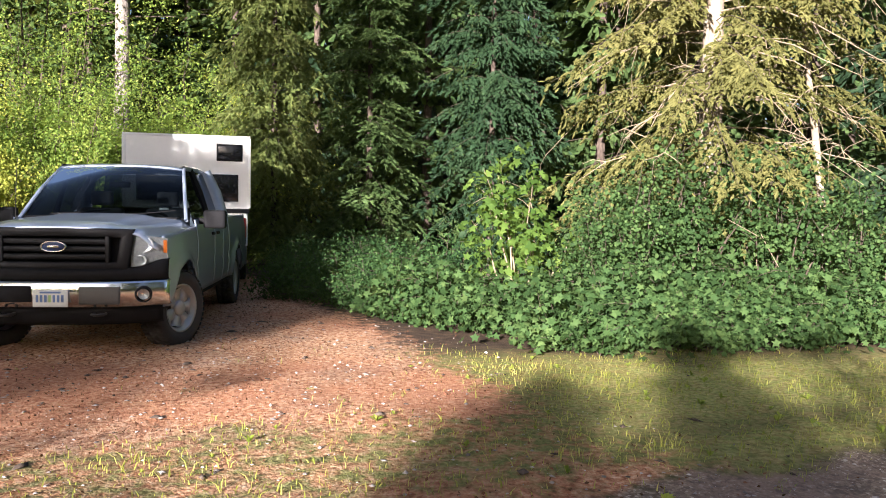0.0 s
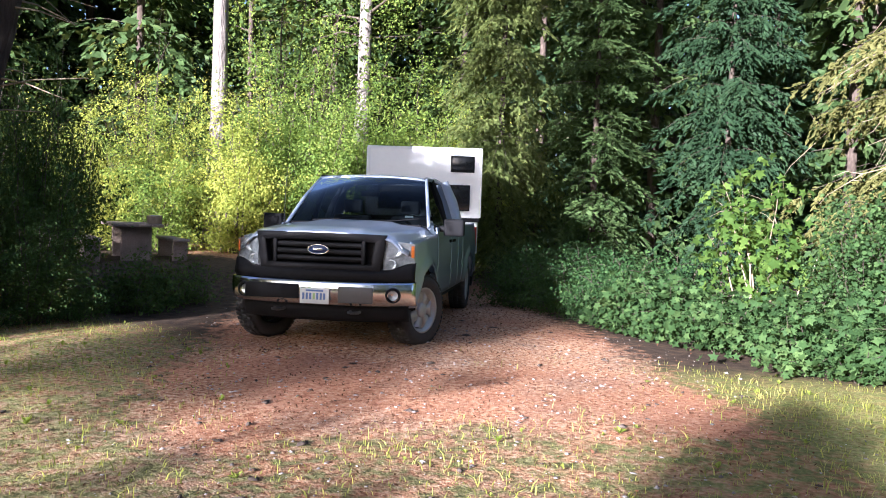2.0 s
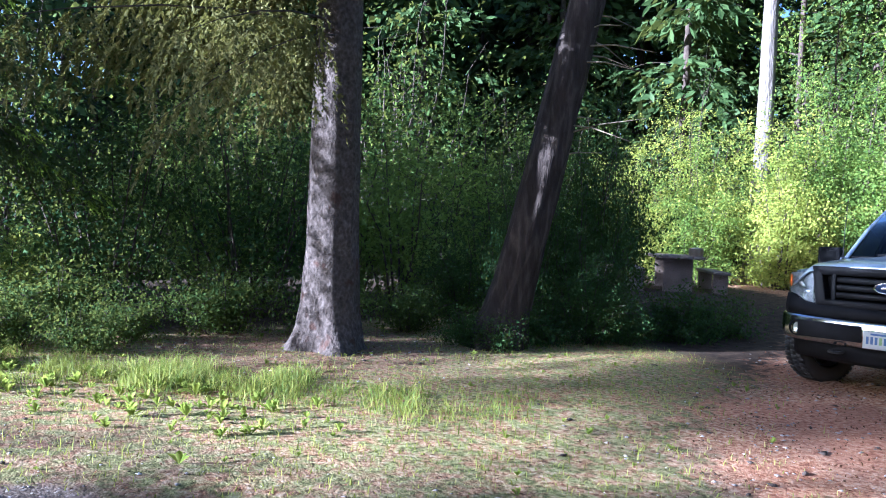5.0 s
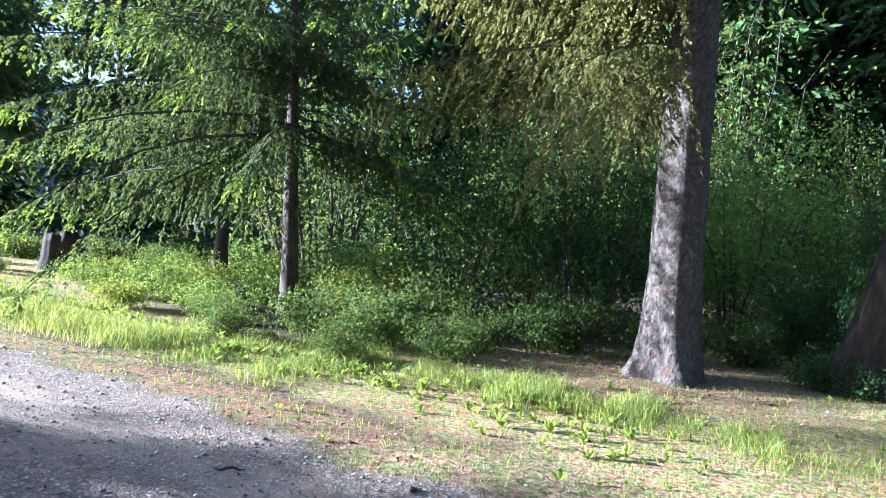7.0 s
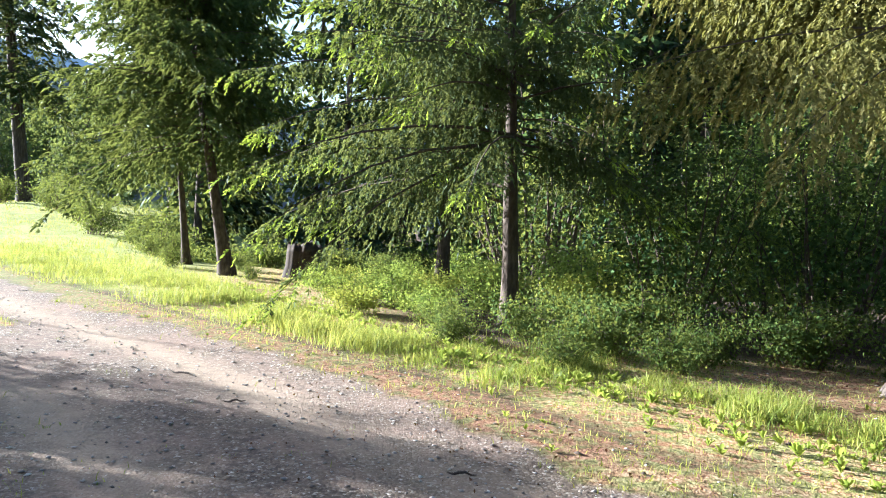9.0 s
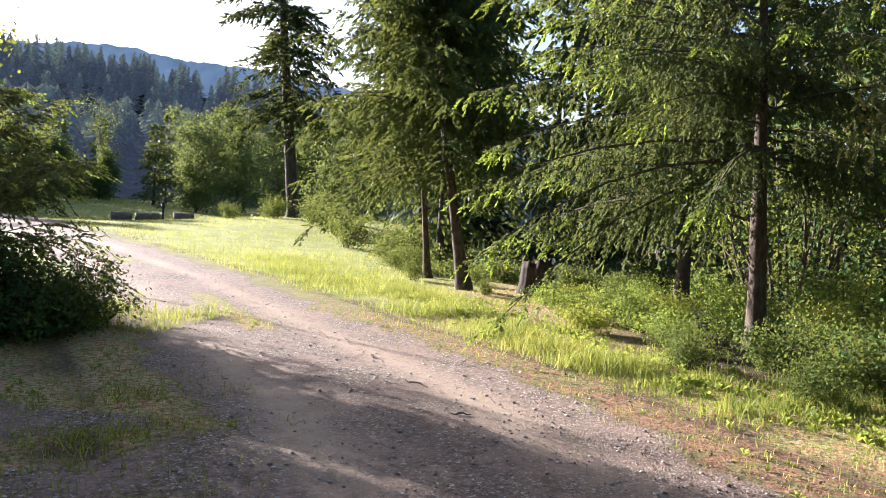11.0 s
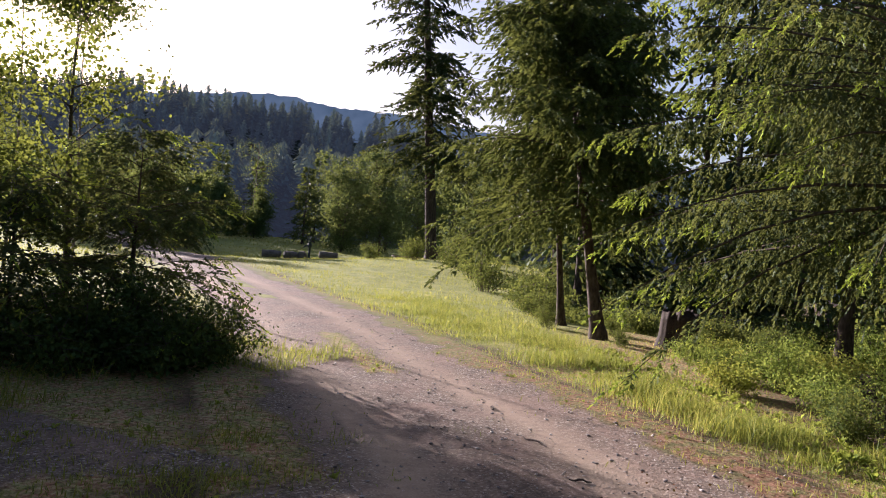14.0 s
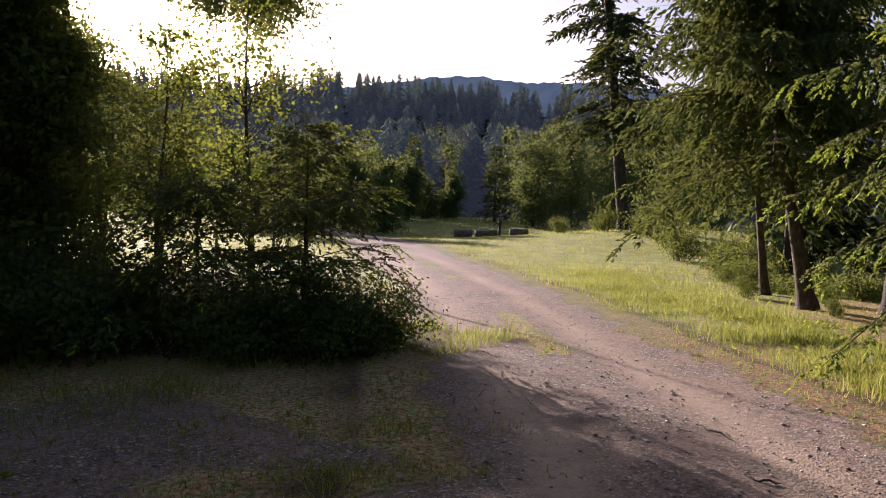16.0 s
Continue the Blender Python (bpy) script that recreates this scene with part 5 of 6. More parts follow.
def scatter_bits():
    """Loose stones, fallen twigs and needle clumps, broad-leaved weeds."""
    rng = RNG(63)
    octa = np.array([(1, 0, 0), (-1, 0, 0), (0, 1, 0), (0, -1, 0), (0, 0, 0.7), (0, 0, -0.5)], float)
    tri = np.array([(0, 2, 4), (2, 1, 4), (1, 3, 4), (3, 0, 4), (2, 0, 5), (1, 2, 5), (3, 1, 5), (0, 3, 5)])
    n = 120000
    x, y = rng.uniform(-13, 7, n), rng.uniform(-17, 3, n)
    road, litter, grass, forest = zone(x, y)
    near = np.exp(-np.hypot(x - 1, y + 6) / 8)
    k = rng.random(n) < (road * 0.75 + litter * 0.5) * (0.25 + near)
    x, y = x[k], y[k]
    n = len(x)
    s = 0.004 + 0.022 * rng.random(n) ** 5
    a = rng.uniform(0, 6.28, n)
    o = octa[None] * rng.uniform(0.6, 1.3, (n, 6, 1)) * s[:, None, None] * np.stack([np.ones(n), rng.uniform(0.5, 1, n), rng.uniform(0.4, 0.8, n)], 1)[:, None]
    v = np.stack([o[..., 0] * np.cos(a)[:, None] - o[..., 1] * np.sin(a)[:, None] + x[:, None], o[..., 0] * np.sin(a)[:, None] + o[..., 1] * np.cos(a)[:, None] + y[:, None],
                  o[..., 2] + (ground_z(x, y) + 0.3 * s)[:, None]], -1)
    m, t, b = mat("loose stone", 0.85, 0, 0.3)
    isl = t.nodes.new("ShaderNodeNewGeometry").outputs["Random Per Island"]
    t.links.new(ramp(t, isl, [(0.0, (0.12, 0.1, 0.09)), (0.5, (0.3, 0.27, 0.25)), (0.85, (0.38, 0.34, 0.31)), (1.0, (0.62, 0.59, 0.56))]), b.inputs["Base Color"])
    tagged(new("loose_gravel", np_mesh("loose_gravel", v.reshape(-1, 3), (tri[None] + (np.arange(n) * 6)[:, None, None]).reshape(-1, 3), m)), "loose grey and white stones on the drive and road", "gravel", kind="stuff")
    # needle clumps and bark bits
    n = 42000
    x, y = rng.uniform(-7, 6, n), rng.uniform(-9, 6, n)
    road, litter, grass, forest = zone(x, y)
    k = rng.random(n) < np.clip(litter + 0.25 * road, 0, 1) * 0.7
    p = np.stack([x[k], y[k], ground_z(x[k], y[k]) + rng.uniform(0.002, 0.016, k.sum())], 1)
    v, f = leaves_arrays(rng, p, 0.026, "oval", None, 0.6)
    tagged(new("needle_litter", np_mesh("needle_litter", v, f, LITTER)), "fallen red brown needles and bark bits", "litter", kind="stuff")
    # dark bark chips and cones
    n = 420
    x, y = rng.uniform(-4, 6, n), rng.uniform(-7, 4, n)
    road, litter, grass, forest = zone(x, y)
    k = rng.random(n) < np.clip(litter + 0.4 * grass + 0.2 * road, 0, 1)
    x, y = x[k], y[k]
    n = len(x)
    sz = (0.012 + 0.035 * rng.random(n) ** 2.5)[:, None, None]
    o = octa[None] * rng.uniform(0.5, 1.4, (n, 6, 3)) * sz * np.array([1.5, 0.8, 0.6])
    a = rng.uniform(0, 6.28, n)[:, None]
    v = np.stack([o[..., 0] * np.cos(a) - o[..., 1] * np.sin(a) + x[:, None], o[..., 0] * np.sin(a) + o[..., 1] * np.cos(a) + y[:, None], o[..., 2] + (ground_z(x, y) + 0.008)[:, None]], -1)
    tagged(new("bark_chips", np_mesh("bark_chips", v.reshape(-1, 3), (tri[None] + (np.arange(n) * 6)[:, None, None]).reshape(-1, 3), FIR_BARK)), "dark bark chips and cones on the drive", "debris", kind="stuff")
    # weeds: rosettes of broad leaves
    spots = []
    while len(spots) < 420:
        px, py = rng.uniform(-9, 6.5), rng.uniform(-13, 0.5)
        road, litter, grass, forest = (float(q) for q in zone(np.array(px), np.array(py)))
        if rng.random() < grass * 0.8 + 0.02 * litter + 0.015 * road:
            spots.append((px, py))
    for i in range(620):
        u = rng.random()
        spots.append((-2.7 - 9 * u + rng.normal(0, 0.45), -4.7 - 6.4 * u + rng.normal(0, 0.4)))
    vs, fs, off = [], [], 0
    for q, (px, py) in enumerate(spots):
        k = rng.integers(6, 13)
        a = rng.uniform(0, 6.28, k)
        ln = (rng.uniform(0.04, 0.13) if q >= 420 else rng.uniform(0.025, 0.07)) * rng.uniform(0.7, 1.2, k)
        lift = rng.uniform(0.6, 1.45, k)
        d = np.stack([np.cos(a) * np.cos(lift), np.sin(a) * np.cos(lift), np.sin(lift)], 1)
        sd = np.stack([-np.sin(a), np.cos(a), 0 * a], 1)
        b0 = np.array([px, py, gz(px, py)])
        w = (ln * 0.16)[:, None]
        ln = ln[:, None]
        quad = np.stack([b0 + 0 * d, b0 + d * ln * 0.6 + sd * w, b0 + d * ln + np.array([0, 0, -0.25]) * ln, b0 + d * ln * 0.6 - sd * w], 1)
        vs.append(quad.reshape(-1, 3))
        fs.append((np.array([(0, 1, 2), (0, 2, 3)])[None] + (np.arange(k) * 4)[:, None, None]).reshape(-1, 3) + off)
        off += 4 * k
    tagged(new("weeds", np_mesh("weeds", np.concatenate(vs), np.concatenate(fs), WEED)), "broad leaved weeds in the verge", "weeds", kind="stuff")


grass_field()
scatter_bits()


def fallen_stick(x, y, turn, length):
    """A crooked dry stick lying on the ground."""
    rng = RNG(int(90 + turn))
    u = np.linspace(-0.5, 0.5, 6)
    pts = np.stack([u * length, 0.06 * length * np.sin(u * 7), 0.012 + 0.01 * np.cos(u * 9)], 1)
    st = thing("fallen_stick", (x, y, gz(x, y)), "dry brown stick lying on the gravel road", "stick", "fallen sticks", turn)
    part("stick_body", np_mesh("stick_body", *tube_arrays(pts, [0.004, 0.008, 0.009, 0.008, 0.006, 0.003], 6, rough=0.1, rng=rng), FIR_BARK, True), None, st)


for x, y, t, ln in ((-4.465, -9.8, 55, 0.34), (-3.6, -9.2, 110, 0.16), (-5.6, -10.6, 20, 0.2), (-2.2, -7.6, 80, 0.18)):
    fallen_stick(x, y, t, ln)


# ---- man-made materials ----
def plain(name, color, rough=0.5, metal=0.0, vary=0.12, scale=6.0, relief=0.0, spec=0.5, coat=0.0):
    """A surface with soft blotches and optional fine relief."""
    m, t, b = mat(name, rough, metal, spec)
    v = coords(t)
    n = maths(t, "ADD", maths(t, "MULTIPLY", noise_of(t, v, scale, 5), 0.7), maths(t, "MULTIPLY", noise_of(t, v, scale * 11, 3), 0.3))
    lo, hi = tuple(c * (1 - vary) for c in color), tuple(min(1, c * (1 + vary)) for c in color)
    t.links.new(ramp(t, n, [(0.3, lo), (0.7, hi)]), b.inputs["Base Color"])
    t.links.new(maths(t, "ADD", maths(t, "MULTIPLY", n, 0.25), rough - 0.12, True), b.inputs["Roughness"])
    if coat:
        b.inputs["Coat Weight"].default_value, b.inputs["Coat Roughness"].default_value = coat, 0.06
    if relief:
        bump(t, b, n, 0.6, relief)
    return m


def glass_mat(name, tint, gloss=1.5):
    m, t, b = mat(name)
    t.nodes.remove(b)
    tr, gl, mx = t.nodes.new("ShaderNodeBsdfTransparent"), t.nodes.new("ShaderNodeBsdfGlossy"), t.nodes.new("ShaderNodeMixShader")
    tr.inputs[0].default_value, gl.inputs["Roughness"].default_value = (*tint, 1), 0.02
    fr = node(t, "ShaderNodeFresnel", IOR=gloss)
    t.links.new(fr.outputs[0], mx.inputs[0])
    t.links.new(tr.outputs[0], mx.inputs[1])
    t.links.new(gl.outputs[0], mx.inputs[2])
    t.links.new(mx.outputs[0], t.nodes["Material Output"].inputs[0])
    return m


def wood_mat(name, dark, light, scale=5.0):
    m, t, b = mat(name, 0.85, 0, 0.25)
    v = coords(t, scale=(1, 12, 12))
    n = noise_of(t, v, scale, 6, 0.6)
    c = ramp(t, n, [(0.3, dark), (0.7, light)])
    c = mixc(t, ramp(t, noise_of(t, coords(t), 3.0, 4), [(0.45, (0, 0, 0)), (0.75, (0.6, 0.6, 0.6))]), c, tuple(x * 0.55 for x in dark))
    t.links.new(c, b.inputs["Base Color"])
    bump(t, b, n, 0.5, 0.006)
    return m


PAINT = plain("silver grey car paint", (0.35, 0.4, 0.5), 0.34, 0.55, 0.06, 2.0, coat=0.8)
BLACK_PLASTIC = plain("black textured plastic", (0.009, 0.009, 0.01), 0.7, 0, 0.25, 8, 0.001, spec=0.1)
GLOSS_BLACK = plain("satin black grille", (0.008, 0.008, 0.009), 0.55, 0, 0.2, 6, spec=0.12)
CHROME = plain("dusty chrome", (0.62, 0.62, 0.61), 0.14, 1.0, 0.1, 5)
STEEL = plain("painted silver steel wheel", (0.42, 0.42, 0.41), 0.45, 0.5, 0.15, 12)
RUBBER = plain("dusty tyre rubber", (0.035, 0.032, 0.03), 0.85, 0, 0.3, 14, 0.004)
DARK_METAL = plain("dark chassis metal", (0.03, 0.028, 0.026), 0.7, 0.2, 0.3, 9)
SEAT_CLOTH = plain("dark grey seat cloth", (0.05, 0.05, 0.055), 0.9, 0, 0.2, 20, 0.002)
WINDSHIELD = glass_mat("windshield glass", (0.2, 0.23, 0.24), 1.14)
TINTED = glass_mat("tinted window glass", (0.12, 0.13, 0.14), 1.6)
LENS = glass_mat("clear lamp lens", (0.9, 0.92, 0.93), 1.16)
AMBER = plain("amber lamp lens", (0.5, 0.13, 0.015), 0.25, 0, 0.1, 20)
REFLECTOR = plain("lamp reflector", (0.42, 0.43, 0.44), 0.22, 0.6, 0.35, 30)
PLATE_WHITE = plain("number plate white", (0.5, 0.53, 0.52), 0.45, 0, 0.06, 15)
PLATE_BLUE = plain("number plate blue bars", (0.08, 0.14, 0.3), 0.5)
PLATE_GREEN = plain("number plate green figure", (0.25, 0.38, 0.14), 0.5)
EMBLEM_BLUE = plain("dark blue emblem", (0.015, 0.03, 0.09), 0.3)
CAMPER_WHITE = plain("white camper siding", (0.78, 0.78, 0.76), 0.42, 0, 0.05, 1.6)
CAMPER_GREY = plain("grey camper skirt", (0.2, 0.19, 0.18), 0.6, 0, 0.12, 4)
SIGN_RED = plain("red lamp lens", (0.5, 0.03, 0.02), 0.3)
TABLE_WOOD = wood_mat("weathered grey brown timber", (0.15, 0.11, 0.088), (0.34, 0.27, 0.22))
STUMP_WOOD = wood_mat("rotting stump wood", (0.022, 0.016, 0.012), (0.085, 0.06, 0.044), 4)
LOG_WOOD = wood_mat("grey weathered log", (0.08, 0.065, 0.052), (0.2, 0.17, 0.14), 4)
POT_METAL = plain("dented aluminium pot", (0.5, 0.43, 0.34), 0.4, 0.8, 0.15, 14)
IRON = plain("dark green cast iron", (0.02, 0.03, 0.025), 0.6, 0.4, 0.3, 12)


def box_bm(lo, hi, bevel=0.01, seg=2):
    bm = bmesh.new()
    c, s = [(a + b) / 2 for a, b in zip(lo, hi)], [b - a for a, b in zip(lo, hi)]
    bmesh.ops.create_cube(bm, size=1, matrix=Matrix.Translation(c) @ Matrix.Diagonal((*s, 1)))
    if bevel:
        bmesh.ops.bevel(bm, geom=bm.edges[:], offset=min(bevel, min(s) * 0.45), segments=seg, profile=0.6, affect="EDGES")
    for f in bm.faces:
        f.smooth = True
    return bm


def grid_mesh(name, P, material, smooth=True):
    """A sheet through a grid of points."""
    P = np.asarray(P, float)
    n, m = P.shape[:2]
    i = np.arange(n - 1)[:, None] * m + np.arange(m - 1)[None]
    return np_mesh(name, P.reshape(-1, 3), np.stack([i, i + m, i + m + 1, i + 1], -1).reshape(-1, 4), material, smooth)


def sheet(name, P, material, parent, label="", thick=0.012):
    """A sheet with thickness, as a part."""
    ob = part(name, grid_mesh(name, P, material), None, parent, label)
    so = ob.modifiers.new("thickness", "SOLIDIFY")
    so.thickness, so.offset = thick, 0
    return ob


def lathe_mesh(name, profile, material, sides=40, axis="x"):
    """A turned shape: profile of (along the axis, radius)."""
    pr = np.array(profile, float)
    a = np.linspace(0, 2 * np.pi, sides, endpoint=False)
    al, r = np.repeat(pr[:, :1], sides, 1), pr[:, 1:] * np.ones(sides)
    P = {"x": [al, r * np.cos(a), r * np.sin(a)], "z": [r * np.cos(a), r * np.sin(a), al], "y": [r * np.cos(a), al, r * np.sin(a)]}[axis]
    v = np.stack(P, -1).reshape(-1, 3)
    i = np.arange(len(pr) - 1)[:, None] * sides
    j = np.arange(sides)[None]
    k = (j + 1) % sides
    return np_mesh(name, v, np.stack([i + j, i + k, i + sides + k, i + sides + j], -1).reshape(-1, 4), material, True)


def wheel(parent, x, y, r, width, side, steer=0.0):
    """A road wheel: tyre with tread blocks, pierced rim, hub. side +1: outer face towards +x."""
    w = thing("wheel", (0, 0, 0), "", "")
    w.parent = parent
    for key in list(w.keys()):
        del w[key]
    w.matrix_basis = pose(x, y, r, 0, 0, steer if side > 0 else 180 + steer)
    h = width / 2
    part("tyre", lathe_mesh("tyre", [(-h * 0.8, r * 0.62), (-h, r * 0.72), (-h * 1.02, r * 0.86), (-h * 0.86, r * 0.97), (-h * 0.5, r), (h * 0.5, r), (h * 0.86, r * 0.97), (h * 1.02, r * 0.86), (h, r * 0.72), (h * 0.8, r * 0.62)], RUBBER, 48), None, w)
    blocks = []
    for k in range(44):
        for o in (-0.62, 0.0, 0.62):
            a = 2 * math.pi * (k + (0.5 if o == 0 else 0)) / 44
            c = np.array([o * h, r * math.cos(a), r * math.sin(a)])
            rad, tang = np.array([0, math.cos(a), math.sin(a)]), np.array([0, -math.sin(a), math.cos(a)])
            ax = np.array([1.0, 0, 0])
            lo = [c + ax * sx * h * 0.26 + tang * st * r * 0.05 - rad * 0.004 for sx in (-1, 1) for st in (-1, 1)]
            hi = [p + rad * 0.013 for p in lo]
            blocks.append((np.array(lo + hi), np.array([(4, 5, 7, 6), (0, 4, 6, 2), (1, 3, 7, 5), (0, 1, 5, 4), (2, 6, 7, 3)])))
    tagged(part("tread", np_mesh("tread", *join(blocks), RUBBER), None, w), kind="stuff")
    part("rim", lathe_mesh("rim", [(-h * 0.7, r * 0.58), (h * 0.55, r * 0.58), (h * 0.85, r * 0.63), (h * 0.9, r * 0.65), (h * 0.8, r * 0.60), (h * 0.45, r * 0.53)], STEEL, 40), None, w)
    part("brake_disc", lathe_mesh("brake_disc", [(h * 0.1, 0.0), (h * 0.1, r * 0.56)], DARK_METAL, 24), None, w)
    for k in range(7):
        a0 = 2 * math.pi * k / 7
        ring = []
        for q, half in ((0.2, 0.44), (0.37, 0.4), (0.45, 0.3), (0.555, 0.44)):
            for da in (-half, half):
                ring.append((h * (0.62 - 0.25 * abs(q - 0.36)), r * q * math.cos(a0 + da), r * q * math.sin(a0 + da)))
        f0 = np.array([(2 * i, 2 * i + 1, 2 * i + 3, 2 * i + 2) for i in range(3)])
        top = np.array(ring)
        bot = top - np.array([h * 0.3, 0, 0])
        sd = np.array([(2 * i, 2 * i + 2, 2 * i + 10, 2 * i + 8) for i in range(3)] + [(2 * i + 1, 2 * i + 9, 2 * i + 11, 2 * i + 3) for i in range(3)])
        part("spoke", np_mesh("spoke", np.concatenate([top, bot]), np.concatenate([f0, sd]), STEEL), None, w)
    part("hub_cap", lathe_mesh("hub_cap", [(h * 0.3, r * 0.22), (h * 0.72, r * 0.21), (h * 0.8, r * 0.17), (h * 0.82, 0.0)], STEEL, 24), None, w)
    return w


# ---- pickup truck ----
def pickup_truck():
    truck = thing("pickup_truck", (0, 0, 0), "silver grey pickup truck with black grille parked on the drive", "pickup truck", turn=1.3)

    def lower(y):
        z = 0.47
        for yc in (0.93, 4.61):
            d = abs(y - yc)
            if d < 0.5:
                z = max(z, 0.39 + math.sqrt(0.25 - d * d))
        return z

    def half(y):
        return float(np.interp(y, [0.12, 0.25, 0.45, 0.8, 1.5, 3.7, 5.2, 5.85], [0.80, 0.895, 0.95, 0.985, 0.99, 0.995, 0.985, 0.96]))

    def flank(y, z):
        flare = 0.0
        for yc in (0.93, 4.61):
            e = math.hypot(y - yc, z - 0.39) - 0.5
            flare += 0.035 * math.exp(-(max(e, 0) / 0.07) ** 2) * (abs(y - yc) < 0.75)
        return half(y) - 0.06 * max(0, (z - 1.0) / 0.4) ** 2 - 0.04 * max(0, (0.75 - z) / 0.3) ** 2 - 0.012 * math.exp(-((z - 0.8) / 0.03) ** 2) + flare

    def panel(name, y0, y1, top, label=""):
        ys = np.linspace(y0, y1, max(4, int((y1 - y0) / 0.04)))
        for s in (1, -1):
            P = [[(s * flank(y, z), y, z) for z in np.linspace(lower(y), top(y), 14)] for y in ys]
            sheet(name, P, PAINT, truck, label, 0.014)

    hood_c = lambda y: float(np.interp(y, [0.03, 0.06, 0.1, 0.2, 0.6, 1.5], [1.195, 1.228, 1.247, 1.265, 1.285, 1.335]))
    panel("fender", 0.30, 1.55, lambda y: hood_c(y) - 0.11)
    panel("front_door", 1.565, 2.63, lambda y: 1.3)
    panel("rear_door", 2.645, 3.30, lambda y: 1.3)
    panel("cab_corner", 3.315, 3.78, lambda y: 1.3)
    panel("bed_side", 3.82, 5.85, lambda y: 1.34)
    # hood with a raised centre and rolled edges down to the fenders
    ys = np.concatenate([[0.04, 0.055, 0.08, 0.12, 0.18, 0.26], np.linspace(0.34, 1.5, 14)])
    us = np.linspace(-1, 1, 33)
    P = []
    for y in ys:
        row = []
        w = half(max(y, 0.3)) - 0.01
        for u in us:
            x = u * w
            a = abs(x)
            z = hood_c(y) + 0.022 * (1 - smooth(0.42, 0.55, a)) - 0.05 * (a / 0.98) ** 2 - 0.085 * smooth(0.8, 1.0, abs(u)) - 0.06 * smooth(0.62, 0.92, a) * max(0.0, 0.3 - y) / 0.26
            row.append((x, y + 0.2 * (a / 0.95) ** 3 * (1 - min(y, 1)), float(z)))
        P.append(row)
    sheet("hood", P, PAINT, truck)
    part("cowl", box_bm((-0.8, 1.42, 1.27), (0.8, 1.62, 1.325), 0.01), BLACK_PLASTIC, truck)
    # grille: a thick frame that follows the nose, bars set back in it
    nose = lambda x: 0.035 + 0.2 * (abs(x) / 0.95) ** 3
    g = part("grille", box_bm((-0.62, 0.17, 0.87), (0.62, 0.2, 1.2), 0.01), GLOSS_BLACK, truck, "satin black grille with three bars")
    k = np.linspace(0, 1, 25)
    def loop(wt, wb, z0, z1):
        pts = [(-wt + 2 * wt * q, z1 - 0.012 * (2 * q - 1) ** 2) for q in k] + [(wt + (wb - wt) * q, z1 + (z0 - z1) * q - 0.012 * (1 - q)) for q in k[1:-1]]
        return pts + [(wb - 2 * wb * q, z0) for q in k] + [(-wb + (wb - wt) * q, z0 + (z1 - z0) * q - 0.012 * q) for q in k[1:-1]]
    rings = [(loop(0.69, 0.635, 0.845, 1.236), 0.05), (loop(0.69, 0.635, 0.845, 1.236), 0.006), (loop(0.675, 0.622, 0.858, 1.224), -0.004), (loop(0.59, 0.55, 0.91, 1.165), -0.004), (loop(0.58, 0.54, 0.918, 1.157), 0.006), (loop(0.57, 0.535, 0.923, 1.152), 0.12)]
    P = [[(x, nose(x) + dy, z) for x, z in ring + ring[:1]] for ring, dy in rings]
    part("grille_frame", grid_mesh("grille_frame", P, GLOSS_BLACK, False), None, g)
    for z in (0.966, 1.037, 1.108):
        part("grille_bar", grid_mesh("grille_bar", [[(x, nose(x) + dy, z + dz) for dy, dz in ((0.09, 0.026), (0.022, 0.026), (0.012, 0.02), (0.012, -0.02), (0.022, -0.026), (0.09, -0.026))] for x in np.linspace(-0.47, 0.47, 17)], GLOSS_BLACK), None, g)
    for s in (-1, 1):
        part("grille_inner_post", box_bm((s * 0.465 - 0.02, 0.05, 0.915), (s * 0.465 + 0.02, 0.15, 1.16), 0.008), GLOSS_BLACK, g)
    em = part("emblem", lathe_mesh("emblem", [(-0.018, 0.0), (-0.016, 0.055), (0.0, 0.06), (0.02, 0.06)], EMBLEM_BLUE, 36, "y"), None, g, "dark blue oval emblem")
    em.matrix_basis = pose(0, 0.045, 1.06) @ Matrix.Diagonal((1.75, 1, 0.78, 1))
    rg = part("emblem_rim", lathe_mesh("emblem_rim", [(-0.014, 0.056), (-0.024, 0.061), (-0.014, 0.067), (0.0, 0.067)], CHROME, 36, "y"), None, g, "bright rim of the oval emblem")
    rg.matrix_basis = em.matrix_basis.copy()
    br = part("emblem_mark", box_bm((-0.05, 0.021, 1.05), (0.05, 0.031, 1.07), 0.008), CHROME, g)
    # front bumper: curved chrome face over a black valance
    us = np.linspace(-1, 1, 41)
    prof = [(0.0, 0.745), (-0.03, 0.74), (-0.045, 0.72), (-0.045, 0.63), (-0.03, 0.54), (0.02, 0.495), (0.06, 0.49)]
    P = [[(u * 0.985, 0.02 + 0.24 * abs(u) ** 3.2 + dy, z + 0.02 * abs(u) ** 4 * (z < 0.6)) for dy, z in prof] for u in us]
    bp = sheet("front_bumper", P, CHROME, truck, "dusty chrome front bumper", 0.012)
    P = [[(u * 0.97, 0.03 + 0.24 * abs(u) ** 3.2 + dy, z) for dy, z in [(0.04, 0.865 + 0.08 * float(smooth(0.72, 0.97, abs(u)))), (0.0, 0.85 + 0.08 * float(smooth(0.72, 0.97, abs(u)))), (-0.03, 0.83), (-0.035, 0.78), (0.0, 0.748), (0.05, 0.74)]] for u in us]
    sheet("upper_fascia", P, BLACK_PLASTIC, truck, "black plastic fascia above the bumper", 0.012)
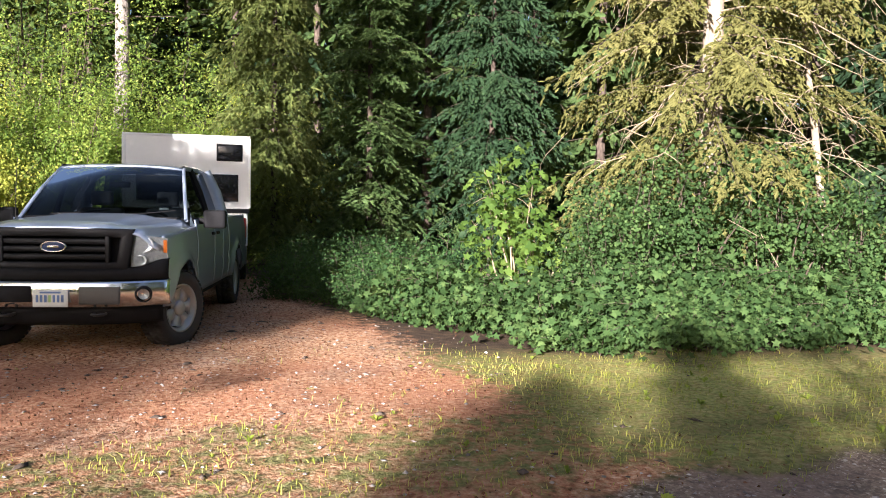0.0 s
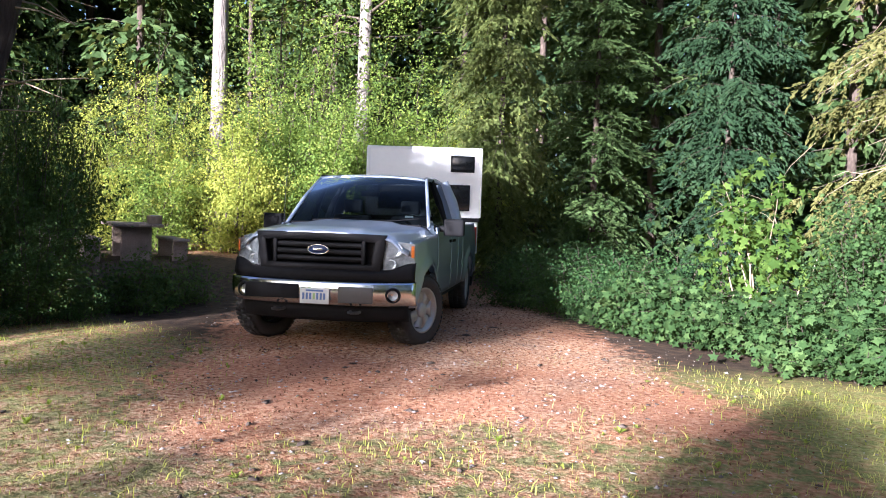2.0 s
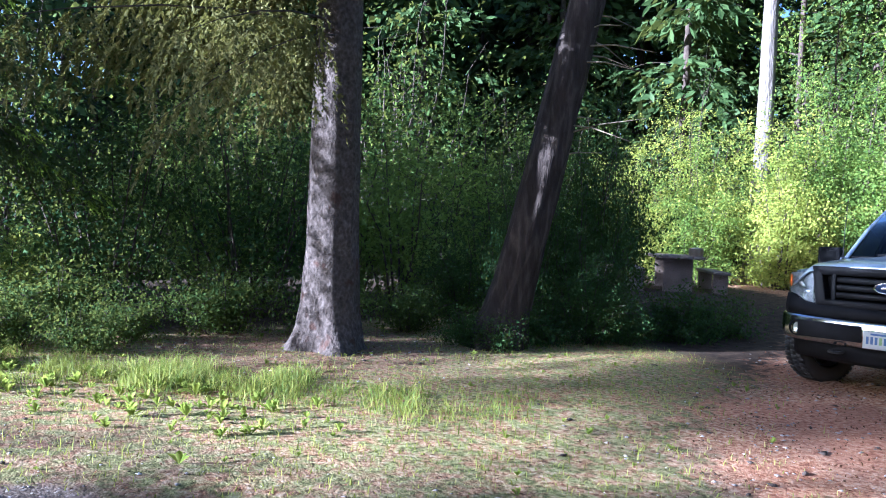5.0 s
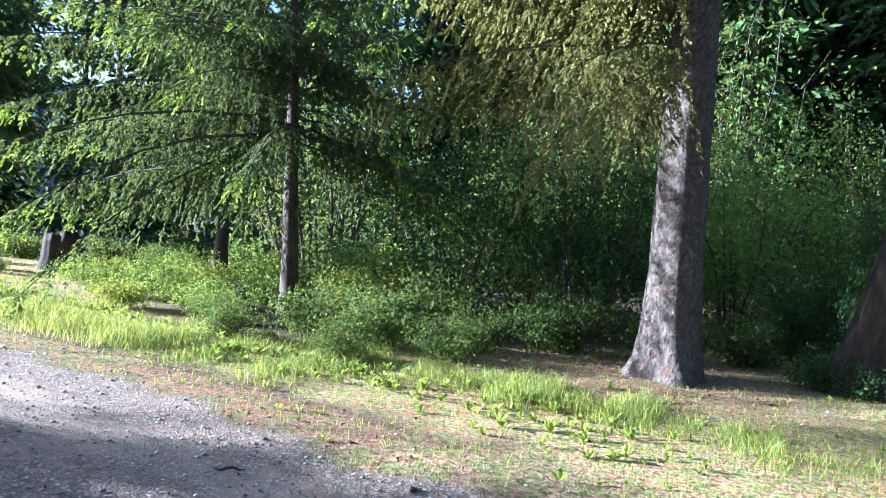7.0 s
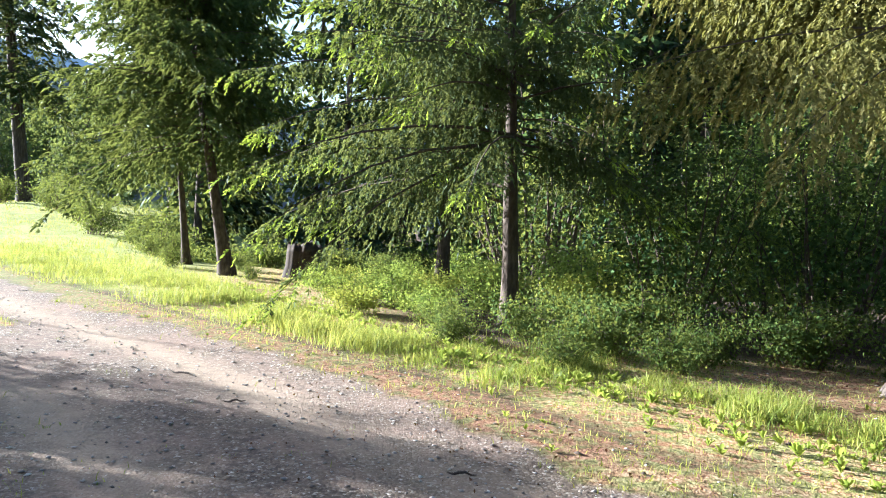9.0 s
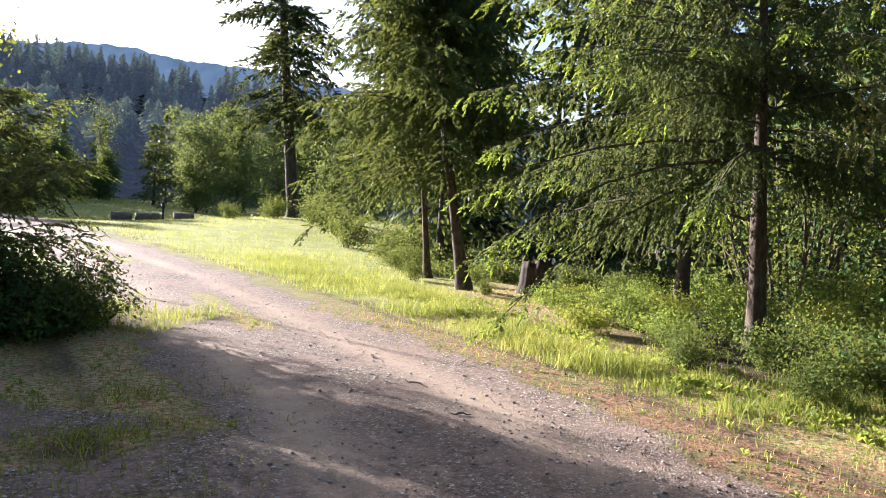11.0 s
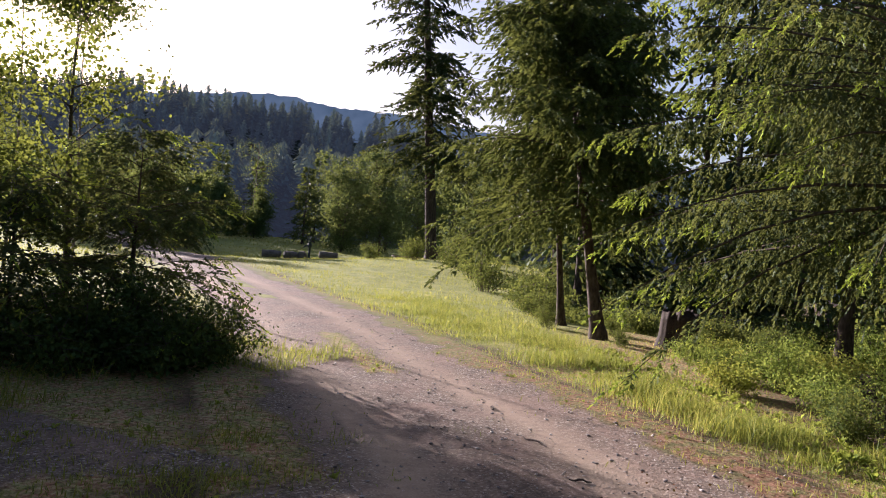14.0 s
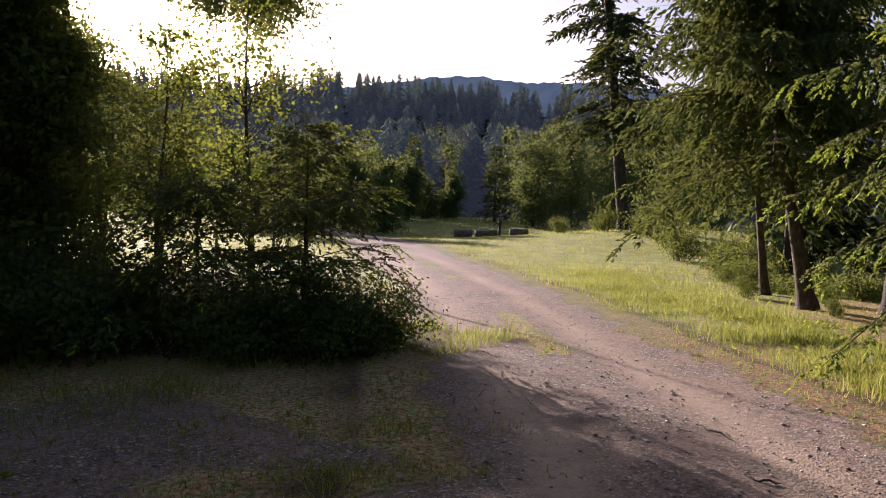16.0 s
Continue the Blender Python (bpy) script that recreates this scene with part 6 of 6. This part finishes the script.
    P = [[(u * 0.9, 0.06 + 0.24 * abs(u) ** 3.2 + dy, z) for dy, z in [(0.0, 0.50), (0.01, 0.44), (0.03, 0.36), (0.07, 0.33)]] for u in us]
    sheet("valance", P, BLACK_PLASTIC, truck, "", 0.012)
    # black strip imitates dark trees mirrored in the chrome's left half
    part("bumper_dark_reflection", box_bm((-0.74, -0.04, 0.555), (-0.17, -0.018, 0.705), 0.008), BLACK_PLASTIC, bp, "black strip standing for a dark reflection in the bumper")
    part("bumper_plate", box_bm((0.24, -0.045, 0.535), (0.60, -0.02, 0.70), 0.01), plain("smoky grey plate", (0.05, 0.05, 0.05), 0.5, 0.0), bp, "grey blank plate on the bumper")
    pl = part("number_plate", box_bm((-0.153, -0.05, 0.515), (0.153, -0.042, 0.67), 0.004), PLATE_WHITE, bp, "white number plate")
    for k in range(7):
        x0 = -0.125 + k * 0.0365
        part("plate_bar", box_bm((x0, -0.054, 0.557), (x0 + 0.022, -0.0505, 0.623), 0.002), PLATE_GREEN if k == 3 else PLATE_BLUE, pl)
    part("plate_line", box_bm((-0.09, -0.054, 0.638), (0.09, -0.0505, 0.655), 0.001), PLATE_BLUE, pl)
    for s in (-1, 1):
        fl = part("fog_lamp", lathe_mesh("fog_lamp", [(-0.03, 0.0), (-0.03, 0.05), (-0.035, 0.058), (0.02, 0.062)], LENS, 24, "y"), None, bp, "round clear fog lamp")
        fl.matrix_basis = pose(s * 0.78, 0.085, 0.62, 0, 0, s * 14)
        fr = part("fog_reflector", lathe_mesh("fog_reflector", [(0.0, 0.0), (-0.012, 0.05)], REFLECTOR, 24, "y"), None, bp)
        fr.matrix_basis = fl.matrix_basis.copy()
        fb = part("fog_bezel", lathe_mesh("fog_bezel", [(-0.045, 0.06), (-0.045, 0.072), (0.0, 0.08)], BLACK_PLASTIC, 24, "y"), None, bp)
        fb.matrix_basis = fl.matrix_basis.copy()
        hook = np.array([(s * 0.4 - 0.05, 0.06, 0.44), (s * 0.4 - 0.05, -0.02, 0.44), (s * 0.4, -0.06, 0.44), (s * 0.4 + 0.05, -0.02, 0.44), (s * 0.4 + 0.05, 0.06, 0.44)])
        part("tow_hook", np_mesh("tow_hook", *tube_arrays(hook, [0.014] * 5, 8), DARK_METAL, True), None, truck)
        # headlight: reflector bowl behind a clear lens, amber end
        y_of = lambda x: 0.03 + 0.2 * (abs(x) / 0.95) ** 3
        xs = np.linspace(0.655, 0.955, 10)
        hl = sheet("headlight", [[(s * x, y_of(x) + 0.02 + 0.01 * (z - 0.9), z) for z in np.linspace(0.855 + 0.085 * ((x - 0.655) / 0.3), 1.185 - 0.04 * ((x - 0.655) / 0.3), 8)] for x in xs], LENS, truck, "clear headlight with amber end", 0.006)
        hl.visible_shadow = False
        part("headlight_housing", grid_mesh("headlight_housing", [[(s * x, y_of(x) + 0.045, z) for z in np.linspace(0.85, 1.18 - 0.04 * (x - 0.655) / 0.3, 5)] for x in xs], REFLECTOR), None, hl)
        for x, z, r in ((0.775, 1.075, 0.07), (0.74, 0.93, 0.05)):
            bw = part("reflector_bowl", lathe_mesh("reflector_bowl", [(0.022, 0.012), (0.016, r * 0.6), (0.0, r), (0.01, r * 1.08)], REFLECTOR, 20, "y"), None, hl)
            bw.matrix_basis = pose(s * x, y_of(x) + 0.035, z)
        part("amber_marker", grid_mesh("amber_marker", [[(s * x, y_of(x) + 0.026, z) for z in np.linspace(1.0, 1.12, 4)] for x in np.linspace(0.925, 0.952, 4)], AMBER), None, hl, "amber side marker")
        # mirror on an arm
        mi = part("side_mirror", box_bm((s * 1.02 if s > 0 else -1.27, 1.72, 1.20), (1.27 if s > 0 else -1.02, 1.86, 1.41), 0.035, 3), BLACK_PLASTIC, truck, "large black side mirror")
        part("mirror_arm", box_bm((s * 0.9 if s > 0 else -1.05, 1.75, 1.25), (1.05 if s > 0 else -0.9, 1.82, 1.32), 0.015), BLACK_PLASTIC, mi)
        part("mirror_glass", box_bm((s * 1.04 if s > 0 else -1.25, 1.858, 1.22), (1.25 if s > 0 else -1.04, 1.866, 1.39), 0.002), CHROME, mi)
        # pillars and side glass
        roof_x = lambda y: 0.655
        for name, path, rad in (("a_pillar", [(s * 0.88, 1.50, 1.29), (s * 0.79, 1.86, 1.62), (s * 0.70, 2.24, 1.88), (s * 0.68, 2.45, 1.915)], 0.022),
                                ("b_pillar", [(s * 0.92, 2.64, 1.29), (s * 0.82, 2.62, 1.63), (s * 0.70, 2.60, 1.91)], 0.035),
                                ("c_pillar", [(s * 0.92, 3.50, 1.29), (s * 0.82, 3.50, 1.63), (s * 0.69, 3.48, 1.90)], 0.12),
                                ("roof_rail", [(s * 0.69, 2.3, 1.90), (s * 0.69, 2.9, 1.92), (s * 0.685, 3.62, 1.89)], 0.035)):
            part(name, np_mesh(name, *tube_arrays(path, [rad] * len(path), 10), GLOSS_BLACK if name == "b_pillar" else PAINT, True), None, truck)
        part("door_window", grid_mesh("door_window", [[(s * 0.925, 1.62, 1.29), (s * 0.80, 1.90, 1.60), (s * 0.71, 2.22, 1.89)], [(s * 0.925, 2.62, 1.29), (s * 0.82, 2.60, 1.6), (s * 0.71, 2.58, 1.89)]], TINTED), None, truck, "tinted door window")
        part("rear_window", grid_mesh("rear_window", [[(s * 0.925, 2.67, 1.29), (s * 0.82, 2.65, 1.6), (s * 0.71, 2.63, 1.89)], [(s * 0.925, 3.42, 1.29), (s * 0.82, 3.42, 1.6), (s * 0.71, 3.42, 1.89)]], TINTED), None, truck, "tinted rear side window")
        part("belt_trim", box_bm((s * 0.93 - 0.012, 1.6, 1.285), (s * 0.93 + 0.012, 3.6, 1.31), 0.008), BLACK_PLASTIC, truck)
        for y in (2.45, 2.78):
            part("door_handle", box_bm((s * 0.985 - 0.012, y, 1.10), (s * 0.985 + 0.03, y + 0.16, 1.14), 0.012), BLACK_PLASTIC, truck, "black door handle")
        part("rocker", box_bm((s * 0.93 - 0.03, 1.5, 0.42), (s * 0.93 + 0.03, 4.05, 0.5), 0.02), BLACK_PLASTIC, truck)
        for yc in (0.93, 4.61):
            part("arch_liner", grid_mesh("arch_liner", [[(s * x, yc + 0.5 * math.cos(q), 0.39 + 0.5 * math.sin(q)) for x in (0.5, 0.95)] for q in np.linspace(0.1, math.pi - 0.1, 16)], DARK_METAL), None, truck)
        part("tail_lamp", box_bm((s * 0.93 - 0.05, 5.72, 0.95), (s * 0.93 + 0.045, 5.87, 1.28), 0.02), SIGN_RED, truck, "red tail lamp")
    # windshield, roof, rear glass
    us = np.linspace(-1, 1, 15)
    bot = np.array([(0.85 * u, 1.44 + 0.12 * u * u, 1.315) for u in us])
    top = np.array([(0.68 * u, 2.18 + 0.08 * u * u, 1.905 + 0.02 * (1 - u * u)) for u in us])
    k = np.linspace(0, 1, 8)[:, None, None]
    ws = part("windshield", grid_mesh("windshield", bot + (top - bot) * k + np.array([0, -0.03, 0.02]) * (4 * k * (1 - k)), WINDSHIELD), None, truck)
    part("sticker", box_bm((0.56, 1.63, 1.405), (0.66, 1.64, 1.43), 0.002), PLATE_WHITE, ws, "small white sticker")
    part("shade_band", grid_mesh("shade_band", (top + (bot - top) * np.array([0.0, 0.1])[:, None, None]) + np.array([0, 0.012, 0]), TINTED), None, ws)
    ys = np.concatenate([[2.16, 2.2, 2.26], np.linspace(2.4, 3.5, 8), [3.6, 3.66]])
    sheet("roof", [[(0.69 * u, y + 0.06 * u * u * (y < 2.3), float(np.interp(y, [2.16, 2.26, 2.8, 3.5, 3.66], [1.915, 1.935, 1.955, 1.94, 1.89])) - 0.035 * abs(u) ** 3 - 0.0) for u in us] for y in ys], PAINT, truck, "", 0.02)
    part("back_glass", grid_mesh("back_glass", [[(x, 3.72, 1.3), (x * 0.85, 3.64, 1.87)] for x in (-0.72, 0, 0.72)], WINDSHIELD), None, truck)
    part("back_wall", box_bm((-0.9, 3.70, 0.6), (0.9, 3.76, 1.3), 0.02), PAINT, truck)
    for u in (-0.55, 0.15):
        wp = np.array([(u, 1.47, 1.345), (u + 0.3, 1.50, 1.365), (u + 0.6, 1.56, 1.40)])
        part("wiper", np_mesh("wiper", *tube_arrays(wp, [0.01, 0.008, 0.006], 6), BLACK_PLASTIC), None, truck)
    # cabin
    part("dashboard", box_bm((-0.82, 1.62, 1.0), (0.82, 1.98, 1.27), 0.06, 3), BLACK_PLASTIC, truck)
    part("cab_floor", box_bm((-0.85, 1.5, 0.5), (0.85, 3.7, 0.6), 0.01), DARK_METAL, truck)
    for x in (-0.4, 0.4):
        se = part("seat", box_bm((x - 0.27, 2.2, 0.6), (x + 0.27, 2.75, 0.95), 0.07, 3), SEAT_CLOTH, truck)
        part("seat_back", box_bm((x - 0.26, 2.68, 0.9), (x + 0.26, 2.86, 1.42), 0.06, 3), SEAT_CLOTH, se)
        part("headrest", box_bm((x - 0.13, 2.72, 1.45), (x + 0.13, 2.83, 1.63), 0.04, 3), SEAT_CLOTH, se)
    a = np.linspace(0, 2 * math.pi, 25)
    part("steering_wheel", np_mesh("steering_wheel", *tube_arrays(np.stack([0.4 + 0.19 * np.cos(a), 2.06 + 0.07 * np.sin(a), 1.2 + 0.17 * np.sin(a)], 1), [0.016] * 25, 8), BLACK_PLASTIC, True), None, truck)
    part("inside_mirror", box_bm((-0.12, 2.1, 1.66), (0.12, 2.13, 1.73), 0.015), BLACK_PLASTIC, truck)
    # bed, tailgate, chassis
    part("bed_floor", box_bm((-0.9, 3.82, 0.78), (0.9, 5.82, 0.84), 0.01), DARK_METAL, truck)
    part("tailgate", box_bm((-0.9, 5.78, 0.8), (0.9, 5.86, 1.32), 0.02), PAINT, truck)
    part("chassis", box_bm((-0.55, 0.3, 0.38), (0.55, 5.7, 0.62), 0.02), DARK_METAL, truck)
    part("engine_block", box_bm((-0.6, 0.35, 0.5), (0.6, 1.45, 1.1), 0.05), DARK_METAL, truck)
    part("front_axle", np_mesh("front_axle", *tube_arrays([(-0.8, 0.93, 0.39), (0.8, 0.93, 0.39)], [0.05, 0.05], 8), DARK_METAL), None, truck)
    part("rear_axle", np_mesh("rear_axle", *tube_arrays([(-0.8, 4.61, 0.39), (0.8, 4.61, 0.39)], [0.06, 0.06], 8), DARK_METAL), None, truck)
    an = np.array([(-0.86, 1.35, 1.22), (-0.87, 1.4, 1.6), (-0.87, 1.45, 1.95)])
    part("antenna", np_mesh("antenna", *tube_arrays(an, [0.006, 0.004, 0.003], 5), DARK_METAL), None, truck)
    for x, y, st in ((0.86, 0.93, -24), (-0.86, 0.93, -24), (0.86, 4.61, 0), (-0.86, 4.61, 0)):
        wheel(truck, x, y, 0.39, 0.25, 1 if x > 0 else -1, st)


pickup_truck()


# ---- camper trailer ----
def camper_trailer():
    c = thing("camper_trailer", (0.82, 6.35, gz(0.6, 8)), "white box camper with dark windows behind the pickup", "camper", turn=8.5)
    W, L = 2.05, 4.3
    part("upper_body", box_bm((-W, 0, 1.42), (0, L, 2.66), 0.035, 3), CAMPER_WHITE, c, "white upper body")
    part("lower_body", box_bm((-W + 0.03, 0.04, 0.78), (-0.03, L - 0.03, 1.36), 0.03, 3), CAMPER_WHITE, c)
    part("belt_strip", box_bm((-W + 0.005, 0.01, 1.352), (-0.005, L - 0.005, 1.425), 0.006), BLACK_PLASTIC, c, "black belt strip")
    part("skirt", box_bm((-W + 0.05, 0.06, 0.46), (-0.05, L - 0.05, 0.785), 0.02), CAMPER_GREY, c, "grey lower skirt")
    for x in (-W + 0.012, -0.012):
        part("corner_trim", box_bm((x - 0.03, -0.008, 1.44), (x + 0.03, 0.03, 2.64), 0.008), CAMPER_WHITE, c)
    part("roof_trim", box_bm((-W - 0.01, -0.012, 2.635), (0.01, L + 0.01, 2.675), 0.008), CAMPER_WHITE, c)

    def window(x0, x1, z0, z1):
        w = part("window", box_bm((x0 - 0.03, -0.022, z0 - 0.03), (x1 + 0.03, 0.004, z1 + 0.03), 0.008), BLACK_PLASTIC if z0 > 2.1 else CAMPER_WHITE, c)
        part("window_frame", box_bm((x0 - 0.012, -0.03, z0 - 0.012), (x1 + 0.012, -0.018, z1 + 0.012), 0.004), BLACK_PLASTIC, w)
        part("pane", box_bm((x0, -0.036, z0), (x1, -0.028, z1), 0.003), plain("dark window pane", (0.012, 0.013, 0.016), 0.12, 0, 0.2, 3), w, "dark glossy pane")
    window(-1.83, -0.2, 1.56, 2.0)
    window(-0.52, -0.15, 2.27, 2.5)
    part("side_window", box_bm((-0.004, 1.2, 1.7), (0.012, 2.2, 2.2), 0.006), GLOSS_BLACK, c)
    tongue = np.array([(-W * 0.5, 0.3, 0.5), (-W * 0.5, -0.45, 0.5)])
    part("tongue", np_mesh("tongue", *tube_arrays(tongue, [0.045, 0.04], 8), DARK_METAL), None, c)
    for x, s in ((-0.16, 1), (-W + 0.16, -1)):
        wheel(c, x, 2.5, 0.34, 0.2, s)
        part("axle_stub", box_bm((min(x, x - s * 0.3), 2.42, 0.3), (max(x, x - s * 0.3), 2.58, 0.5), 0.02), DARK_METAL, c)
    for x in (-0.35, -W + 0.35):
        part("jack", np_mesh("jack", *tube_arrays([(x, 0.4, 0.5), (x, 0.4, 0.0)], [0.03, 0.03], 8), DARK_METAL), None, c)


camper_trailer()


# ---- picnic table with its pot ----
def picnic_table():
    x, y = -7.0, 7.9
    t = thing("picnic_table", (x, y, gz(x, y)), "weathered wooden picnic table with two benches", "picnic table", turn=-50)
    for k in range(4):
        part("tabletop_plank", box_bm((-1.05, -0.5 + k * 0.252, 0.70), (1.05, -0.256 + k * 0.252, 0.765), 0.012), TABLE_WOOD, t)
    for xx in (-0.72, 0.72):
        part("table_leg", box_bm((xx - 0.07, -0.3, -0.05), (xx + 0.07, 0.3, 0.70), 0.015), TABLE_WOOD, t)
    for yy in (-0.86, 0.86):
        b = part("bench_seat", box_bm((-1.05, yy - 0.17, 0.40), (1.05, yy + 0.17, 0.46), 0.012), TABLE_WOOD, t)
        for xx in (-0.85, 0.85):
            part("bench_leg", box_bm((xx - 0.06, yy - 0.15, -0.05), (xx + 0.06, yy + 0.15, 0.40), 0.012), TABLE_WOOD, b)
    part("stretcher", box_bm((-0.7, -0.05, 0.25), (0.7, 0.05, 0.37), 0.01), TABLE_WOOD, t)
    m = pose(-6.25, 7.55, gz(x, y) + 0.766)
    p = thing("cooking_pot", m.translation, "dented metal cooking pot on the picnic table", "pot")
    part("pot_body", lathe_mesh("pot_body", [(0.0, 0.0), (0.0, 0.135), (0.02, 0.15), (0.16, 0.155), (0.175, 0.165), (0.17, 0.15), (0.03, 0.14)], POT_METAL, 32, "z"), None, p)
    part("pot_lid", lathe_mesh("pot_lid", [(0.178, 0.165), (0.19, 0.15), (0.205, 0.05), (0.21, 0.0)], CHROME, 32, "z"), None, p, "bright lid")


picnic_table()


# ---- stump, pump and logs ----
def stump():
    rng = RNG(71)
    x, y = -14.7, -9.9
    s = thing("tree_stump", (x, y, gz(x, y) - 0.05), "dark rotting tree stump on the river bank", "stump")
    n = 36
    a = np.linspace(0, 2 * np.pi, n, endpoint=False)
    zs = np.array([-0.3, 0.0, 0.1, 0.3, 0.6, 0.85])
    rag = 1 + 0.12 * np.sin(5 * a) + 0.08 * np.sin(11 * a + 1)
    rad = np.interp(zs, [-0.3, 0, 0.3, 0.85], [0.5, 0.44, 0.36, 0.33])[:, None] * rag
    top = 0.8 + 0.05 * np.sin(3 * a) + 0.035 * rng.standard_normal(n)
    z = np.repeat(zs[:, None], n, 1)
    z[-1] = top
    v = np.stack([rad * np.cos(a), rad * np.sin(a), z], -1).reshape(-1, 3)
    v = np.concatenate([v, np.stack([rad[-1] * 0.8 * np.cos(a), rad[-1] * 0.8 * np.sin(a), top - 0.15], -1), np.stack([0.05 * np.cos(a), 0.05 * np.sin(a), 0 * a + 0.6], -1)])
    i = np.arange(len(zs) + 1)[:, None] * n
    j = np.arange(n)[None]
    k = (j + 1) % n
    part("stump_body", np_mesh("stump_body", v, np.stack([i + j, i + k, i + n + k, i + n + j], -1).reshape(-1, 4), STUMP_WOOD, True), None, s)


stump()


def hand_pump():
    x, y = -40.9, -36.5
    p = thing("hand_pump", (x, y, gz(x, y)), "dark iron hand water pump in the meadow", "water pump")
    part("standpipe", lathe_mesh("standpipe", [(-0.1, 0.16), (0.05, 0.16), (0.06, 0.08), (0.75, 0.075), (0.8, 0.12), (1.0, 0.12), (1.1, 0.06)], IRON, 20, "z"), None, p)
    part("spout", np_mesh("spout", *tube_arrays([(0, 0.05, 0.85), (0.15, -0.2, 0.86), (0.22, -0.33, 0.74)], [0.05, 0.045, 0.04], 10), IRON, True), None, p)
    part("handle", np_mesh("handle", *tube_arrays([(0, -0.2, 1.1), (0, 0.1, 1.15), (0, 0.12, 1.5)], [0.022, 0.025, 0.02], 8), IRON, True), None, p)
    part("rod", np_mesh("rod", *tube_arrays([(0, 0, 1.05), (0, 0, 1.5)], [0.02, 0.02], 8), IRON), None, p)


hand_pump()


def log(x, y, turn, length, r):
    rng = RNG(int(abs(x * 10)))
    lg = thing("log", (x, y, gz(x, y) + r * 0.8), "grey weathered log lying by the pump", "log", "logs by the pump", turn)
    xs = np.linspace(-length / 2, length / 2, 9)
    pts = np.stack([xs, 0.02 * np.sin(xs * 4), 0.015 * np.cos(xs * 3)], 1)
    v, f = tube_arrays(np.concatenate([pts[:1], pts, pts[-1:]]) + np.array([1e-4, 0, 0]) * np.arange(11)[:, None], [0.02] + [r] * 9 + [0.02], 14, rough=0.05, rng=rng)
    part("log_body", np_mesh("log_body", v, f, LOG_WOOD, True), None, lg)


for x, y, t, ln, r in ((-39.3, -38.3, -45, 1.2, 0.27), (-39.7, -38.6, -35, 1.0, 0.24), (-40.1, -37.4, -40, 0.8, 0.25), (-41.5, -35.4, -50, 1.2, 0.26), (-40.7, -36.9, 20, 0.7, 0.27)):
    log(x, y, t, ln, r)


def far_bench():
    x, y = -49.5, -33.6
    b = thing("far_bench", (x, y, gz(x, y)), "low wooden rail at the meadow's far side", "bench", turn=-40)
    part("seat_plank", box_bm((-1.2, -0.2, 0.42), (1.2, 0.2, 0.5), 0.01), TABLE_WOOD, b)
    for xx in (-0.9, 0.9):
        part("bench_leg", box_bm((xx - 0.08, -0.15, -0.1), (xx + 0.08, 0.15, 0.42), 0.01), TABLE_WOOD, b)


far_bench()
